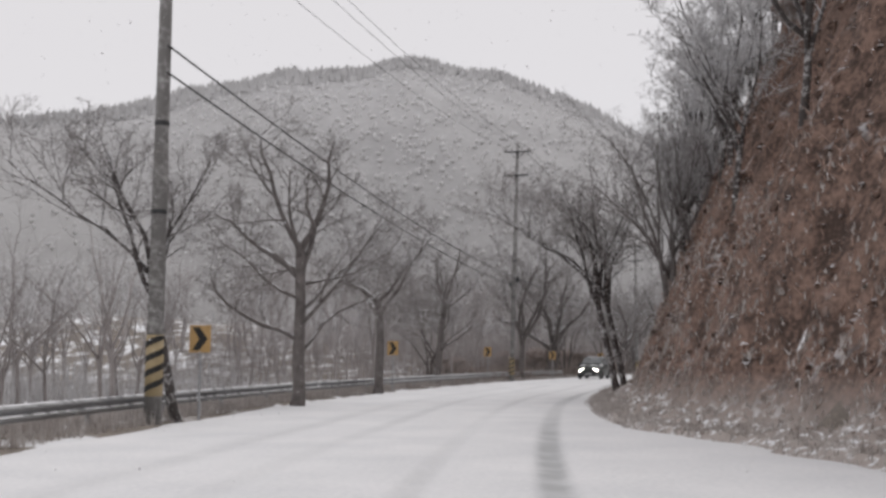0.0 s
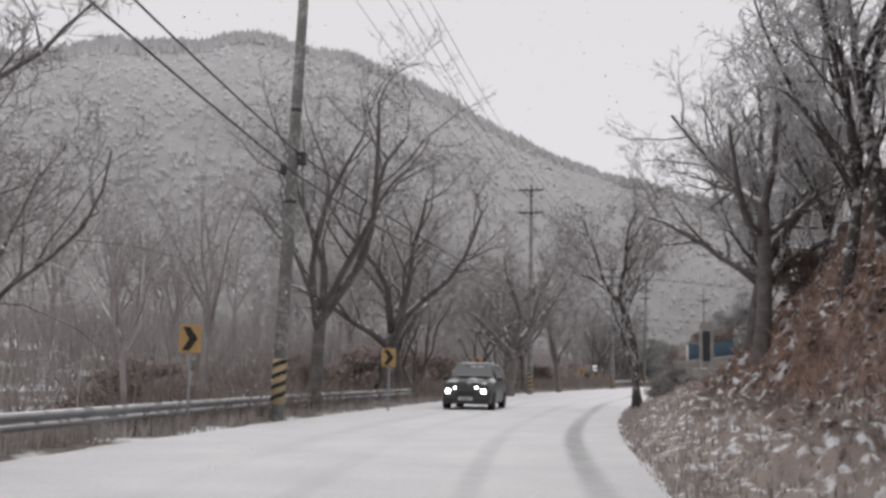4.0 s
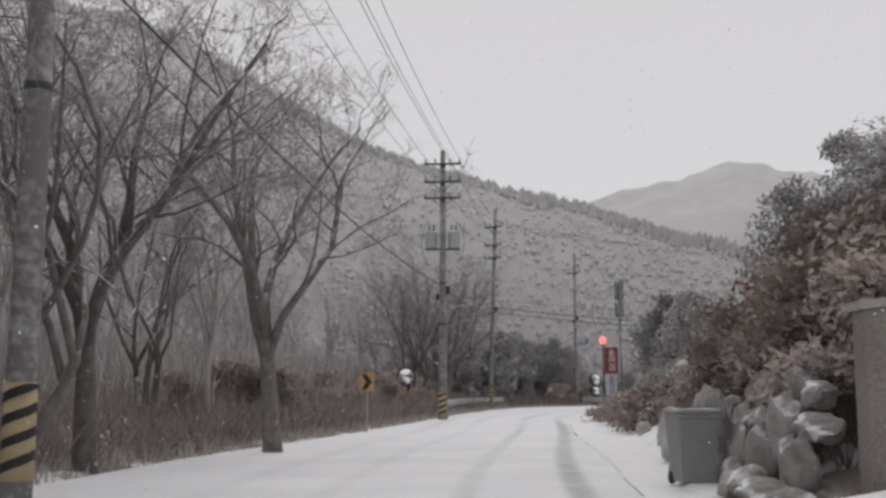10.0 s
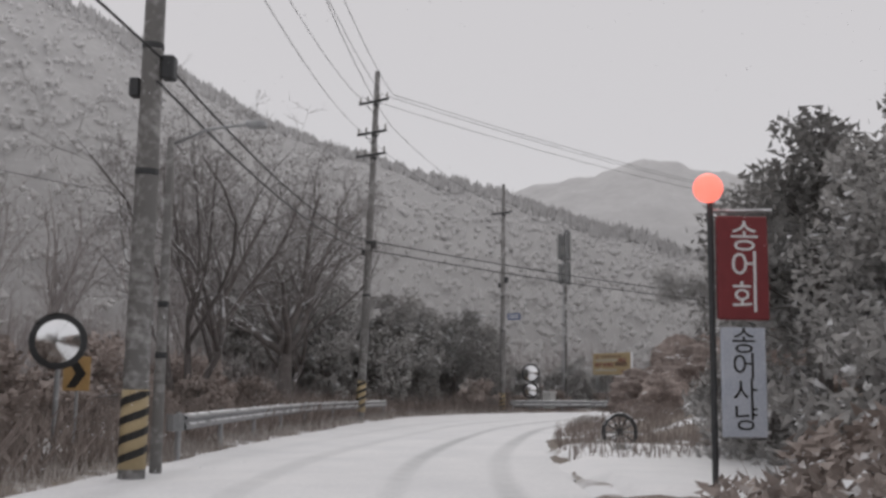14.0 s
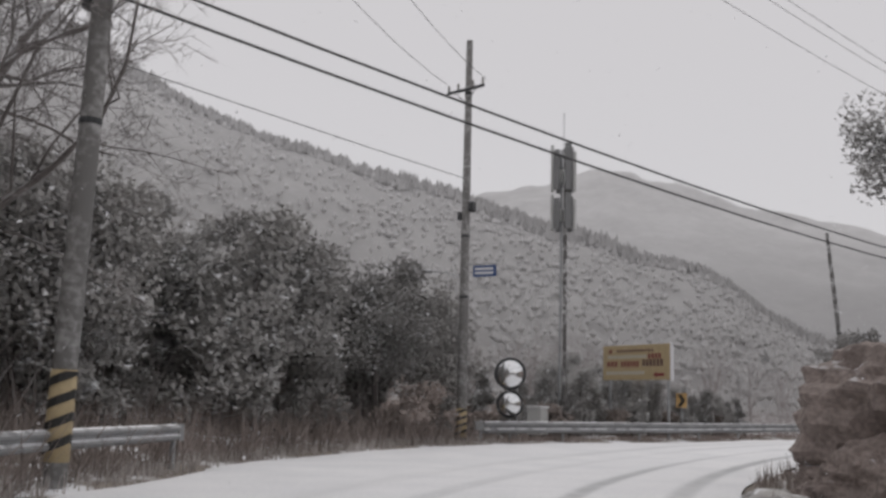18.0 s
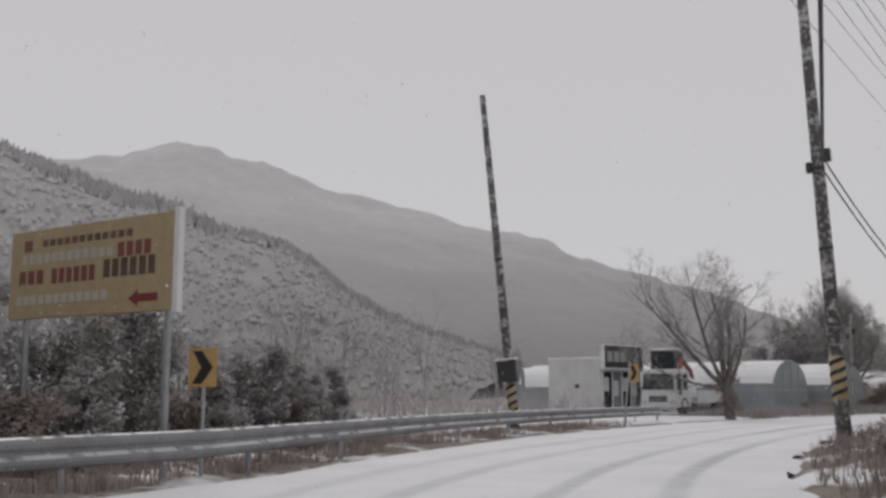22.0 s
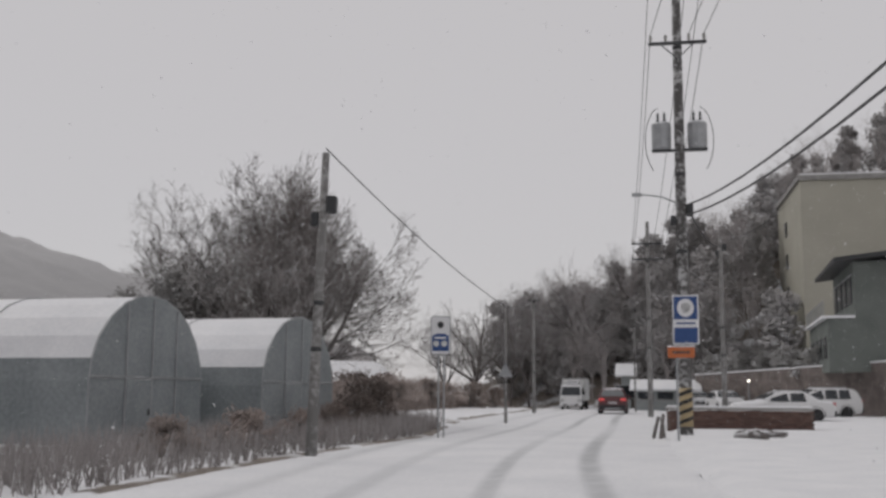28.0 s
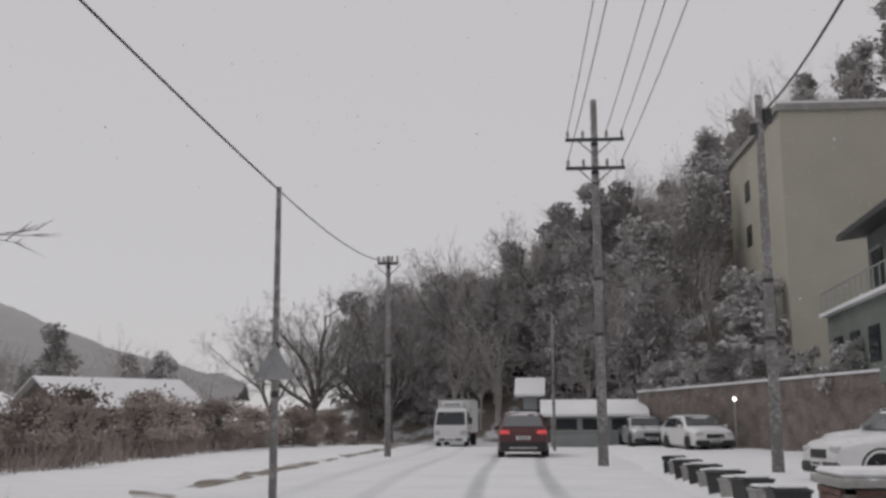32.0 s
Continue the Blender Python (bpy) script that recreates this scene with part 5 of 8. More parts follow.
UP["j"] = utility_pole(283.0, -3.3, 16.2, "concrete utility pole with transformers above the stop sign", r=0.2, arms=(14.4, 12.3), transformers=9.4, telecom=7.0, lamp=(7.5, 1.5, -1), stripes=(0.35, 1.5), dark=True)
UP["k"] = utility_pole(271.6, 4.95, 6.5, "short concrete cable pole by the greenhouse", r=0.13, telecom=5.4, lean=(0.03, 0))
UP["l"] = utility_pole(296.0, 3.85, 5.2, "slim cable pole with a triangular warning sign", r=0.07)
UP["m"] = utility_pole(319.3, 4.9, 7.7, "concrete cable pole near the end of the road", r=0.13, arms=(7.4,), arm_len=0.8)
UP["n"] = utility_pole(311.0, -2.5, 11.2, "tall grey utility pole with two crossarms", r=0.16, arms=(9.9, 9.0))
UP["o"] = utility_pole(305.0, -6.1, 9.3, "grey utility pole by the parked cars", r=0.15, telecom=8.8)
UP["p"] = utility_pole(326.0, -1.6, 6.0, "thin distant lamp post", r=0.07)
# separate lamp post beside the transformer pole
UP["q"] = utility_pole(156.6, 4.75, 5.4, "slim street lamp post beside the transformer pole", r=0.1, lamp=(5.65, 1.55, 1))
tri = Mesh().prism([(-0.34, 0), (0.34, 0), (0, 0.6)], -0.085, -0.06)
part("warning_sign", tri, M_STEEL, UP["l"]).location = (0, 0, 2.05)


def on(key, x, y, z):
    return UP[key].matrix_world @ Vector((x, y, z))


def wire(a, b, sag=0.5, r=0.012, label="thin black overhead power line"):
    n = 12
    p = [a.lerp(b, k / n) - Vector((0, 0, sag * 4 * (k / n) * (1 - k / n))) for k in range(n + 1)]
    o = p[0].copy()
    me = Mesh().tube([q - o for q in p], r, 4)
    return solid("overhead_cable", me, M_WIRE, label, "cable", m=Matrix.Translation(o), group="overhead cables")


def lines(k0, z0, k1, z1, xs=(-0.83, 0.36, 0.83), sag=0.7):
    for x in xs:
        wire(on(k0, x, -0.2, z0 + 0.28), on(k1, x, -0.2, z1 + 0.28), sag)


lines("a", 12.2, "b", 16.3)
lines("b", 16.3, "c", 14.2)
lines("b", 14.6, "c", 12.6, (-0.83, 0.83))
lines("c", 14.2, "d", 12.5)
lines("c", 12.6, "d", 11.6, (-0.83, 0.83))
lines("d", 12.5, "e", 13.9)
lines("d", 11.6, "e", 12.5, (-0.83, 0.83))
lines("e", 13.9, "h", 15.0)
lines("f", 12.7, "e", 12.5, (-0.8, 0.8))
lines("h", 15.0, "j", 14.4)
lines("h", 13.6, "j", 12.3)
lines("j", 14.4, "n", 9.9)
lines("j", 12.3, "n", 9.0, (-0.83, 0.83))
for k0, z0, k1, z1 in (("a", 8.2, "b", 7.3), ("b", 7.3, "c", 7.1), ("c", 7.1, "d", 6.4), ("d", 6.4, "e", 7.7), ("e", 7.7, "h", 8.1), ("h", 8.1, "i", 5.2), ("i", 5.2, "j", 7.1), ("j", 7.1, "o", 8.9), ("a", 7.6, "b", 6.7), ("b", 6.7, "c", 6.5), ("d", 6.0, "e", 7.3), ("e", 7.3, "h", 7.7), ("h", 7.7, "i", 4.9), ("i", 4.9, "j", 6.8)):
    wire(on(k0, 0.15, -0.18, z0), on(k1, 0.15, -0.18, z1), 0.55, 0.028, "thick black telephone cable bundle")
wire(on("k", 0, 0, 6.6), on("l", 0, 0, 5.15), 0.25, 0.02, "thick black cable between short poles")
wire(on("l", 0, 0, 5.15), on("m", 0, 0, 7.5), 0.3, 0.015)
wire(on("o", 0, 0, 9.0), Vector((172, 219, 17)), 0.5, 0.012)
wire(on("f", 0, 0, 9.4), on("c", 0, 0, 11.0) + Vector((-25, 40, 0)), 0.6, 0.014)

# ---- road signs ----


def chevron_sign(s, l, z=1.85, w=0.5, h=0.62, turn=0.0, face=M_SIGNY):
    t = thing("chevron_sign", spot(s, l, turn), "amber chevron bend marker with a black arrow on a thin post", "road sign", "chevron bend markers")
    part("post", Mesh().tube([(0, 0.04, -0.3), (0, 0.04, z + h * 0.4)], 0.032, 8), M_STEEL, t)
    p = part("panel", Mesh().box(-w / 2, -0.015, z - h / 2, w / 2, 0.005, z + h / 2, None, 0.008), face, t, "weathered amber panel")
    ch = [(-0.36, 0.42), (-0.02, 0.42), (0.36, 0.0), (-0.02, -0.42), (-0.36, -0.42), (-0.04, 0.0)]
    m = Mesh()
    v = [(x * w, -0.019, z + q * h) for x, q in ch]
    v += [(x, -0.0152, q) for x, _, q in v]
    m.add(v, [(0, 1, 2, 5), (5, 2, 3, 4)] + [(i, i + 6, (i + 1) % 6 + 6, (i + 1) % 6) for i in range(6)])
    part("arrow", m, M_BLACK, p)
    return t


for s_, l_, z_ in ((23.2, 7.1, 1.9), (45.2, 7.5, 1.98), (67.8, 7.7, 2.0), (81.2, 6.0, 1.9), (103.2, 6.7, 1.95), (139.4, 5.6, 1.7), (158.9, 7.0, 1.5), (214.9, 6.55, 1.75)):
    chevron_sign(s_, l_, z_)
chevron_sign(245.9, 8.05, 2.28, 0.5, 0.8)
# give-way sign on a leaning post behind the end of the rail
t = thing("give_way_sign", spot(242.07, 6.71), "snow-crusted inverted triangle road sign on a leaning post", "road sign")
part("post", Mesh().tube([(-0.46, 0.03, -0.8), (-0.24, 0.03, 1.2), (0.0, 0.03, 3.1)], 0.038, 8), M_STEEL, t)
tri_ = [(-0.3, 3.22), (0.34, 3.22), (0.0, 2.68)]
pl = part("plate", Mesh().prism(tri_, -0.03, 0.0), M_GREY, t, "dull grey plate streaked with snow")
for (xa, za), (xb, zb) in zip(tri_, tri_[1:] + tri_[:1]):
    part("border", Mesh().tube([(xa, -0.035, za), (xb, -0.035, zb)], 0.026, 5), M_DARKST, pl)
for z_, w_ in ((3.12, 0.17), (3.02, 0.13), (2.93, 0.08)):
    part("lettering_bar", Mesh().box(0.015 - w_, -0.036, z_ - 0.028, 0.015 + w_, -0.031, z_ + 0.028), M_DARKST, pl)


def round_mirror(s, l, z, r, label, second=None, turn=0.0):
    t = thing("traffic_mirror", spot(s, l, turn), label, "mirror", "roadside mirrors")
    part("post", Mesh().tube([(0, 0.1, -0.3), (0, 0.1, z + 0.1)], 0.045, 10), M_STEEL, t)
    for zz, rr in [(z, r)] + ([second] if second else []):
        dish = Mesh()
        dish.smooth = True
        q = Matrix.Translation((0, -0.02, zz)) @ Matrix.Rotation(radians(90), 4, "X")
        dish.lathe([(0.0001, 0.16 * rr), (0.3 * rr, 0.145 * rr), (0.6 * rr, 0.1 * rr), (0.85 * rr, 0.045 * rr), (rr, 0.0)], 28, q)
        d = part("mirror_dish", dish, M_MIRROR, t)
        rim = Mesh()
        rim.smooth = True
        rim.lathe([(rr, -0.03), (rr * 1.04, -0.02), (rr * 1.045, 0.02), (rr, 0.025)], 28, q)
        part("rim", rim, M_DARKST, d)
        hood = Mesh()
        for k in range(10):
            a0, a1 = math.pi * (0.2 + 0.06 * k), math.pi * (0.26 + 0.06 * k)
            hood.add([(math.cos(a) * rr * 1.06, yy, zz + math.sin(a) * rr * 1.06) for a in (a0, a1) for yy in (-0.09, 0.02)], [(0, 1, 3, 2)])
        part("hood", hood, M_DARKST, d)
    return t


round_mirror(157.8, 6.9, 2.05, 0.46, "round convex traffic mirror on a post by the brush", turn=14)
round_mirror(206.6, 9.6, 2.54, 0.58, "two stacked convex traffic mirrors behind the rail", (1.4, 0.5), 22)

# ---- stele, lane wall and blue fence ----
t = thing("stone_stele", spot(103.4, -5.65, 0, 0.02), "grey granite stele with rounded top on a stepped plinth", "monument")
part("plinth", Mesh().box(-0.8, -0.5, -0.2, 0.8, 0.5, 0.75, None, 0.04), M_STONE, t)
part("step", Mesh().box(-1.05, -0.7, -0.4, 1.05, 0.7, 0.12, None, 0.04), M_STONE, t)
prof = [(-0.36, 0.75), (0.36, 0.75), (0.36, 2.95)] + [(0.36 * math.cos(a), 2.95 + 0.25 * math.sin(a)) for a in np.linspace(0.25, math.pi - 0.25, 7)] + [(-0.36, 2.95)]
part("pillar", Mesh().prism(prof, -0.2, 0.2), M_STONE, t)
part("inscription_panel", Mesh().box(-0.2, -0.212, 1.1, 0.2, -0.198, 2.7), M_DARKST, t)


def along(p, q, name, h0, h1, z0, z1, thick, material, label, cap=None):
    """A wall from p to q (stations) with its foot and top given at both ends."""
    a, b = Vector((*[float(v) for v in at(*p)], 0)), Vector((*[float(v) for v in at(*q)], 0))
    L = (b - a).length
    m = Matrix.Translation(a) @ Matrix.Rotation(math.atan2(b.y - a.y, b.x - a.x), 4, "Z")
    w = Mesh().add([(0, 0, z0), (L, 0, z1), (L, 0, h1), (0, 0, h0), (0, thick, z0), (L, thick, z1), (L, thick, h1), (0, thick, h0)],
                   [(0, 1, 2, 3), (5, 4, 7, 6), (4, 0, 3, 7), (1, 5, 6, 2), (3, 2, 6, 7), (4, 5, 1, 0)])
    o = solid(name, w, material, label, "wall", "", m)
    if cap:
        c = Mesh().add([(-0.05, -0.06, h0), (L, -0.06, h1), (L, -0.06, h1 + 0.1), (-0.05, -0.06, h0 + 0.1), (-0.05, thick + 0.06, h0), (L, thick + 0.06, h1), (L, thick + 0.06, h1 + 0.1), (-0.05, thick + 0.06, h0 + 0.1)],
                       [(0, 1, 2, 3), (5, 4, 7, 6), (4, 0, 3, 7), (1, 5, 6, 2), (3, 2, 6, 7), (4, 5, 1, 0)])
        part("coping", c, cap, o, "pale coping with a line of snow")
    return o, m, L


along((117.0, -3.8), (118.4, -21), "retaining_wall", 2.25, 4.5, -0.3, 1.2, 0.35, M_WALL, "weathered concrete retaining wall beside a snowy lane", M_CONC)
a_, b_ = Vector((*[float(v) for v in at(117.9, -4.7)], 0)), Vector((*[float(v) for v in at(119.3, -22)], 0))
L_ = (b_ - a_).length
t = thing("blue_fence", Matrix.Translation(a_) @ Matrix.Rotation(math.atan2(b_.y - a_.y, b_.x - a_.x), 4, "Z"), "tall blue corrugated steel fence above the retaining wall", "fence")
for k in range(int(L_ / 1.0)):
    z = 2.45 + 2.2 * k / L_
    pz = Mesh()
    for j in range(5):
        pz.box(k + j * 0.2, 0.0 if j % 2 else 0.035, z - 0.6, k + j * 0.2 + 0.2, 0.06, z + 1.1 - 0.3 * (k / L_))
    part("fence_panel", pz, M_BLUEW, t)
part("end_post", Mesh().box(-0.14, -0.05, 0.4, -0.01, 0.15, 3.5, None, 0.01), M_WHITE, t, "pale end post")
t = thing("small_house", spot(131.5, -13.5, -18, 0.6 - land_z(131.5, -13.5)), "dark low house with a snow-edged roof behind the fence", "house")
part("wall", Mesh().box(-5, -3, 0, 5, 3, 4.0), M_GREY, t)
part("roof", Mesh().prism([(-5.5, 3.95), (5.5, 3.95), (5.5, 4.1), (0, 5.2), (-5.5, 4.1)], -3.4, 3.4), M_ROOFSN, t, "snow-covered low roof")
part("roof_tank", Mesh().box(-4.6, -3.2, 4.3, -2.4, -1.0, 6.1, None, 0.06), M_DARKST, t, "dark square water tank")
part("aerial", Mesh().tube([(-3, -2, 6.0), (-3, -2, 7.4)], 0.02, 5), M_DARKST, t)
part("window", Mesh().box(1, -3.03, 1.6, 2.6, -2.97, 2.8), M_GLASS, t)

# ---- stones, garden and signs ----


def boulder(seed, sx, sy, sz, detail=3, smooth=False):
    """A broken stone: a ball pushed in and out by noise, with a few flat cuts."""
    rnd = random.Random(seed)
    bm = bmesh.new()
    bmesh.ops.create_icosphere(bm, subdivisions=detail, radius=0.5)
    off = Vector((rnd.uniform(0, 50), rnd.uniform(0, 50), rnd.uniform(0, 50)))
    cuts = [(Vector((rnd.gauss(0, 1), rnd.gauss(0, 1), rnd.gauss(0, 0.7))).normalized(), rnd.uniform(0.3, 0.42)) for _ in range(7)]
    for v in bm.verts:
        c = v.co.copy()
        for nrm, d in cuts:
            k = c.dot(nrm)
            if k > d:
                c = c - nrm * (k - d) * 0.9
        k = 1 + 0.32 * noise.noise(v.co * 2.4 + off) + 0.16 * noise.noise(v.co * 6 + off) + 0.08 * noise.noise(v.co * 14 + off)
        v.co = c * k
    bmesh.ops.scale(bm, vec=(sx, sy, sz), verts=bm.verts)
    me = bpy.data.meshes.new("boulder")
    bm.to_mesh(me)
    bm.free()
    if smooth:
        me.polygons.foreach_set("use_smooth", [True] * len(me.polygons))
    return me


STONES = [boulder(k, *d) for k, d in enumerate(((0.9, 0.7, 0.8), (1.1, 0.8, 0.6), (0.6, 0.55, 1.1), (0.7, 0.8, 0.55)))]
for me in STONES:
    me.materials.append(M_STONE)


def crag(seed, sx, sy, sz):
    """A jagged outcrop: a ball broken up by ridged noise and tilted ledges."""
    rnd = random.Random(seed)
    bm = bmesh.new()
    bmesh.ops.create_icosphere(bm, subdivisions=5, radius=0.5)
    off = Vector((rnd.uniform(0, 50), rnd.uniform(0, 50), rnd.uniform(0, 50)))
    tilt = Vector((rnd.uniform(-0.5, 0.5), rnd.uniform(-0.3, 0.3), 1)).normalized()
    for v in bm.verts:
        c = v.co.copy()
        k = 1 + 0.55 * noise.noise(c * 1.9 + off) - 0.3 * abs(noise.noise(c * 3.7 + off)) + 0.14 * noise.noise(c * 8 + off) + 0.05 * noise.noise(c * 19 + off)
        h = c.dot(tilt) * 7 + 1.2 * noise.noise(c * 2.5 - off)
        v.co = c * k * (1 + 0.07 * (abs((h % 1.0) - 0.5) * 2 - 0.5))
    bmesh.ops.scale(bm, vec=(sx, sy, sz), verts=bm.verts)
    me = bpy.data.meshes.new("crag")
    bm.to_mesh(me)
    bm.free()
    me.materials.append(M_CRAG)
    return me


ROCKS = [crag(20 + k, *d) for k, d in enumerate(((5.0, 4.2, 4.6), (3.8, 3.2, 3.2), (2.8, 2.6, 2.1)))]


def stone(me, s, l, size, dz, label, name="garden_stone", group="garden stones"):
    o = new(name, me)
    x, y = at(s, l)
    o.matrix_world = pose(float(x), float(y), land_z(s, l) + dz, 0, 0, s * 83 % 360) @ Matrix.Diagonal((size, size, size, 1))
    return tagged(o, label, "stone", group)


for i in range(40):
    s_ = 127 + i * 0.6 + rng.uniform(-0.4, 0.4)
    stone(rng.choice(STONES), s_, float(edge_right(s_)) - rng.uniform(1.5, 3.2), rng.uniform(0.45, 0.95), 0.05, "pale garden stone half buried in dry shrubs")
for s_, l_, k_ in ((163, -3.3, 0.7), (165.5, -3.0, 0.6), (168, -3.4, 0.8), (116.5, -3.2, 0.5), (110.5, -3.0, 0.6)):
    stone(STONES[1], s_, l_, k_, 0.1, "snow-capped stone on the verge", group="verge stones")
for s_, l_, k_ in ((182.6, -2.1, 1.5), (184.0, -2.0, 1.3), (181.4, -2.6, 1.2)):
    stone(STONES[3], s_, l_, k_, 0.05, "low snow-covered hump at the foot of the rocks", group="verge stones")
for s_, l_, k_, z_, j_ in ((186.6, -4.3, 0.62, 0.75, 0), (188.6, -5.7, 0.8, 1.1, 0), (190.6, -7.6, 0.95, 1.2, 0), (186.8, -6.9, 0.9, 0.7, 0), (185.5, -3.3, 0.62, 0.2, 2), (189.4, -4.1, 0.75, 0.8, 1), (191.2, -3.7, 0.6, 0.7, 1), (192.8, -5.4, 0.85, 0.9, 1), (184.4, -5.4, 0.85, 0.3, 1), (194.4, -4.4, 0.65, 0.2, 2), (191.6, -9.8, 1.1, 1.3, 0), (187.3, -3.2, 0.5, 0.25, 2), (194.6, -8.4, 0.9, 1.0, 0), (188.0, -9.6, 1.0, 1.1, 0), (189.2, -3.0, 0.4, 0.1, 2), (183.2, -4.2, 0.55, 0.1, 2)):
    stone(ROCKS[j_], s_, l_, k_, z_, "dark weathered rock outcrop with snow in its ledges", "rock", "rock outcrop inside the bend")
SLABS = [boulder(40 + k, *d) for k, d in enumerate(((0.55, 0.4, 1.0), (0.8, 0.5, 0.75), (0.5, 0.45, 0.7)))]
for me in SLABS:
    me.materials.append(M_PALE)
for k, (s_, o_, k_) in enumerate(((127.0, 1.0, 1.1), (128.6, 1.6, 1.35), (130.1, 0.9, 0.9), (132.2, 1.4, 1.2), (134.8, 1.0, 0.85), (137.4, 1.3, 0.9), (140.3, 1.1, 0.7), (143.0, 1.6, 0.9), (146.0, 1.2, 0.7), (133.4, 2.6, 1.2), (138.8, 2.6, 1.0), (142.0, 3.2, 0.9))):
    stone(SLABS[k % 3], s_, float(edge_right(s_)) - o_, 0.8 * k_, 0.2, "pale upright garden stone among brown mounds", group="pale garden stones")
# piled rockery at the corner of the garden
rk = random.Random(31)
for row, (zz, n_) in enumerate(((0.12, 11), (0.5, 10), (0.9, 8), (1.3, 6))):
    for k in range(n_):
        s_ = 117.6 + 0.3 * row + 0.68 * k + rk.uniform(-0.15, 0.15)
        l_ = -3.0 - 0.24 * row + 0.02 * k + rk.uniform(-0.1, 0.1)
        stone(rk.choice(STONES), s_, l_, rk.uniform(0.55, 0.95), zz - land_z(s_, l_) * 0.9, "grey rockery boulder with snow in its joints", group="corner rockery")
for s_, l_, k_, z_ in ((120.8, -2.75, 1.0, 0.9), (119.6, -2.8, 0.7, 0.1), (122.6, -2.5, 0.8, 0.1), (124.6, -2.6, 0.9, 0.5)):
    stone(SLABS[0], s_, l_, k_, z_, "pale upright stone set in the rockery", group="pale garden stones")
t = thing("wheeled_bin", spot(120.3, -2.4, 10, 0.06), "grey plastic wheeled bin with a flat snow-topped lid", "bin")
part("body", Mesh().add([(x * k2, y * k2 * 1.1, z) for z, k2 in ((0.06, 0.23), (0.98, 0.29)) for x, y in ((-1, -1), (1, -1), (1, 1), (-1, 1))], [(3, 2, 1, 0), (4, 5, 6, 7), (0, 1, 5, 4), (1, 2, 6, 5), (2, 3, 7, 6), (3, 0, 4, 7)]), M_BIN, t)
part("lid", Mesh().box(-0.32, -0.35, 0.98, 0.32, 0.33, 1.06, None, 0.025), M_BIN, t, "flat lid dusted with snow")
part("rim", Mesh().box(-0.305, -0.335, 0.92, 0.305, 0.32, 0.975, None, 0.015), M_BIN, t)
part("handle", Mesh().tube([(-0.24, 0.34, 0.95), (-0.24, 0.42, 0.97), (0.24, 0.42, 0.97), (0.24, 0.34, 0.95)], 0.016, 6), M_DARKST, t)
for sx in (-1, 1):
    part("wheel", Mesh().lathe([(0.03, -0.03), (0.09, -0.03), (0.1, 0.0), (0.09, 0.03), (0.03, 0.03)], 14, Matrix.Translation((sx * 0.22, 0.26, 0.1)) @ Matrix.Rotation(radians(90), 4, "Y")), M_TYRE, t)


def text(body, size, material, parent, m, name="lettering"):
    """Raised letters lying in the x, z plane of the parent, read from -y."""
    cu = bpy.data.curves.new("lettering", "FONT")
    cu.body, cu.size, cu.align_x, cu.align_y, cu.extrude = body, size, "CENTER", "CENTER", 0.002
    tmp = bpy.data.objects.new("lettering_source", cu)
    scene.collection.objects.link(tmp)
    bpy.context.view_layer.update()
    me = bpy.data.meshes.new_from_object(tmp.evaluated_get(bpy.context.evaluated_depsgraph_get()))
    bpy.data.objects.remove(tmp)
    me.materials.clear()
    me.materials.append(material)
    o = part(name, me, material, parent)
    o.matrix_local = m @ Matrix.Rotation(radians(90), 4, "X")
    return o


t = thing("restaurant_sign", spot(151.3, -3.0, 4), "red and white vertical restaurant sign with a lit lantern", "sign")
part("post", Mesh().tube([(-0.32, 0.05, -0.4), (-0.32, 0.05, 3.5)], 0.035, 8), M_DARKST, t)
part("arm", Mesh().tube([(-0.34, 0.05, 3.28), (0.36, 0.05, 3.3)], 0.025, 6), M_STEEL, t)
red = part("red_banner", Mesh().box(-0.27, -0.04, 2.1, 0.28, 0.06, 3.22, None, 0.015), M_RED, t, "dark red banner with white letters")
for k, ch in enumerate("송어회"):
    text(ch, 0.36, M_WHITE, red, Matrix.Translation((0.02, -0.044, 2.98 - 0.33 * k)))
white = part("white_banner", Mesh().box(-0.25, -0.03, 0.86, 0.23, 0.03, 2.02, None, 0.012), M_TARP, t, "pale banner with black brush letters")
for k, ch in enumerate("송어사냥"):
    text(ch, 0.3, M_BLACK, white, Matrix.Translation((-0.01, -0.034, 1.86 - 0.27 * k)))
ball = Mesh()
ball.smooth = True
ball.lathe([(0.16 * math.sin(a), -0.16 * math.cos(a)) for a in np.linspace(0.12, math.pi - 0.12, 12)], 20, Matrix.Translation((-0.36, -0.02, 3.52)))
part("lantern", ball, M_LANTERN, t, "round lit orange-red lantern")
# low posts and a dark tyre-like planter at the side entrance
t = thing("wheel_ornament", spot(165.6, -3.4, 20), "dark spoked wheel leaning by the entrance", "ornament")
wh = Mesh()
wh.tube([(0.42 * math.cos(a), 0, 0.42 + 0.42 * math.sin(a)) for a in np.linspace(0, 2 * math.pi, 19)], 0.05, 6, False)
part("rim", wh, M_DARKST, t)
for k in range(6):
    a = k * math.pi / 6
    part("spoke", Mesh().tube([(0.4 * math.cos(a), 0, 0.42 + 0.4 * math.sin(a)), (-0.4 * math.cos(a), 0, 0.42 - 0.4 * math.sin(a))], 0.018, 5), M_DARKST, t)
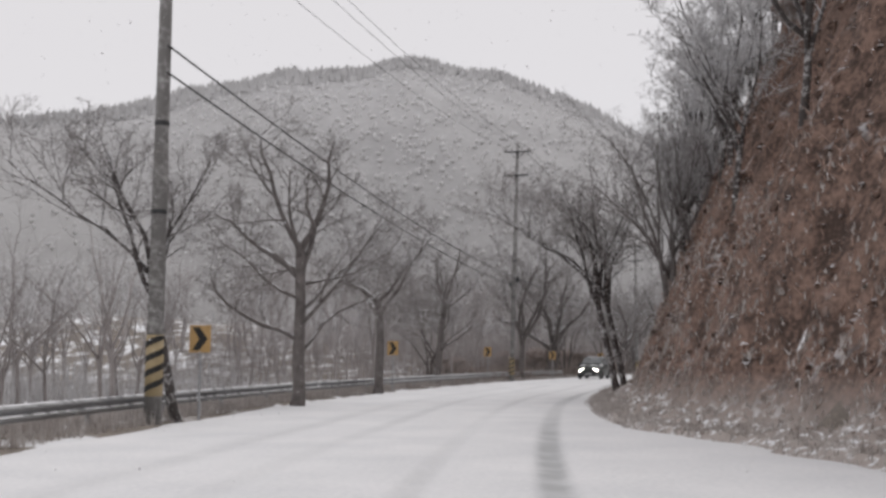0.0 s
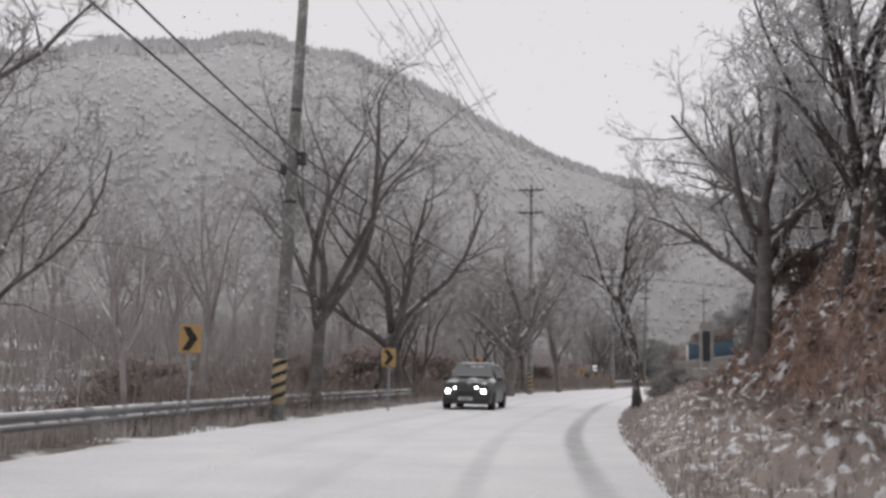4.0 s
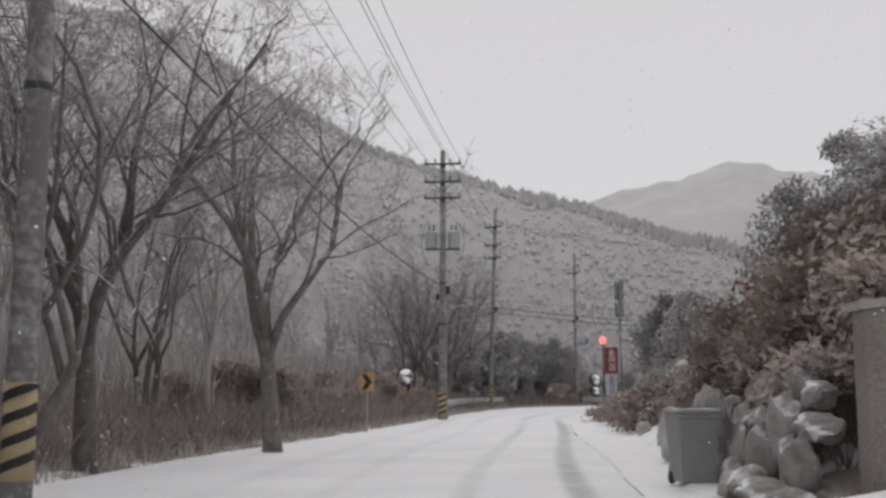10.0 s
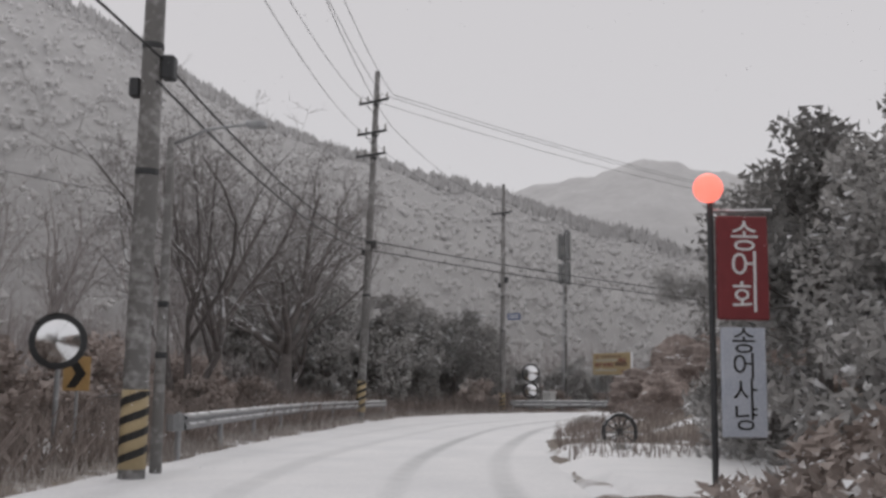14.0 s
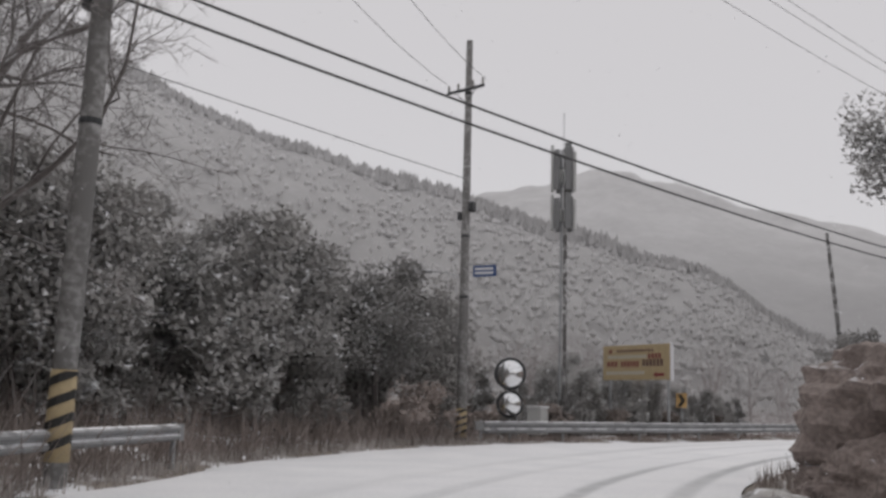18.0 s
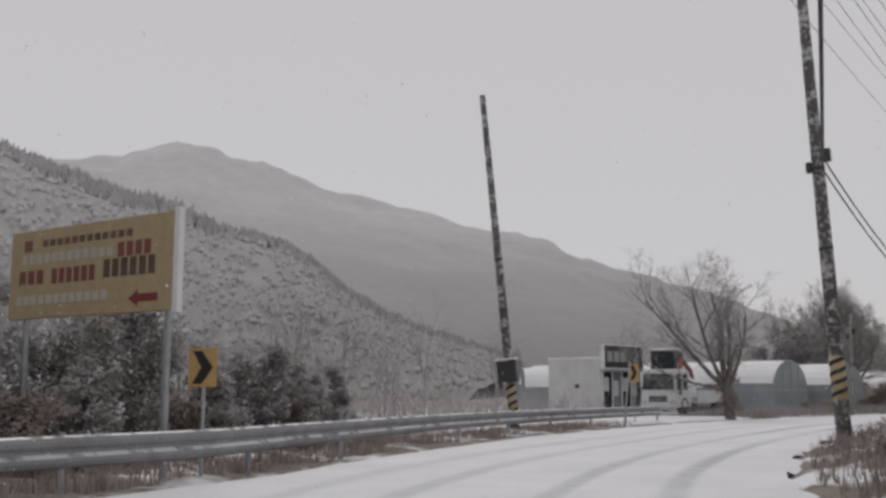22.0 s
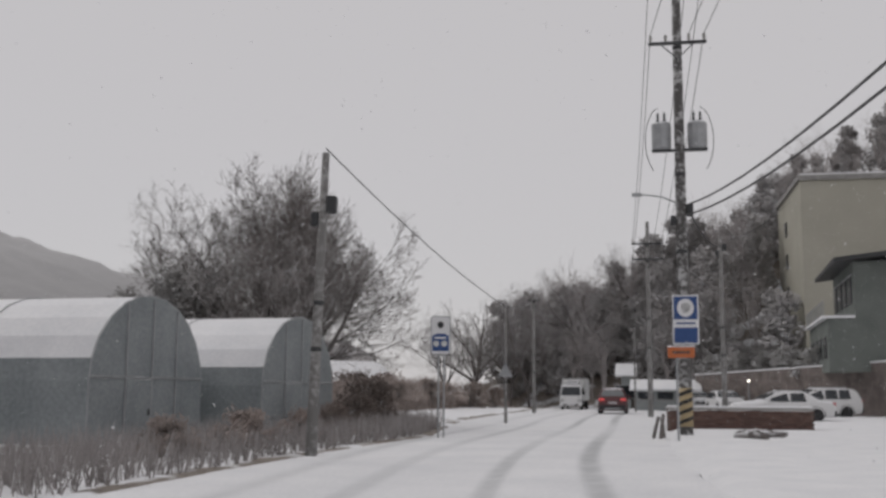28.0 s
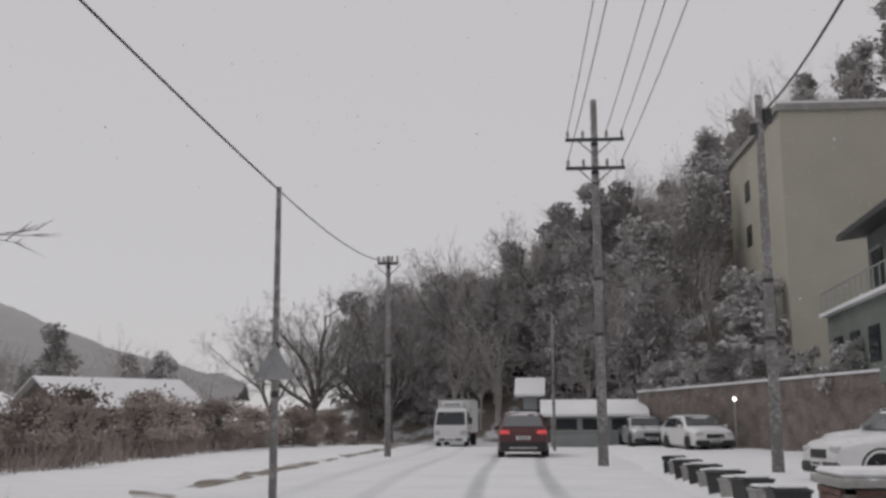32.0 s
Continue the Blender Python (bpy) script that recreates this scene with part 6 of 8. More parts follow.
# pale film screen along the garden bank
ga, gb = Vector((*[float(v) for v in at(149.2, -5.3)], 0)), Vector((*[float(v) for v in at(142.0, -13.5)], 0))
gl_ = (gb - ga).length
t = thing("garden_shelter", Matrix.Translation(ga) @ Matrix.Rotation(math.atan2(gb.y - ga.y, gb.x - ga.x), 4, "Z"), "long pale film-covered lean-to on the garden bank", "shelter")
n_ = 10
fv = [(gl_ * k / n_, y, z + 0.45 + 0.34 * k) for k in range(n_ + 1) for y, z in ((0.0, 0.0), (0.0, 1.5), (0.25, 1.95), (1.2, 2.3), (2.6, 2.4), (2.6, 0.0))]
part("cover", Mesh().add(fv, [(6 * k + q, 6 * k + 6 + q, 6 * k + 6 + (q + 1) % 6, 6 * k + (q + 1) % 6) for k in range(n_) for q in range(6)] + [tuple(range(6)), tuple(range(6 * n_, 6 * n_ + 6))]), M_BEIGE, t)
for k in range(n_ + 1):
    part("rib", Mesh().tube([(x, y - 0.02, z + 0.02) for x, y, z in fv[6 * k:6 * k + 5]], 0.03, 5), M_WHITE, t)

# ---- mast, cabinets and billboard on the outside of the bend ----
t = thing("antenna_mast", spot(212.0, 10.6), "grey steel antenna mast with two rings of panel antennas", "antenna mast")
for dx in (-0.13, 0.13):
    part("mast_leg", Mesh().tube([(dx, 0, -0.4), (dx * 0.7, 0, 12.9)], 0.06 if dx < 0 else 0.085, 8), M_STEEL if dx < 0 else M_POLEDARK, t)
for k in range(30):
    part("rung", Mesh().tube([(-0.13, 0, 0.6 + 0.4 * k), (0.13, 0, 0.6 + 0.4 * k)], 0.015, 4), M_STEEL, t)
for z0, h_ in ((11.0, 2.1), (9.25, 1.6)):
    for k in range(6):
        a = k * math.pi / 3 + 0.4
        q = Matrix.Translation((0.5 * math.cos(a), 0.5 * math.sin(a), 0)) @ Matrix.Rotation(a, 4, "Z")
        an = part("antenna_panel", Mesh().box(-0.06, -0.14, z0, 0.06, 0.14, z0 + h_ * (1 if k % 2 else 0.86), q, 0.02), M_ANTENNA if k % 3 else M_OFFW, t)
        part("remote_unit", Mesh().box(-0.09, -0.1, z0 + 0.35, 0.0, 0.1, z0 + 0.95, Matrix.Translation((0.3 * math.cos(a), 0.3 * math.sin(a), 0)) @ Matrix.Rotation(a, 4, "Z"), 0.015), M_OFFW, an)
        part("bracket", Mesh().tube([(0, 0, z0 + h_ * 0.5), (0.46 * math.cos(a), 0.46 * math.sin(a), z0 + h_ * 0.5)], 0.02, 5), M_DARKST, an)
    part("ring", Mesh().tube([(0.42 * math.cos(a), 0.42 * math.sin(a), z0 + 0.3) for a in np.linspace(0, 6.283, 13)], 0.02, 5, False), M_DARKST, t)
part("lightning_rod", Mesh().tube([(0, 0, 12.8), (0, 0, 14.6)], 0.018, 5), M_STEEL, t)
for s_, l_ in ((210.4, 10.7), (213.6, 10.3)):
    t = thing("equipment_cabinet", spot(s_, l_, -12), "pale grey outdoor equipment cabinet with snow on top", "cabinet", "equipment cabinets")
    part("body", Mesh().box(-0.38, -0.25, 0.3, 0.38, 0.25, 1.4, None, 0.02), M_OFFW, t)
    part("door", Mesh().box(-0.33, -0.27, 0.36, 0.33, -0.25, 1.34, None, 0.008), M_OFFW, t)
    part("lid", Mesh().box(-0.42, -0.3, 1.4, 0.42, 0.3, 1.47, None, 0.015), M_ROOFSN, t, "layer of snow")
    part("stand", Mesh().box(-0.3, -0.2, -0.4, 0.3, 0.2, 0.3), M_DARKST, t)
t = thing("camera_post", spot(209.2, 10.9, -10), "short post with a white round camera housing", "camera post")
part("post", Mesh().tube([(0, 0, -0.4), (0, 0, 2.3)], 0.05, 8), M_STEEL, t)
part("housing", Mesh().lathe([(0.06, -0.14), (0.13, -0.09), (0.14, 0.04), (0.08, 0.13)], 12, Matrix.Translation((0, -0.1, 2.5)) @ Matrix.Rotation(radians(70), 4, "X")), M_WHITE, t)
part("box", Mesh().box(-0.14, -0.12, 1.2, 0.14, 0.12, 1.9, None, 0.02), M_OFFW, t)
b0, b1 = Vector((45.84, 210.92, 0)), Vector((46.95, 206.71, 0))
t = thing("billboard", Matrix.Translation(b0) @ Matrix.Rotation(math.atan2(b1.y - b0.y, b1.x - b0.x), 4, "Z"), "faded yellow notice board with red lettering bars on posts", "billboard")
W_ = (b1 - b0).length
bp = part("panel", Mesh().box(0, -0.04, 2.62, W_, 0.04, 4.18, None, 0.01), M_YELLOW, t, "faded amber-yellow panel")
for k, (x0, x1, z0, z1, mm) in enumerate(((0.35, 0.55, 3.72, 3.88, "r"), (0.8, 2.9, 3.78, 3.86, "d"), (0.3, 2.5, 3.5, 3.62, "g"), (2.55, 3.3, 3.46, 3.66, "r"), (0.25, 0.9, 3.14, 3.34, "r"), (1.05, 2.1, 3.12, 3.34, "r"), (2.25, 3.4, 3.14, 3.4, "d"), (0.2, 2.4, 2.78, 2.9, "g"))):
    n_ = max(3, int((x1 - x0) / 0.17))
    br = Mesh()
    for j in range(n_):
        xa = (x0 + (x1 - x0) * j / n_) * 1.17
        br.box(xa, -0.046, z0 + 0.08, xa + (x1 - x0) / n_ * 0.84, -0.039, z1 + 0.12)
    part("lettering_bar", br, {"r": M_CRANE, "d": M_BRICK, "g": M_BEIGE}[mm], bp)
part("arrow", Mesh().prism([(3.3, 2.84), (3.52, 2.98), (3.52, 2.91), (4.0, 2.91), (4.0, 2.78), (3.52, 2.78), (3.52, 2.71)], -0.047, -0.039), M_RED, bp, "red arrow")
part("edge_frame", Mesh().box(W_, -0.06, 2.58, W_ + 0.12, 0.06, 4.22, None, 0.01), M_WHITE, t)
for x in (0.35, W_ - 0.25):
    part("post", Mesh().tube([(x, 0.1, -1.2), (x, 0.1, 4.1)], 0.06, 8), M_STEEL, t)
# plate on the tall pole
pl = part("direction_plate", Mesh().box(0.35, -0.04, 5.82, 1.25, 0.0, 6.22, None, 0.01), M_BLUE, UP["f"], "small dark blue direction plate")
for z in (6.1, 5.95):
    part("lettering_bar", Mesh().box(0.43, -0.045, z - 0.04, 1.15, -0.039, z + 0.04), M_WHITE, pl)
part("plate_arm", Mesh().tube([(0, 0, 6.28), (1.28, -0.02, 6.28)], 0.02, 6), M_STEEL, UP["f"])
# box and board on the leaning dark pole
part("box", Mesh().box(-0.34, -0.32, 1.75, 0.36, -0.14, 2.5, None, 0.03), M_DARKST, UP["g"], "dark board strapped to the pole")
part("shelf", Mesh().box(-0.4, -0.36, 2.5, 0.42, -0.1, 2.56, None, 0.01), M_ROOFSN, UP["g"], "ledge of snow")

# ---- yard: kiosk, lorry, greenhouses ----


def facing(x, y, z, dx, dy):
    """A pose whose -y axis looks along (dx, dy)."""
    return pose(x, y, z, 0, 0, math.degrees(math.atan2(dy, dx)) + 90)


t = thing("kiosk", facing(93.4, 239.5, 0, 0.13, -0.99), "white panel kiosk with a glazed front and dark sign board", "kiosk")
part("shell", Mesh().box(-2.4, -2.1, 0.1, 2.4, 2.1, 3.6, None, 0.03), M_OFFW, t)
part("plinth", Mesh().box(-2.5, -2.2, -0.2, 2.5, 2.2, 0.1), M_CONC, t)
part("roof_snow", Mesh().box(-2.45, -2.15, 3.6, 2.45, 2.15, 3.7, None, 0.04), M_ROOFSN, t, "even layer of snow")
sb = part("sign_board", Mesh().box(-2.3, -2.32, 3.0, 2.3, -2.12, 4.5, None, 0.02), M_PLASTIC, t, "dark sign board crusted with snow in a pale frame")
for x0, z0, x1, z1 in ((-2.36, 2.94, 2.36, 3.02), (-2.36, 4.46, 2.36, 4.54), (-2.36, 3.0, -2.28, 4.5), (2.28, 3.0, 2.36, 4.5)):
    part("frame_strip", Mesh().box(x0, -2.35, z0, x1, -2.1, z1), M_WHITE, sb)
for k in range(5):
    part("lettering_bar", Mesh().box(-1.95 + 0.78 * k, -2.335, 3.4, -1.35 + 0.78 * k, -2.318, 4.1), M_GREY, sb)
for k in range(4):
    gl = part("window", Mesh().box(-2.2 + 1.12 * k, -2.13, 0.35, -1.2 + 1.12 * k, -2.09, 2.75), M_GLASSL if k % 2 else M_GLASS, t)
    part("poster", Mesh().box(-2.1 + 1.12 * k, -2.145, 1.5 - 0.3 * (k % 2), -1.55 + 1.12 * k, -2.135, 2.4 - 0.2 * (k % 2)), M_OFFW, gl)
    part("window_frame", Mesh().box(-2.26 + 1.12 * k, -2.16, 0.3, -2.18 + 1.12 * k, -2.08, 2.8), M_WHITE, gl)
part("roof_box", Mesh().box(0.9, -1.6, 3.68, 2.2, 0.2, 4.6, None, 0.03), M_OFFW, t, "pale box on the roof")
part("canopy", Mesh().box(-2.45, -2.75, 2.82, 2.45, -2.1, 2.92, None, 0.02), M_GREY, t, "thin canopy over the front")
part("vent", Mesh().box(-2.45, -0.4, 1.7, -2.4, -0.1, 1.95), M_DARKST, t)


def wheel(parent, x, y, r, w, side):
    """Tyre with rim; axle along x."""
    q = Matrix.Translation((x, y, r)) @ Matrix.Rotation(radians(90), 4, "Y")
    ty = Mesh()
    ty.smooth = True
    ty.lathe([(r * 0.62, -w / 2), (r * 0.93, -w / 2), (r, -w * 0.32), (r, w * 0.32), (r * 0.93, w / 2), (r * 0.62, w / 2)], 22, q)
    wh = part("wheel", ty, M_TYRE, parent)
    rm = Mesh()
    rm.lathe([(r * 0.18, side * w * 0.3 - 0.012), (r * 0.6, side * w * 0.36 - 0.012), (r * 0.6, side * w * 0.36 + 0.012), (r * 0.18, side * w * 0.3 + 0.012)], 16, q)
    for k in range(5):
        a = k * 1.2566
        rm.tube([q @ Vector((r * 0.15 * math.cos(a), r * 0.15 * math.sin(a), side * w * 0.38)), q @ Vector((r * 0.6 * math.cos(a), r * 0.6 * math.sin(a), side * w * 0.4))], 0.03, 5)
    part("rim", rm, M_RIM, wh)
    return wh


def glide(a, b, c, d, u):
    """A point between b and c on a smooth line through a, b, c, d."""
    return b + 0.5 * u * (0.7 * (c - a)) * (1 - u) ** 2 - 0.5 * (1 - u) * (0.7 * (d - b)) * u ** 2 + (c - b) * u * u * (3 - 2 * u)


def loft(stations, steps=4):
    """A car body: rings (y, half width low, half width belt, half width roof, z low, z belt, z roof), smoothed along its length."""
    me = Mesh()
    me.smooth = True
    q = np.array(stations)
    rows = [q[0]]
    for i in range(len(q) - 1):
        a, d = q[max(i - 1, 0)], q[min(i + 2, len(q) - 1)]
        rows += [glide(a, q[i], q[i + 1], d, (k + 1) / steps) for k in range(steps)]
    for y, a, b, c, z0, z1, z2 in rows:
        half = [(-a * 0.88, z0), (-a * 0.97, z0 + 0.05), (-a, z0 + 0.14), (-b * 1.005, (z0 + z1) / 2 + 0.05), (-b, z1 - 0.06), (-b * 0.985, z1)]
        half += [(-b * 0.985 + (b * 0.985 - c) * u, z1 + (z2 - 0.05 - z1) * u) for u in (0.35, 0.7, 1.0)] + [(-c * 0.95, z2 - 0.015), (-c * 0.8, z2), (-c * 0.4, z2 + 0.012)]
        me.v += [(x, y, z) for x, z in half] + [(-x, y, z) for x, z in reversed(half)]
    k = 24
    for i in range(len(rows) - 1):
        for j in range(k):
            me.f.append((i * k + j, i * k + (j + 1) % k, (i + 1) * k + (j + 1) % k, (i + 1) * k + j))
    me.f.append(tuple(range(k - 1, -1, -1)))
    o = (len(rows) - 1) * k
    me.f.append(tuple(o + j for j in range(k)))
    return me


def quad_panel(pts, thick, n):
    """A thin raised panel on four points; n: the direction that it is raised in."""
    n = Vector(n).normalized() * thick
    v = [Vector(p) for p in pts] + [Vector(p) + n for p in pts]
    return Mesh().add(v, [(0, 1, 2, 3), (7, 6, 5, 4), (0, 4, 5, 1), (1, 5, 6, 2), (2, 6, 7, 3), (3, 7, 4, 0)])


def car(m, label, paint, L=4.5, W=1.84, Hh=1.66, belt=1.02, hood=0.98, kind="suv", lit="", name="car", group="", sedan_tail=False, dirty=False):
    """A car whose front is at -y; parts: body, windows, lamps, bumpers, wheels."""
    t = thing(name, m, label, "car", group)
    f, r, w = -L / 2, L / 2, W / 2
    g = 0.24
    st = [(f, w * 0.82, w * 0.84, w * 0.72, g + 0.14, 0.62, 0.7), (f + 0.12, w * 0.93, w * 0.93, w * 0.82, g + 0.02, 0.74, hood - 0.1), (f + 0.5, w, w * 0.99, w * 0.86, g, 0.85, hood - 0.02),
          (f + L * 0.25, w, w, w * 0.88, g, belt - 0.06, hood + 0.05), (f + L * 0.29, w, w, w * 0.86, g, belt, hood + 0.1), (f + L * 0.42, w, w, w * 0.74, g, belt, Hh - 0.03), (f + L * 0.6, w, w, w * 0.75, g, belt + 0.01, Hh)]
    if sedan_tail:
        st += [(f + L * 0.72, w, w, w * 0.73, g, belt + 0.02, Hh - 0.05), (f + L * 0.87, w, w, w * 0.85, g, belt, belt + 0.08), (r - 0.1, w * 0.95, w * 0.95, w * 0.84, g + 0.04, 0.9, belt + 0.04), (r, w * 0.86, w * 0.88, w * 0.78, g + 0.16, 0.8, belt - 0.08)]
    else:
        st += [(f + L * 0.85, w, w, w * 0.73, g, belt + 0.03, Hh - 0.03), (r - 0.3, w * 0.98, w * 0.98, w * 0.7, g, belt + 0.04, Hh - 0.1), (r - 0.06, w * 0.94, w * 0.95, w * 0.84, g + 0.06, belt - 0.02, belt + 0.1), (r, w * 0.88, w * 0.9, w * 0.8, g + 0.16, belt - 0.2, belt - 0.04)]
    body = part("body", loft(st), paint, t)
    wf = (f + L * 0.29, hood + 0.12, w * 0.83)
    wr = (f + L * 0.42, Hh - 0.06, w * 0.7)
    part("windscreen", quad_panel([(-wf[2], wf[0], wf[1]), (wf[2], wf[0], wf[1]), (wr[2], wr[0], wr[1]), (-wr[2], wr[0], wr[1])], 0.045, (0, -0.7, 0.7)), M_GLASSL if lit else M_GLASS, t)
    y2 = f + L * (0.72 if sedan_tail else 0.86)
    if sedan_tail:
        q0, q1 = (y2 + 0.03, Hh - 0.1, w * 0.68), (f + L * 0.86, belt + 0.12, w * 0.8)
    else:
        q0, q1 = (r - 0.27, Hh - 0.16, w * 0.66), (r - 0.07, belt + 0.12, w * 0.78)
    part("rear_window", quad_panel([(-q0[2], q0[0], q0[1]), (q0[2], q0[0], q0[1]), (q1[2], q1[0], q1[1]), (-q1[2], q1[0], q1[1])], 0.045, (0, 0.7, 0.5)), M_GLASSL, t)
    for sx in (-1, 1):
        for ya, yb in ((f + L * 0.345, f + L * 0.53), (f + L * 0.55, f + L * 0.7), (f + L * 0.715, y2 - 0.04)):
            if yb - ya < 0.12:
                continue
            k0 = np.clip((ya - f - L * 0.29) / (L * 0.13), 0.3, 1)
            zt = belt + (Hh - 0.1 - belt) * k0
            xt = w * (1 - 0.24 * k0)
            pts = [(sx * w * 0.995, ya - 0.06 * (k0 < 1), belt + 0.04), (sx * w * 0.995, yb, belt + 0.04), (sx * w * 0.77, yb - 0.03, Hh - 0.1), (sx * xt, ya + 0.05, zt)]
            part("side_window", quad_panel(pts, 0.022, (sx, 0, 0.35)), M_GLASS, t)
        for yw in (f + L * 0.19, f + L * 0.8):
            wheel(t, sx * (w - 0.1), yw, 0.35, 0.23, sx)
            arch = Mesh()
            arch.tube([(sx * (w - 0.02), yw + 0.4 * math.cos(a), 0.36 + 0.4 * math.sin(a)) for a in np.linspace(-0.15, math.pi + 0.15, 12)], 0.035, 5)
            part("wheel_arch", arch, M_PLASTIC, t)
        mir = part("wing_mirror", Mesh().box(sx * w, f + L * 0.32, belt, sx * (w + 0.2), f + L * 0.32 + 0.1, belt + 0.15, None, 0.03) if sx > 0 else Mesh().box(sx * (w + 0.2), f + L * 0.32, belt, sx * w, f + L * 0.32 + 0.1, belt + 0.15, None, 0.03), paint, t)
        x0, x1 = sorted((sx * w * 0.5, sx * w * 0.88))
        part("head_lamp", Mesh().box(x0, f + 0.005, 0.66, x1, f + 0.2, 0.8, None, 0.03), M_LENS, t)
        if "head" in lit:
            hl = Mesh()
            hl.lathe([(0.085, -0.01), (0.08, 0.02), (0.04, 0.03)], 14, Matrix.Translation((sx * w * 0.7, f - 0.02, 0.72)) @ Matrix.Rotation(radians(90), 4, "X"))
            part("lit_head_lamp", hl, M_HEADON, t)
            fl = Mesh().lathe([(0.05, -0.01), (0.045, 0.02), (0.02, 0.03)], 12, Matrix.Translation((sx * w * 0.42, f - 0.02, 0.86)) @ Matrix.Rotation(radians(90), 4, "X"))
            part("lit_fog_lamp", fl, M_HEADON, t)
        xa, xb = sorted((sx * w * 0.52, sx * w * 0.93))
        part("tail_lamp", Mesh().box(xa, r - 0.16, belt - 0.16, xb, r + 0.012, belt + 0.0, None, 0.03), M_TAILON if "tail" in lit else M_TAIL, t)
        part("roof_rail", Mesh().tube([(sx * w * 0.62, f + L * 0.44, Hh + 0.0), (sx * w * 0.62, f + L * 0.47, Hh + 0.05), (sx * w * 0.62, f + L * 0.82, Hh + 0.05), (sx * w * 0.62, f + L * 0.85, Hh - 0.01)], 0.016, 5), M_PLASTIC, t)
    part("front_bumper", Mesh().box(-w * 0.9, f - 0.04, g + 0.02, w * 0.9, f + 0.14, 0.5, None, 0.05), M_PLASTIC, t)
    part("rear_bumper", Mesh().box(-w * 0.93, r - 0.16, g + 0.06, w * 0.93, r + 0.05, 0.6, None, 0.05), M_PLASTIC, t)
    part("sill_strip", Mesh().box(-w * 0.55, r + 0.05, 0.34, w * 0.55, r + 0.06, 0.42), M_STEEL, t)
    part("grille", Mesh().box(-w * 0.42, f - 0.012, 0.55, w * 0.42, f + 0.1, 0.74, None, 0.02), M_PLASTIC, t)
    np_ = part("number_plate", Mesh().box(-0.26, r + 0.012, belt - 0.34, 0.26, r + 0.03, belt - 0.22, None, 0.006), M_WHITE, t)
    part("plate_bar", Mesh().box(-0.2, r + 0.031, belt - 0.3, 0.2, r + 0.034, belt - 0.26), M_PLASTIC, np_)
    nf = part("number_plate", Mesh().box(-0.26, f - 0.06, 0.4, 0.26, f - 0.042, 0.51, None, 0.006), M_WHITE, t)
    part("plate_bar", Mesh().box(-0.2, f - 0.064, 0.43, 0.2, f - 0.06, 0.48), M_PLASTIC, nf)
    part("roof_snow", Mesh().box(-w * 0.58, f + L * 0.45, Hh - 0.015, w * 0.58, f + L * 0.84 if not sedan_tail else f + L * 0.7, Hh + 0.035, None, 0.03), M_ROOFSN, t, "thin layer of snow on the roof")
    return t


# the car in front, driving away (front along the road)
car(spot(320.3, -0.2, 180, 0.02), "maroon sport utility car seen from behind with lit tail lamps", M_CARRED, lit="tail")
# oncoming dark car with lamps lit
car(spot(86.4, 3.75, 0, 0.02), "dark snow-dusted off-road car with lit head lamps on the road", M_CARDARK, L=4.6, W=1.9, Hh=1.78, belt=1.12, hood=1.12, lit="head")
# parked cars
car(spot(312.2, -11.6, -80), "white sport utility car parked side-on in the snow", M_CARWHITE, L=4.6)
car(spot(326.5, -7.8, 10), "white car parked facing the road with snow on its bonnet", M_CARWHITE, L=4.6, Hh=1.5, belt=0.98)
car(spot(331.5, -6.1, 5), "small pale car parked by the shed", M_CARSILV, L=3.9, Hh=1.45, sedan_tail=True, belt=0.92)
car(spot(302.0, -8.4, -82), "white saloon car parked side-on behind the brick planter", M_CARWHITE, L=4.6, Hh=1.46, sedan_tail=True, belt=0.95)
car(spot(296.5, -15.5, 60), "dark car parked by the retaining wall", M_CARDARK, L=4.4, Hh=1.5, belt=0.95)


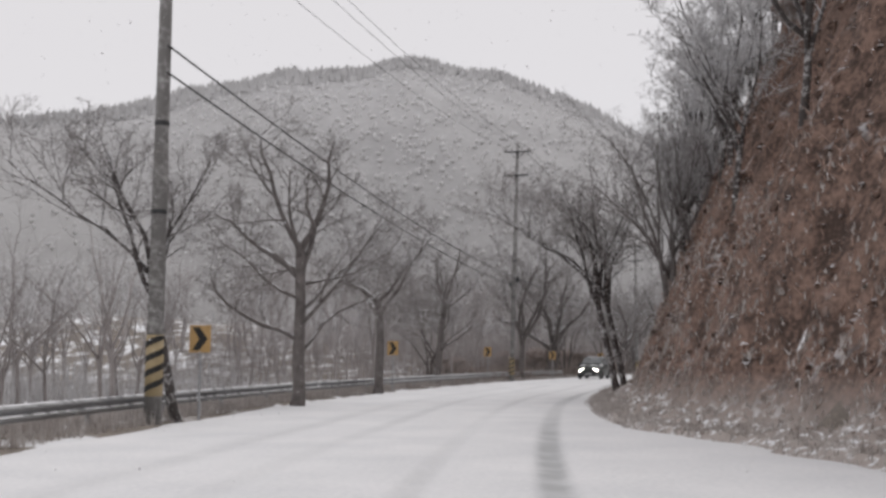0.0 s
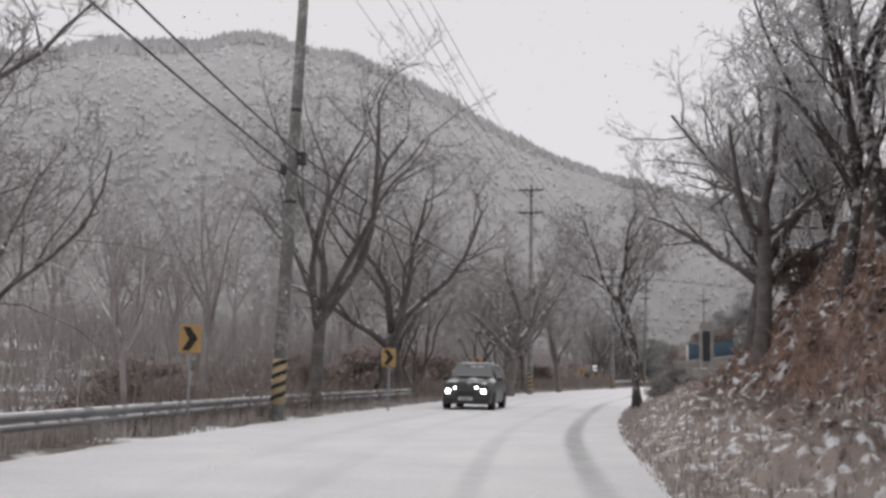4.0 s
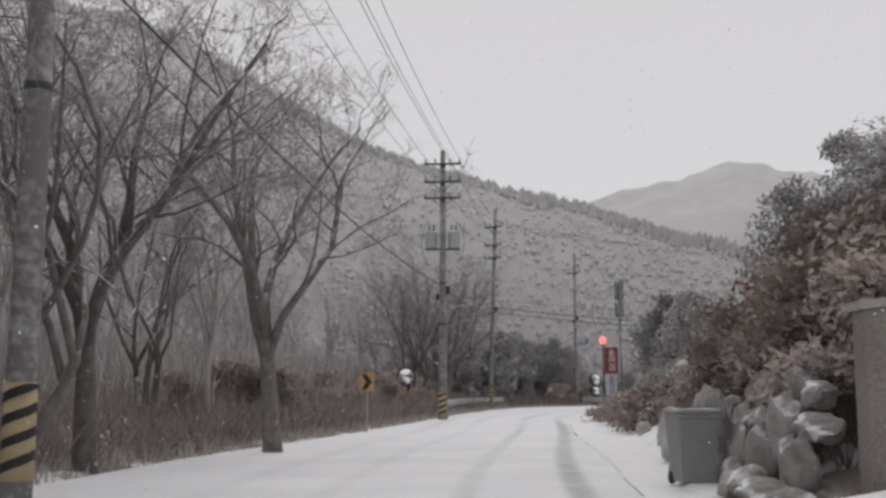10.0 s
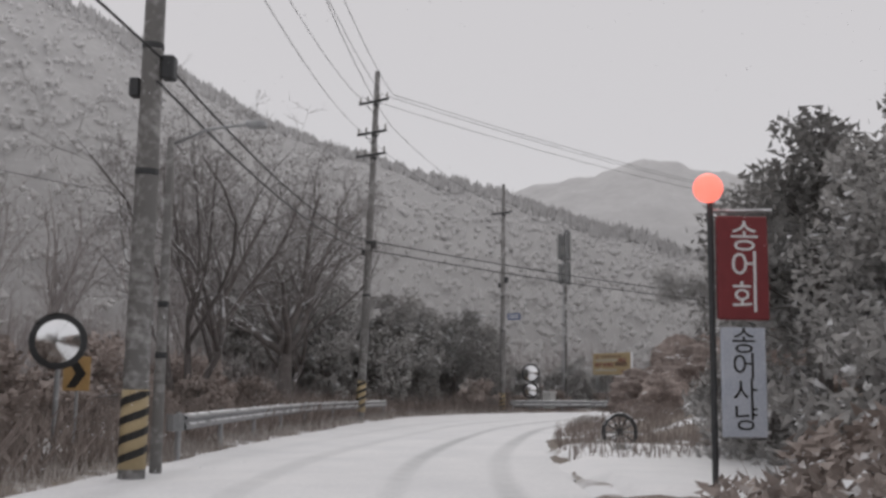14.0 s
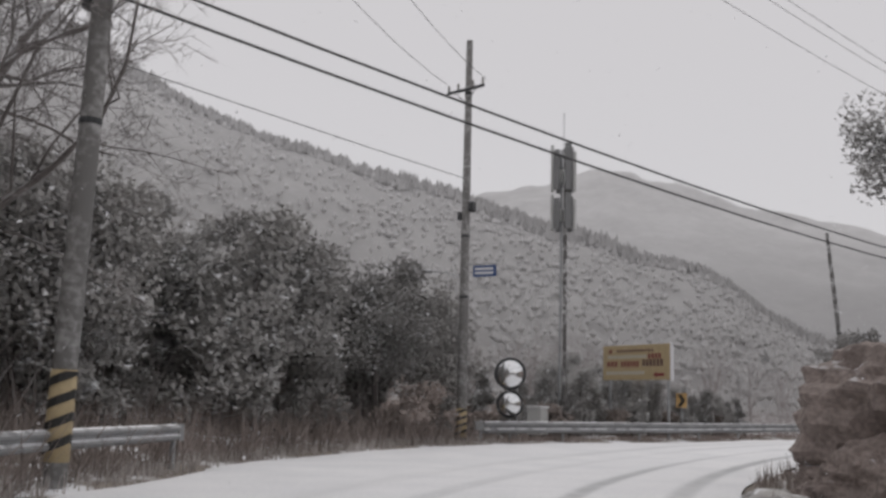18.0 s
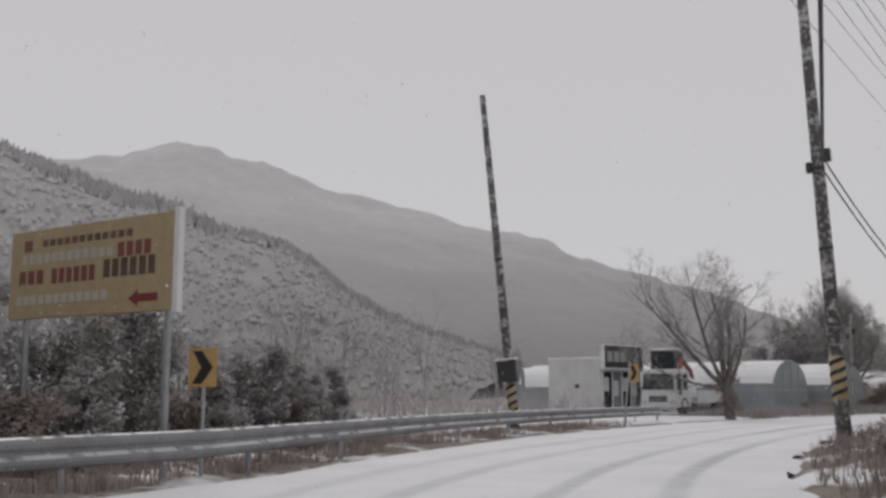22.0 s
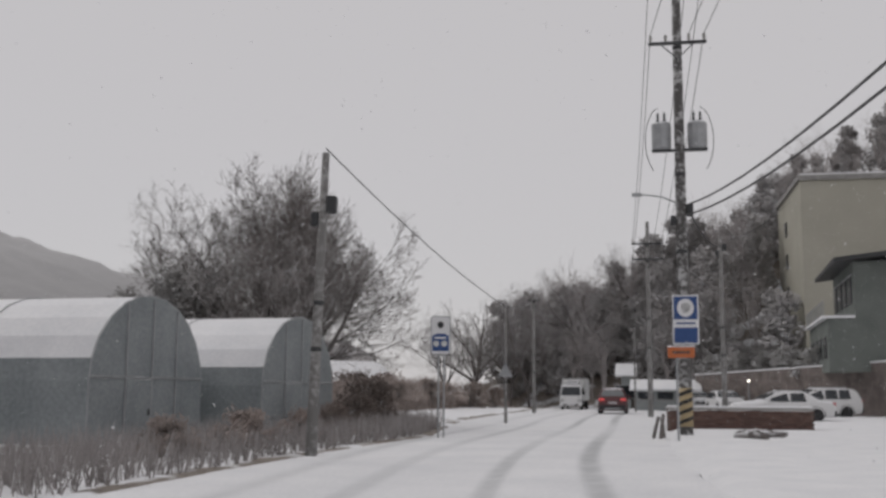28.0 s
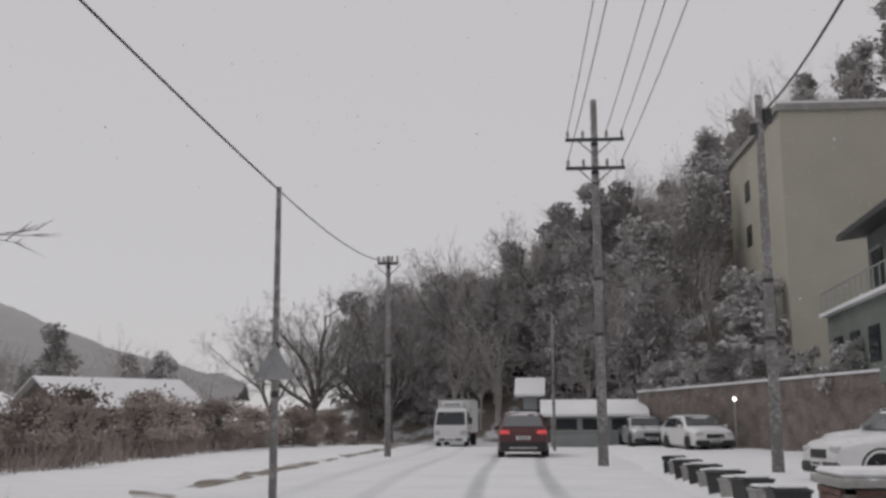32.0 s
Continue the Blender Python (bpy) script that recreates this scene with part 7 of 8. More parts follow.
def lorry(m, label, cabin, crane=False, box=False, L=5.2, W=1.75, cab_h=2.0, z0=0.42, cl=1.65, sill=0.72, wheel_r=0.34):
    """A cab-over lorry, front at -y."""
    t = thing("lorry", m, label, "lorry")
    w, f = W / 2, -L / 2
    prof = [(f, z0), (f, z0 + sill - 0.1), (f + (0.42 if not crane else 0.16), cab_h - 0.06), (f + (0.55 if not crane else 0.28), cab_h), (f + cl, cab_h), (f + cl, z0)]
    me = Mesh()
    v = [(sx * w * (1 if z < z0 + 0.7 else 0.92), y, z) for sx in (-1, 1) for y, z in prof]
    n = len(prof)
    me.add(v, [tuple(range(n)), tuple(reversed(range(n, 2 * n)))] + [(i + n, (i + 1) % n + n, (i + 1) % n, i) for i in range(n)])
    cab = part("cab", me, cabin, t)
    bm = bmesh.new()
    bm.from_mesh(cab.data)
    bmesh.ops.recalc_face_normals(bm, faces=bm.faces)
    bmesh.ops.bevel(bm, geom=list(bm.edges), offset=0.05, segments=2, affect="EDGES")
    bm.to_mesh(cab.data)
    bm.free()
    a, b = (f + (0.06 if not crane else 0.02), z0 + sill), (f + (0.37 if not crane else 0.12), cab_h - 0.2)
    part("windscreen", quad_panel([(-w * 0.88, a[0], a[1]), (w * 0.88, a[0], a[1]), (w * 0.8, b[0], b[1]), (-w * 0.8, b[0], b[1])], 0.03, (0, -1, 0.3)), M_GLASS, cab)
    for sx in (-1, 1):
        for ya, yb in ((0.3, 1.2),) if cl < 2 else ((0.25, 0.95), (1.15, 1.75)):
            part("side_window", quad_panel([(sx * w * 0.955, f + ya, z0 + sill + 0.02), (sx * w * 0.955, f + yb, z0 + sill + 0.02), (sx * w * 0.925, f + yb, cab_h - 0.22), (sx * w * 0.925, f + ya + (0.2 if not crane else 0.05), cab_h - 0.22)], 0.03, (sx, 0, 0.1)), M_GLASS, cab)
        x0, x1 = sorted((sx * w * 0.58, sx * w * 0.96))
        part("head_lamp", Mesh().box(x0, f - 0.02, z0 + 0.18, x1, f + 0.1, z0 + 0.46, None, 0.04), M_LENS, cab)
        part("door_handle", Mesh().box(*sorted((sx * w * 1.0, sx * (w + 0.03)))[:1], f + 1.1, z0 + 0.5, sorted((sx * w * 1.0, sx * (w + 0.03)))[1], f + 1.28, z0 + 0.55), M_PLASTIC, cab)
        mr = part("wing_mirror", Mesh().box(*sorted((sx * (w + 0.08), sx * (w + 0.24)))[:1], f + 0.2, z0 + 0.75, sorted((sx * (w + 0.08), sx * (w + 0.24)))[1], f + 0.28, z0 + 1.1, None, 0.02), M_PLASTIC, cab)
        part("mirror_arm", Mesh().tube([(sx * w * 0.95, f + 0.3, z0 + 1.1), (sx * (w + 0.16), f + 0.24, z0 + 1.1)], 0.015, 5), M_PLASTIC, mr)
    part("bumper", Mesh().box(-w, f - 0.07, 0.28, w, f + 0.1, 0.52, None, 0.04), cabin, t)
    part("air_intake", Mesh().box(-w * 0.7, f - 0.085, 0.34, w * 0.7, f - 0.06, 0.45, None, 0.008), M_PLASTIC, t)
    npl = part("number_plate", Mesh().box(-0.27, f - 0.105, 0.33, 0.27, f - 0.088, 0.46), M_WHITE, t)
    part("plate_bar", Mesh().box(-0.2, f - 0.109, 0.37, 0.2, f - 0.106, 0.42), M_PLASTIC, npl)
    part("chassis", Mesh().box(-w * 0.5, f + 0.4, 0.36, w * 0.5, L / 2, 0.55, None, 0.02), M_PLASTIC, t)
    for sx in (-1, 1):
        wheel(t, sx * (w - 0.13), f + (0.85 if not crane else 1.25), wheel_r, 0.22, sx)
        wheel(t, sx * (w - 0.13), L / 2 - 1.2, wheel_r, 0.26, sx)
        part("wheel_arch", Mesh().tube([(sx * w * 0.99, f + (0.85 if not crane else 1.25) + (wheel_r + 0.06) * math.cos(a), wheel_r + 0.03 + (wheel_r + 0.06) * math.sin(a)) for a in np.linspace(-0.1, math.pi + 0.1, 12)], 0.05, 5), M_PLASTIC, t)
    if box:
        y0 = f + cl + 0.12
        bx = part("cargo_box", Mesh().box(-w * 1.02, y0, 0.72, w * 1.02, L / 2, 2.5, None, 0.03), M_OFFW, t, "ribbed white insulated cargo box")
        for k in range(9):
            for sx in (-1, 1):
                part("rib", Mesh().box(*sorted((sx * w * 1.02, sx * (w * 1.02 + 0.02)))[:1], y0 + 0.2 + k * 0.35, 0.78, sorted((sx * w * 1.02, sx * (w * 1.02 + 0.02)))[1], y0 + 0.26 + k * 0.35, 2.44), M_WHITE, bx)
        part("cooling_unit", Mesh().box(-w * 0.62, f + 0.75, cab_h + 0.02, w * 0.62, y0 + 0.02, cab_h + 0.36, None, 0.05), M_WHITE, t, "white roof cooling unit with a dark grille")
        for k in range(7):
            part("grille_slat", Mesh().box(-w * 0.5 + k * 0.13, f + 0.735, cab_h + 0.12, -w * 0.5 + k * 0.13 + 0.06, f + 0.76, cab_h + 0.26), M_PLASTIC, t)
        part("roof_edge", Mesh().tube([(-w * 1.02, y0, 2.51), (w * 1.02, y0, 2.51)], 0.025, 5), M_DARKST, bx)
    if crane:
        y0 = f + cl + 0.2
        gr = part("front_grille", Mesh().box(-w * 0.5, f - 0.03, z0 + 0.32, w * 0.5, f + 0.02, z0 + 0.68, None, 0.02), M_PLASTIC, t)
        for k in range(4):
            part("grille_bar", Mesh().box(-w * 0.48, f - 0.045, z0 + 0.38 + 0.08 * k, w * 0.48, f - 0.031, z0 + 0.4 + 0.08 * k), M_STEEL, gr)
        for sx in (-1, 1):
            part("wiper", Mesh().tube([(sx * 0.1, f - 0.05, z0 + sill + 0.02), (sx * 0.1 + 0.5, f - 0.02, z0 + sill + 0.35)], 0.014, 4), M_PLASTIC, t)
            part("bumper_lamp", Mesh().box(*sorted((sx * w * 0.6, sx * w * 0.92))[:1], f - 0.09, z0 - 0.2, sorted((sx * w * 0.6, sx * w * 0.92))[1], f - 0.06, z0 - 0.02, None, 0.01), M_LENS, t)
        part("load_bed", Mesh().box(-w, y0 + 0.9, 0.8, w, L / 2, 0.95, None, 0.02), M_OFFW, t)
        for sx in (-1, 1):
            part("side_board", Mesh().box(*sorted((sx * w, sx * (w - 0.05)))[:1], y0 + 0.9, 0.95, sorted((sx * w, sx * (w - 0.05)))[1], L / 2, 1.55, None, 0.01), M_OFFW, t)
        cr = part("crane_column", Mesh().box(-0.3, y0, 0.6, 0.3, y0 + 0.6, 2.6, None, 0.06), M_CRANE, t, "red loading crane column")
        part("crane_arm", Mesh().tube([(0, y0 + 0.3, 2.5), (0.15, y0 + 0.9, 3.4), (0.35, y0 + 1.8, 2.7), (0.4, y0 + 2.1, 1.8)], [0.18, 0.16, 0.14, 0.12], 6), M_CRANE, cr)
        part("ram", Mesh().tube([(0.2, y0 + 0.2, 1.8), (0.22, y0 + 0.9, 3.0)], 0.06, 6), M_STEEL, cr)
        part("load_cover", Mesh().box(-0.45, y0 + 1.2, 0.97, 0.6, y0 + 2.2, 2.3, None, 0.2), M_ROOFSN, t, "snow-covered sheeted load")
        part("roof_visor", Mesh().box(-w * 0.9, f + 0.3, cab_h - 0.02, w * 0.9, f + 1.5, cab_h + 0.06, None, 0.03), M_ROOFSN, t, "snow on the cab roof")
    return t


lorry(spot(337, 3.3, -4, 0.02), "white refrigerated box lorry coming down the road", M_CARWHITE, box=True)
lorry(facing(92.3, 231.4, 0, -0.967, -0.256), "white lorry with a red loading crane parked in the yard", M_OFFW, crane=True, L=7.6, W=2.25, cab_h=2.7, z0=0.55, cl=2.2, sill=1.02, wheel_r=0.48)
# dark cab of a digger behind the lorry
t = thing("digger", facing(97.5, 236.2, 0, -0.9, -0.4), "dark glazed digger cab with snow on its roof behind the lorry", "digger")
part("body", Mesh().box(-1.2, -1.6, 0.6, 1.2, 1.6, 2.4, None, 0.1), M_DARKST, t)
part("cab", Mesh().box(-1.0, -1.5, 2.4, 0.6, 0.3, 4.2, None, 0.08), M_GLASS, t)
for x in (-1.0, 0.55):
    for y in (-1.5, 0.25):
        part("cab_pillar", Mesh().box(x - 0.05, y - 0.05, 2.4, x + 0.1, y + 0.1, 4.2), M_PLASTIC, t)
part("cab_roof", Mesh().box(-1.08, -1.58, 4.2, 0.68, 0.38, 4.34, None, 0.04), M_ROOFSN, t, "snow on the cab roof")
for sx in (-1, 1):
    part("track", Mesh().box(sx * 0.95 - 0.28, -1.9, 0.0, sx * 0.95 + 0.28, 1.9, 0.75, None, 0.2), M_TYRE, t)


def greenhouse(x, y, dx, dy, L, r, h, label):
    """A film tunnel; its front arch stands at x, y and it runs back along (dx, dy)."""
    m = pose(x, y, 0, 0, 0, math.degrees(math.atan2(dy, dx)) - 90)
    t = thing("greenhouse", m, label, "greenhouse", "film tunnel greenhouses")
    arch = [(-r, 0.0), (-r, h * 0.42)] + [(-r * math.cos(a), h * 0.42 + h * 0.58 * math.sin(a)) for a in np.linspace(0.25, math.pi - 0.25, 11)] + [(r, h * 0.42), (r, 0.0)]
    lo, lo2, hi = Mesh(), Mesh(), Mesh()
    hi.smooth = lo.smooth = lo2.smooth = True
    n = len(arch)
    seg = int(L / 1.5)
    for i in range(seg):
        y0, y1 = L * i / seg, L * (i + 1) / seg
        for k in range(n - 1):
            q = [(arch[k][0], y0, arch[k][1]), (arch[k][0], y1, arch[k][1]), (arch[k + 1][0], y1, arch[k + 1][1]), (arch[k + 1][0], y0, arch[k + 1][1])]
            (hi if 2 <= k <= n - 4 else lo if k < 2 else lo2).add(q, [(0, 1, 2, 3)])
    part("side_film", lo, M_FILM, t)
    part("side_film", lo2, M_FILM, t)
    part("roof_film", hi, M_GHSNOW, t, "curved roof film under fresh snow")
    for yy, nm in ((0.0, "end_wall"), (L, "end_wall")):
        part(nm, Mesh().prism(arch, yy - 0.02, yy + 0.02), M_FILM, t, "milky blue-grey plastic film")
    for i in range(0, seg + 1, 2):
        part("hoop", Mesh().tube([(a * 1.006, L * i / seg, b * 1.004) for a, b in arch], 0.022, 5), M_STEEL, t)
    for x0 in (-r * 0.45, 0.0, r * 0.45):
        part("end_post", Mesh().tube([(x0, -0.04, 0), (x0, -0.04, h * 0.42 + h * 0.56 * math.sin(math.acos(min(1, abs(x0) / r))))], 0.03, 5), M_STEEL, t)
    part("end_rail", Mesh().tube([(-r, -0.04, h * 0.45), (r, -0.04, h * 0.45)], 0.03, 5), M_STEEL, t)
    dr = part("door", Mesh().box(-r * 0.43, -0.06, 0.02, -0.03, -0.03, h * 0.44, None, 0.01), M_FILM, t)
    part("handle", Mesh().box(-0.16, -0.09, h * 0.2, -0.12, -0.06, h * 0.24), M_DARKST, dr)
    return t


greenhouse(105.1, 232.0, -0.12, 0.99, 22, 2.7, 3.66, "long film greenhouse with a snow-covered roof")
greenhouse(111.4, 231.2, -0.1, 0.99, 20, 2.7, 3.55, "second film greenhouse with a snow-covered roof near the road")
greenhouse(94, 247.0, 0.75, -0.66, 16, 2.5, 3.2, "far film greenhouse behind the kiosk")

# ---- bus stop signs and clutter ----


def rounded(w, h, r, n=4):
    pts = []
    for cx, cz, a0 in ((w / 2 - r, h / 2 - r, 0), (-w / 2 + r, h / 2 - r, 90), (-w / 2 + r, -h / 2 + r, 180), (w / 2 - r, -h / 2 + r, 270)):
        for k in range(n + 1):
            a = radians(a0 + 90 * k / n)
            pts.append((cx + r * math.cos(a), cz + r * math.sin(a)))
    return list(reversed(pts))


def disc(parent, name, x, y, z, r0, r1, material, th=0.006):
    return part(name, Mesh().lathe([(max(r0, 0.001), -th), (r1, -th), (r1, th), (max(r0, 0.001), th)], 24, Matrix.Translation((x, y, z)) @ Matrix.Rotation(radians(90), 4, "X")), material, parent)


t = thing("bus_stop_sign", spot(252.9, -3.3, -3), "white rounded bus stop sign with a dark symbol", "sign")
part("post", Mesh().tube([(0.0, 0.05, -0.3), (0.0, 0.05, 3.1)], 0.03, 8), M_STEEL, t)
pn = part("panel", Mesh().prism([(x, z + 3.05) for x, z in rounded(0.72, 0.68, 0.1)], -0.02, 0.01), M_WHITE, t)
part("bus_symbol", Mesh().prism([(x, z + 3.2) for x, z in rounded(0.5, 0.2, 0.08)], -0.026, -0.0205), M_DARKST, pn)
for k in range(3):
    part("lettering_bar", Mesh().box(-0.24, -0.025, 2.84 + 0.08 * k, 0.24, -0.0205, 2.87 + 0.08 * k), M_STEEL, pn)
t = thing("bus_stop_sign", spot(281.0, 3.9, 6), "white and blue two-part bus stop sign on twin posts", "sign")
for x in (-0.06, 0.1):
    part("post", Mesh().tube([(x, 0.05, -0.3), (x, 0.05, 3.6)], 0.028, 8), M_STEEL, t)
part("frame", Mesh().prism([(x, z + 3.07) for x, z in rounded(0.6, 1.16, 0.09)], -0.01, 0.02), M_STEEL, t)
pn = part("panel", Mesh().prism([(x, z + 3.07) for x, z in rounded(0.54, 1.1, 0.07)], -0.025, -0.0105), M_WHITE, t)
disc(pn, "emblem_ring", 0.0, -0.03, 3.38, 0.07, 0.1, M_DARKST)
disc(pn, "emblem", 0.0, -0.03, 3.38, 0.0, 0.05, M_DARKST)
part("blue_field", Mesh().prism([(-0.25, 2.6), (0.25, 2.6), (0.25, 3.05), (0.12, 3.12), (-0.12, 3.12), (-0.25, 3.05)], -0.031, -0.0255), M_BLUE, pn)
for x in (-0.13, 0.11):
    disc(pn, "picture_disc", x, -0.034, 2.82, 0.0, 0.09, M_OFFW, 0.003)
part("lettering_bar", Mesh().box(-0.18, -0.036, 2.97, 0.18, -0.0315, 3.02), M_WHITE, pn)

t = thing("bus_stop_sign", spot(279.2, -3.18, -4) @ Matrix.Diagonal((0.62, 0.62, 0.69, 1)), "tall blue bus stop sign above a faded orange board", "sign")
part("post", Mesh().tube([(-0.42, 0.06, -0.3), (-0.42, 0.06, 5.82)], 0.05, 8), M_STEEL, t)
fr = part("frame", Mesh().box(-0.56, -0.03, 3.84, 0.56, 0.06, 5.78, None, 0.02), M_WHITE, t)
up = part("upper_panel", Mesh().box(-0.5, -0.045, 4.82, 0.5, -0.03, 5.72, None, 0.006), M_BLUE, fr)
disc(up, "emblem_ring", 0.0, -0.05, 5.27, 0.27, 0.36, M_WHITE)
disc(up, "emblem", 0.0, -0.05, 5.27, 0.0, 0.2, M_OFFW)
part("middle_panel", Mesh().box(-0.5, -0.045, 4.57, 0.5, -0.03, 4.76, None, 0.006), M_WHITE, fr)
part("lettering_bar", Mesh().box(-0.4, -0.05, 4.63, 0.4, -0.0455, 4.70), M_BLUE, fr)
part("lower_panel", Mesh().box(-0.5, -0.045, 3.90, 0.5, -0.03, 4.50, None, 0.006), M_BLUE, fr)
ob_ = part("orange_board", Mesh().box(-0.8, -0.1, 3.32, 0.35, 0.02, 3.74, None, 0.03), M_ORANGE, t, "faded orange shallow box sign")
part("lettering_bar", Mesh().box(-0.6, -0.107, 3.48, 0.15, -0.1005, 3.58), M_BRICK, ob_)
part("ledge", Mesh().box(-0.82, -0.12, 3.74, 0.37, 0.04, 3.79, None, 0.01), M_ROOFSN, t, "snow lying on the board")
for k, (x, y, a, h_) in enumerate(((-1.0, -0.3, 8, 0.75), (-0.85, 0.2, -5, 0.62), (-1.25, -0.1, 14, 0.68))):
    t = thing("timber_prop", spot(283.0, -3.3 - x * 0.2) @ pose(x * 0.6, y - 0.6, 0, 0, a, 0), "dark weathered timber leaning by the pole", "timber", "timbers by the pole")
    part("board", Mesh().box(-0.05, -0.04, -0.2, 0.05, 0.04, h_, None, 0.01), M_BARK, t)
for k in range(7):
    t = thing("cut_log", spot(281.2 + 0.45 * k, -5.0 - 0.35 * (k % 3), 40 + 50 * k, 0.12) @ pose(0, 0, 0, 90, 0, 0), "cut branch lying in the snow by the stop", "log", "cut branches")
    part("wood", Mesh().tube([(0, 0, -0.6), (0.05, 0.06, 0), (0, 0.02, 0.6)], [0.1, 0.09, 0.07], 8), M_BARK, t)

# brick planter with separate bricks
t = thing("brick_planter", spot(289.0, -2.85, -2), "low brown brick planter wall capped with snow", "planter")
part("core", Mesh().box(0.02, 0.02, -0.2, 5.0, 0.98, 0.74), M_MORTAR, t)
cap = part("coping", Mesh().box(-0.04, -0.04, 0.8, 5.04, 1.04, 0.88, None, 0.015), M_CONC, t, "concrete coping under snow")
part("snow_cap", Mesh().box(0.0, 0.0, 0.88, 5.0, 1.0, 0.95, None, 0.03), M_ROOFSN, cap)
brick = Mesh().box(0, 0, 0, 0.2, 0.05, 0.062, None, 0.006).data("brick", M_BRICK)
for row in range(11):
    z = 0.0 + row * 0.072
    for k in range(25):
        o = part("brick", brick, M_BRICK, t)
        o.matrix_local = Matrix.Translation((0.01 + (k - 0.5 * (row % 2) + 0.5) * 0.2 * 0.985 + 0.006, 0.0, z))
    for k in range(4):
        o = part("brick", brick, M_BRICK, t)
        o.matrix_local = Matrix.Translation((0.0, 0.2 + (k - 0.5 * (row % 2) + 0.5) * 0.21 + 0.006, z)) @ Matrix.Rotation(radians(-90), 4, "Z")
# row of square tubs along the edge
for k in range(11):
    s_ = 293.6 + 1.22 * k + 0.2 * (k % 2)
    dk = k % 2 == 0
    t = thing("square_tub", spot(s_, -3.5 - 0.03 * k, 7 * k), ("black" if dk else "grey") + " square plant tub standing in snow", "tub", "row of square tubs")
    zz = 0.46 if dk else 0.38
    w_ = 0.24 if dk else 0.2
    part("body", Mesh().add([(x * w_ * k2, y * w_ * k2, z) for z, k2 in ((-0.05, 0.82), (zz, 1.0)) for x, y in ((-1, -1), (1, -1), (1, 1), (-1, 1))], [(3, 2, 1, 0), (4, 5, 6, 7), (0, 1, 5, 4), (1, 2, 6, 5), (2, 3, 7, 6), (3, 0, 4, 7)]), M_PLASTIC if dk else M_CONC, t)
    part("rim", Mesh().box(-w_ * 1.08, -w_ * 1.08, zz - 0.05, w_ * 1.08, w_ * 1.08, zz, None, 0.012), M_PLASTIC if dk else M_CONC, t)
    part("snow_fill", Mesh().box(-w_ * 0.9, -w_ * 0.9, zz, w_ * 0.9, w_ * 0.9, zz + 0.05, None, 0.03), M_ROOFSN, t)
# low rail fence and posts by the yard
t = thing("low_fence", spot(253.5, -5.0), "low wooden rail fence in the snow", "fence")
for k in range(6):
    part("post", Mesh().box(0.6 + 1.1 * k, 0.3 * k - 0.05, -0.2, 0.7 + 1.1 * k, 0.3 * k + 0.05, 0.75, None, 0.01), M_BARK, t)
for z in (0.3, 0.62):
    part("rail", Mesh().box(0.55, -0.02, z, 6.4, 0.03, z + 0.09, Matrix.Rotation(math.atan2(1.5, 5.5), 4, "Z"), 0.01), M_BARK, t)

# ---- houses and the tall block ----


def gable_house(m, w, d, eave, ridge_z, label, wall=M_GREY, windows=3):
    t = thing("house", m, label, "house", "houses")
    part("wall", Mesh().prism([(-w / 2, -0.5), (w / 2, -0.5), (w / 2, eave), (0, ridge_z - 0.1), (-w / 2, eave)], 0, d), wall, t)
    rf = Mesh()
    for sx in (-1, 1):
        k = (ridge_z - eave) / (w / 2)
        e = w / 2 + 0.5
        rf.add([(0, -0.5, ridge_z), (0, d + 0.5, ridge_z), (sx * e, d + 0.5, ridge_z - k * e), (sx * e, -0.5, ridge_z - k * e), (0, -0.5, ridge_z + 0.14), (0, d + 0.5, ridge_z + 0.14), (sx * e, d + 0.5, ridge_z - k * e + 0.14), (sx * e, -0.5, ridge_z - k * e + 0.14)],
               [(0, 1, 2, 3), (7, 6, 5, 4), (0, 4, 5, 1), (1, 5, 6, 2), (2, 6, 7, 3), (3, 7, 4, 0)])
    part("roof", rf, M_ROOFSN, t, "snow-covered pitched roof")
    for i in range(windows):
        for sx in (-1, 1):
            y = d * (i + 0.5) / windows
            wn_ = part("window", Mesh().box(*sorted((sx * w / 2, sx * (w / 2 + 0.04)))[:1], y - 0.6, 0.9, sorted((sx * w / 2, sx * (w / 2 + 0.04)))[1], y + 0.6, min(eave - 0.3, 2.0)), M_GLASS, t)
            part("sill", Mesh().box(*sorted((sx * w / 2, sx * (w / 2 + 0.1)))[:1], y - 0.7, 0.82, sorted((sx * w / 2, sx * (w / 2 + 0.1)))[1], y + 0.7, 0.9), M_CONC, wn_)
    return t


gable_house(spot(346, 31, -40), 7.5, 10, 2.4, 4.2, "low house with a broad snow-covered roof behind scrub", M_WALL)
gable_house(spot(333, 34, -30), 6, 7, 2.0, 3.0, "small snow-roofed outbuilding beyond the scrub", M_WALL)
gable_house(spot(334.5, -1.7, -92), 3.0, 4.4, 1.75, 2.3, "low shed with a snowy roof at the bend", M_GREY)
gable_house(spot(343.5, -0.4, -92), 2.2, 0.8, 3.1, 3.8, "grey cottage with a snowy roof under the trees", M_GREY)
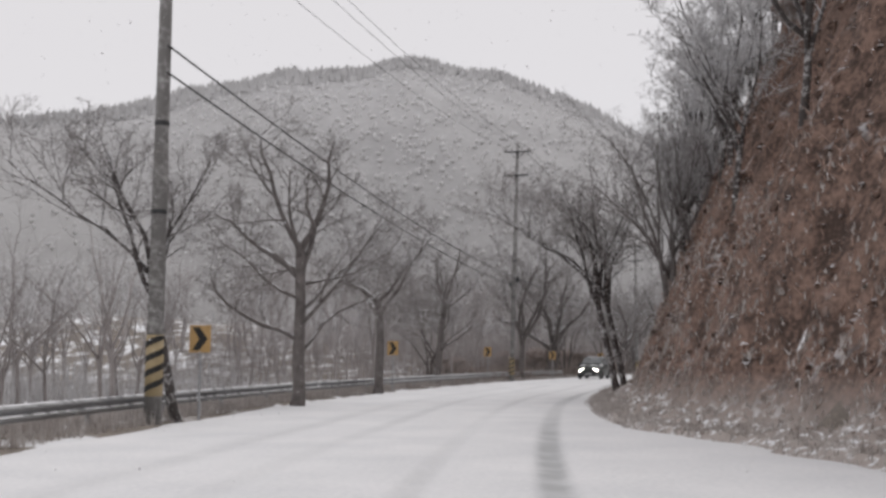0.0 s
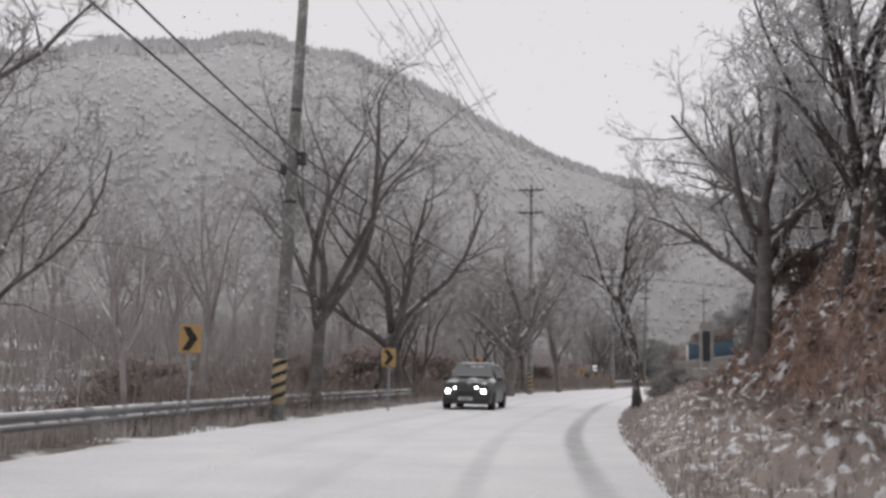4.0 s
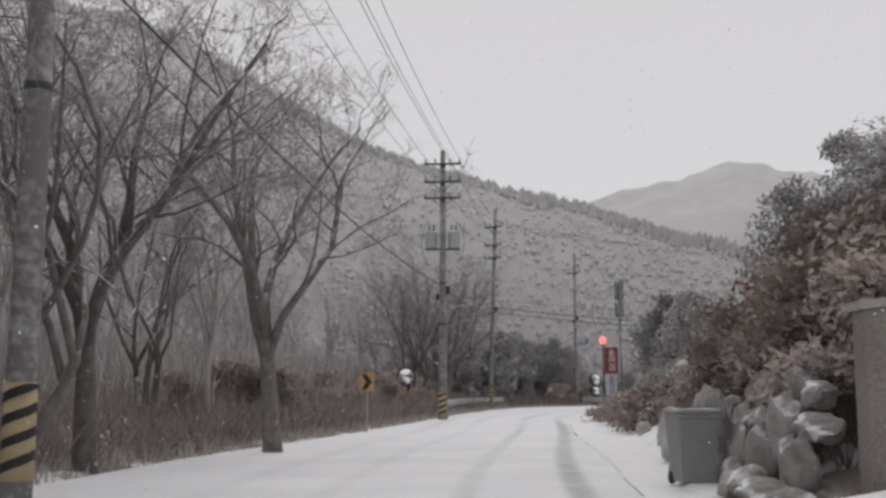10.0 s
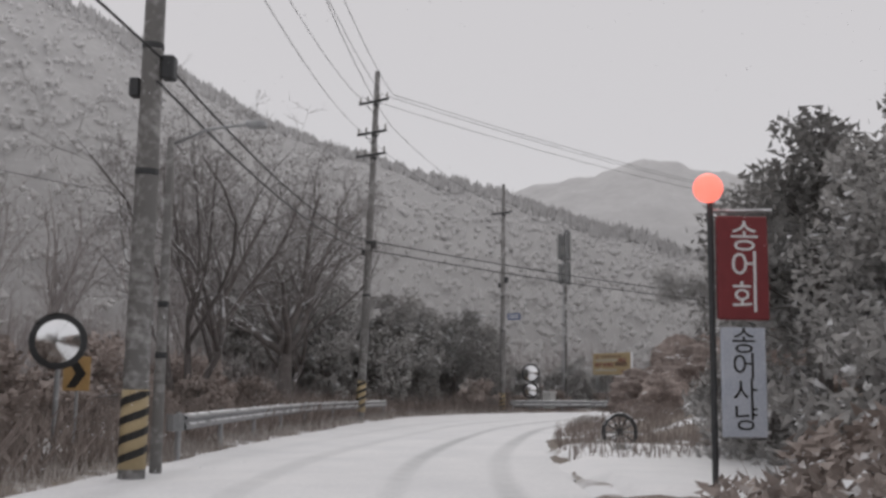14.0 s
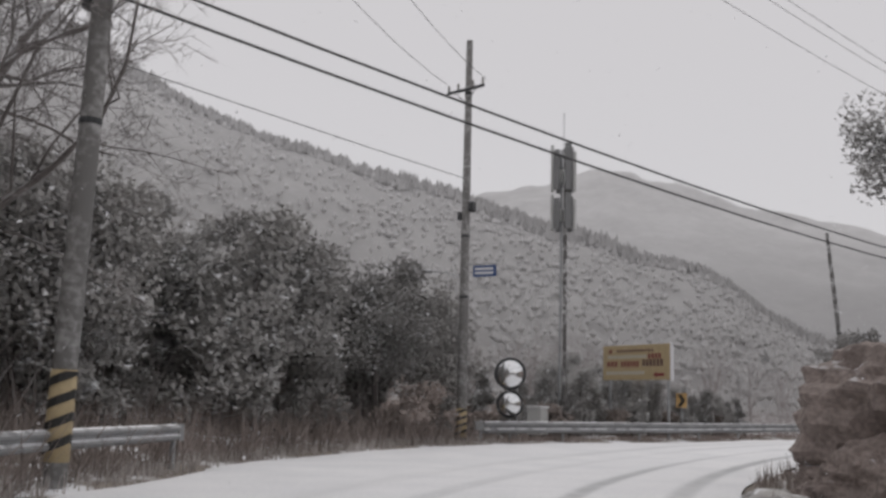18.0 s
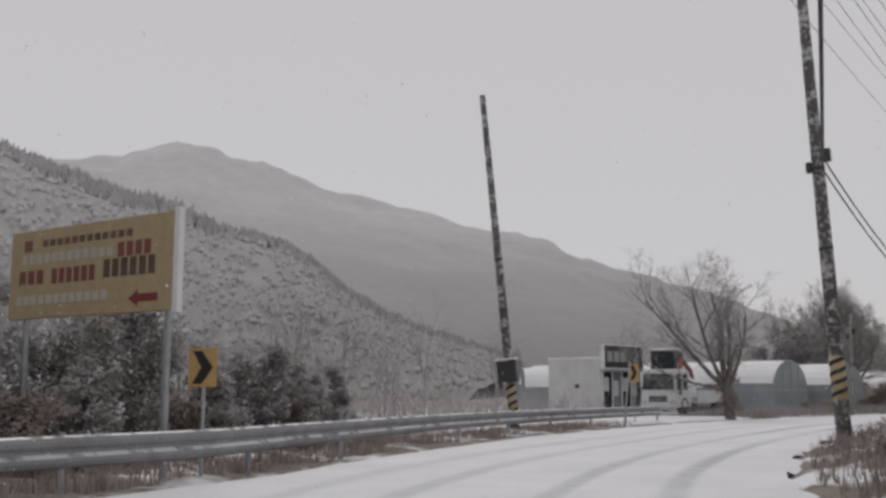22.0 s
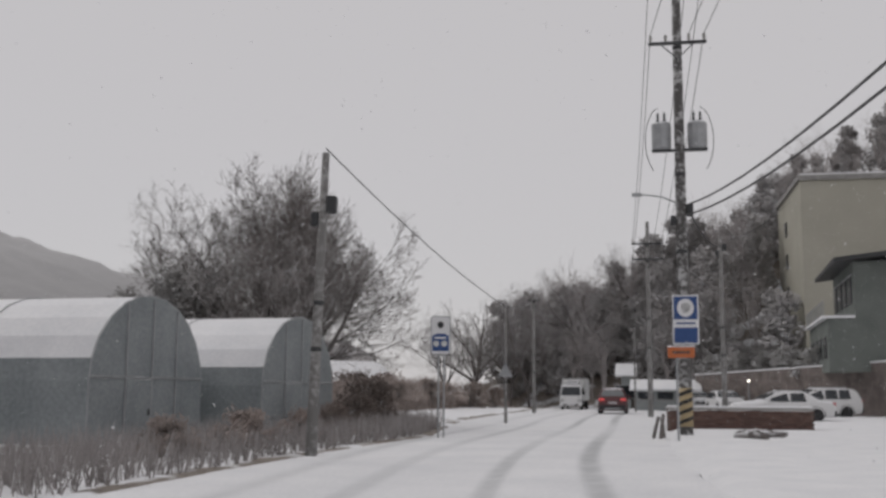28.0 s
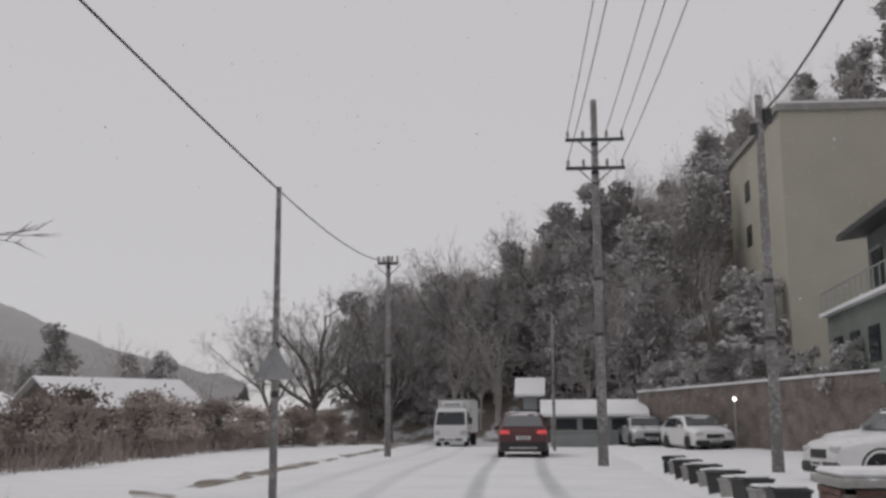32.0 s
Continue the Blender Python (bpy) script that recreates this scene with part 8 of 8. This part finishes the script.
# tall block
t = thing("apartment_block", spot(344, -19.7, 0, -land_z(344, -19.7)), "tall beige rendered apartment block above the road", "building")
part("wall", Mesh().box(-4.6, -6, -1, 4.6, 8, 18.6), M_BEIGE, t)
part("parapet", Mesh().box(-4.8, -6.2, 18.6, 4.8, 8.2, 19.0), M_CONC, t, "snow-edged parapet")
part("roof_snow", Mesh().box(-4.6, -6.0, 19.0, 4.6, 8.0, 19.2), M_ROOFSN, t)
for k in range(5):
    wn_ = part("window", Mesh().box(2.0, -6.06, 3.6 + 2.9 * k, 3.6, -5.99, 4.9 + 2.9 * k), M_GLASS, t)
    part("sill", Mesh().box(1.9, -6.14, 3.5 + 2.9 * k, 3.7, -6.0, 3.6 + 2.9 * k), M_CONC, wn_)
for k in range(5):
    part("window", Mesh().box(-4.66, 2.2, 3.6 + 2.9 * k, -4.59, 3.4, 4.9 + 2.9 * k), M_GLASS, t)
# grey-green house on a terrace below the block; its long side faces the road
t = thing("terrace_house", spot(319.5, -19.1, -4, -land_z(319.5, -19.1)), "grey-green two-storey house with a balcony on a terrace", "house")
part("lower_wall", Mesh().box(-6.0, -6, 2.6, 4.5, 6, 5.7), M_GREEN, t)
part("wall", Mesh().box(-4.5, -6, 5.7, 4.5, 4.5, 9.0), M_GREEN, t)
part("roof", Mesh().prism([(-5.6, 8.9), (5.6, 10.2), (5.6, 10.45), (-5.6, 9.15)], -6.8, 5.2), M_DARKST, t, "dark sloping roof edged with snow")
part("balcony", Mesh().box(-6.3, -6.2, 5.7, -4.5, 6.2, 5.85), M_ROOFSN, t, "snow-covered balcony slab")
for k in range(4):
    wn_ = part("window", Mesh().box(-4.56, -5.2 + 2.5 * k, 6.6, -4.49, -3.7 + 2.5 * k, 8.2), M_GLASS, t)
    part("frame", Mesh().box(-4.6, -5.3 + 2.5 * k, 8.2, -4.49, -3.6 + 2.5 * k, 8.3), M_STEEL, wn_)
for k in range(4):
    part("lower_window", Mesh().box(-6.06, -5.0 + 2.8 * k, 3.4, -5.99, -3.6 + 2.8 * k, 4.7), M_GLASS, t)
for k in range(15):
    part("baluster", Mesh().tube([(-6.2, -6.0 + 0.85 * k, 5.85), (-6.2, -6.0 + 0.85 * k, 6.7)], 0.025, 5), M_STEEL, t)
part("balcony_rail", Mesh().tube([(-6.2, -6.1, 6.7), (-6.2, 6.1, 6.7)], 0.03, 5), M_STEEL, t)
along((334, -6.2), (309, -17.0), "retaining_wall", 2.7, 3.2, -0.5, -0.5, 0.6, M_ROCK, "dark stone terrace wall below the houses", M_ROOFSN)
for k, (s_, l_) in enumerate(((334, -7.5), (331.5, -8.6), (329, -9.8), (326.5, -11), (324, -12), (321, -13.2))):
    plant_green("bush", s_, l_, 60 * k, 0.9, "dark snow-capped shrub on the terrace", "terrace shrubs", 2.4 - land_z(s_, l_))
t = thing("yard_lamp", spot(325.5, -9.3), "small lit yard lamp on a post", "lamp")
part("post", Mesh().tube([(0, 0, -0.3), (0, 0, 2.15)], 0.04, 6), M_STEEL, t)
part("bulb", Mesh().lathe([(0.02, -0.08), (0.1, 0), (0.02, 0.08)], 10, Matrix.Translation((0, -0.05, 2.2))), M_STREET, t)
# ---- snow sheets where the yards are open ----


def snow_patch(s0, s1, l0, l1, label, dz=0.05, seed=0):
    a, b = np.arange(s0, s1 + 0.1, 1.0), np.linspace(0, 1, 22)
    A, B = np.meshgrid(a, b, indexing="ij")
    L = l0(A) + (l1(A) - l0(A)) * B
    edge = (B < 0.001) | (B > 0.999) | (A < s0 + 0.5) | (A > s1 - 1.0)
    X, Y = at(A + 0.8 * rough(A, L, 0.35, seed + 5) * edge, L + 0.6 * rough(A, L, 0.4, seed) * edge)
    Z = land(A, L) + dz + 0.05 * rough(A, L, 0.5, seed) - 0.3 * edge
    return sheet("snow_field", X, Y, Z, M_SNOW, label)


snow_patch(242, 335, lambda s: edge_left(s) - 0.9, lambda s: edge_left(s) + 40, "open snow-covered yard and fields", 0.12, 1)
snow_patch(246, 335, lambda s: edge_right(s) - 22, lambda s: edge_right(s) + 1.0, "snow-covered forecourt beside the road", 0.1, 2)
snow_patch(107, 117.4, lambda s: edge_right(s) - 24, lambda s: edge_right(s) + 0.9, "snow-covered rising side lane", 0.2, 3)
snow_patch(118, 151, lambda s: edge_right(s) - 0.9 - 0.8 * rise(s, 122, 128), lambda s: edge_right(s) + 0.8, "thin trodden snow on the garden verge", 0.1, 6)
snow_patch(153, 166, lambda s: edge_right(s) - 14, lambda s: edge_right(s) + 0.2, "snow-covered entrance beside the sign", 0.16, 4)

# dead vines round the yard tree's trunk
vn = Mesh()
rv = random.Random(5)
for k in range(46):
    needles(rv, vn, Vector((rv.gauss(-0.05, 0.28), rv.gauss(0, 0.28), rv.uniform(0.3, 3.0))), 0.3, 26, 0.17)
part("dead_vines", vn, M_BRUSH, TREES["big"][0], "brown dead vines wrapped round the trunk")

# falling snow: small flakes in the air, away from the driver's line
rf = random.Random(77)
fl = Mesh()
fs_, flo, fz = [], [], []
for k in range(80000):
    a, b, c = rf.uniform(2, 345), rf.uniform(-13, 17), rf.uniform(0.15, 9.5)
    if abs(b) < 1.6 and c < 3.2:
        continue
    fs_.append(a)
    flo.append(b)
    fz.append(c)
fx, fy = at(np.array(fs_), np.array(flo))
for x, y, z in zip(fx, fy, fz):
    u = Vector((rf.gauss(0, 1), rf.gauss(0, 1), rf.gauss(0, 1))).normalized()
    v = u.orthogonal().normalized() * rf.uniform(0.006, 0.015)
    u = u * rf.uniform(0.007, 0.016)
    p = Vector((x, y, z))
    fl.add([p - u, p + v, p + u, p - v], [(0, 1, 2, 3)])
solid("snowflakes", fl, M_SNOW, "scattered white snowflakes falling through the air", "snow", "stuff")
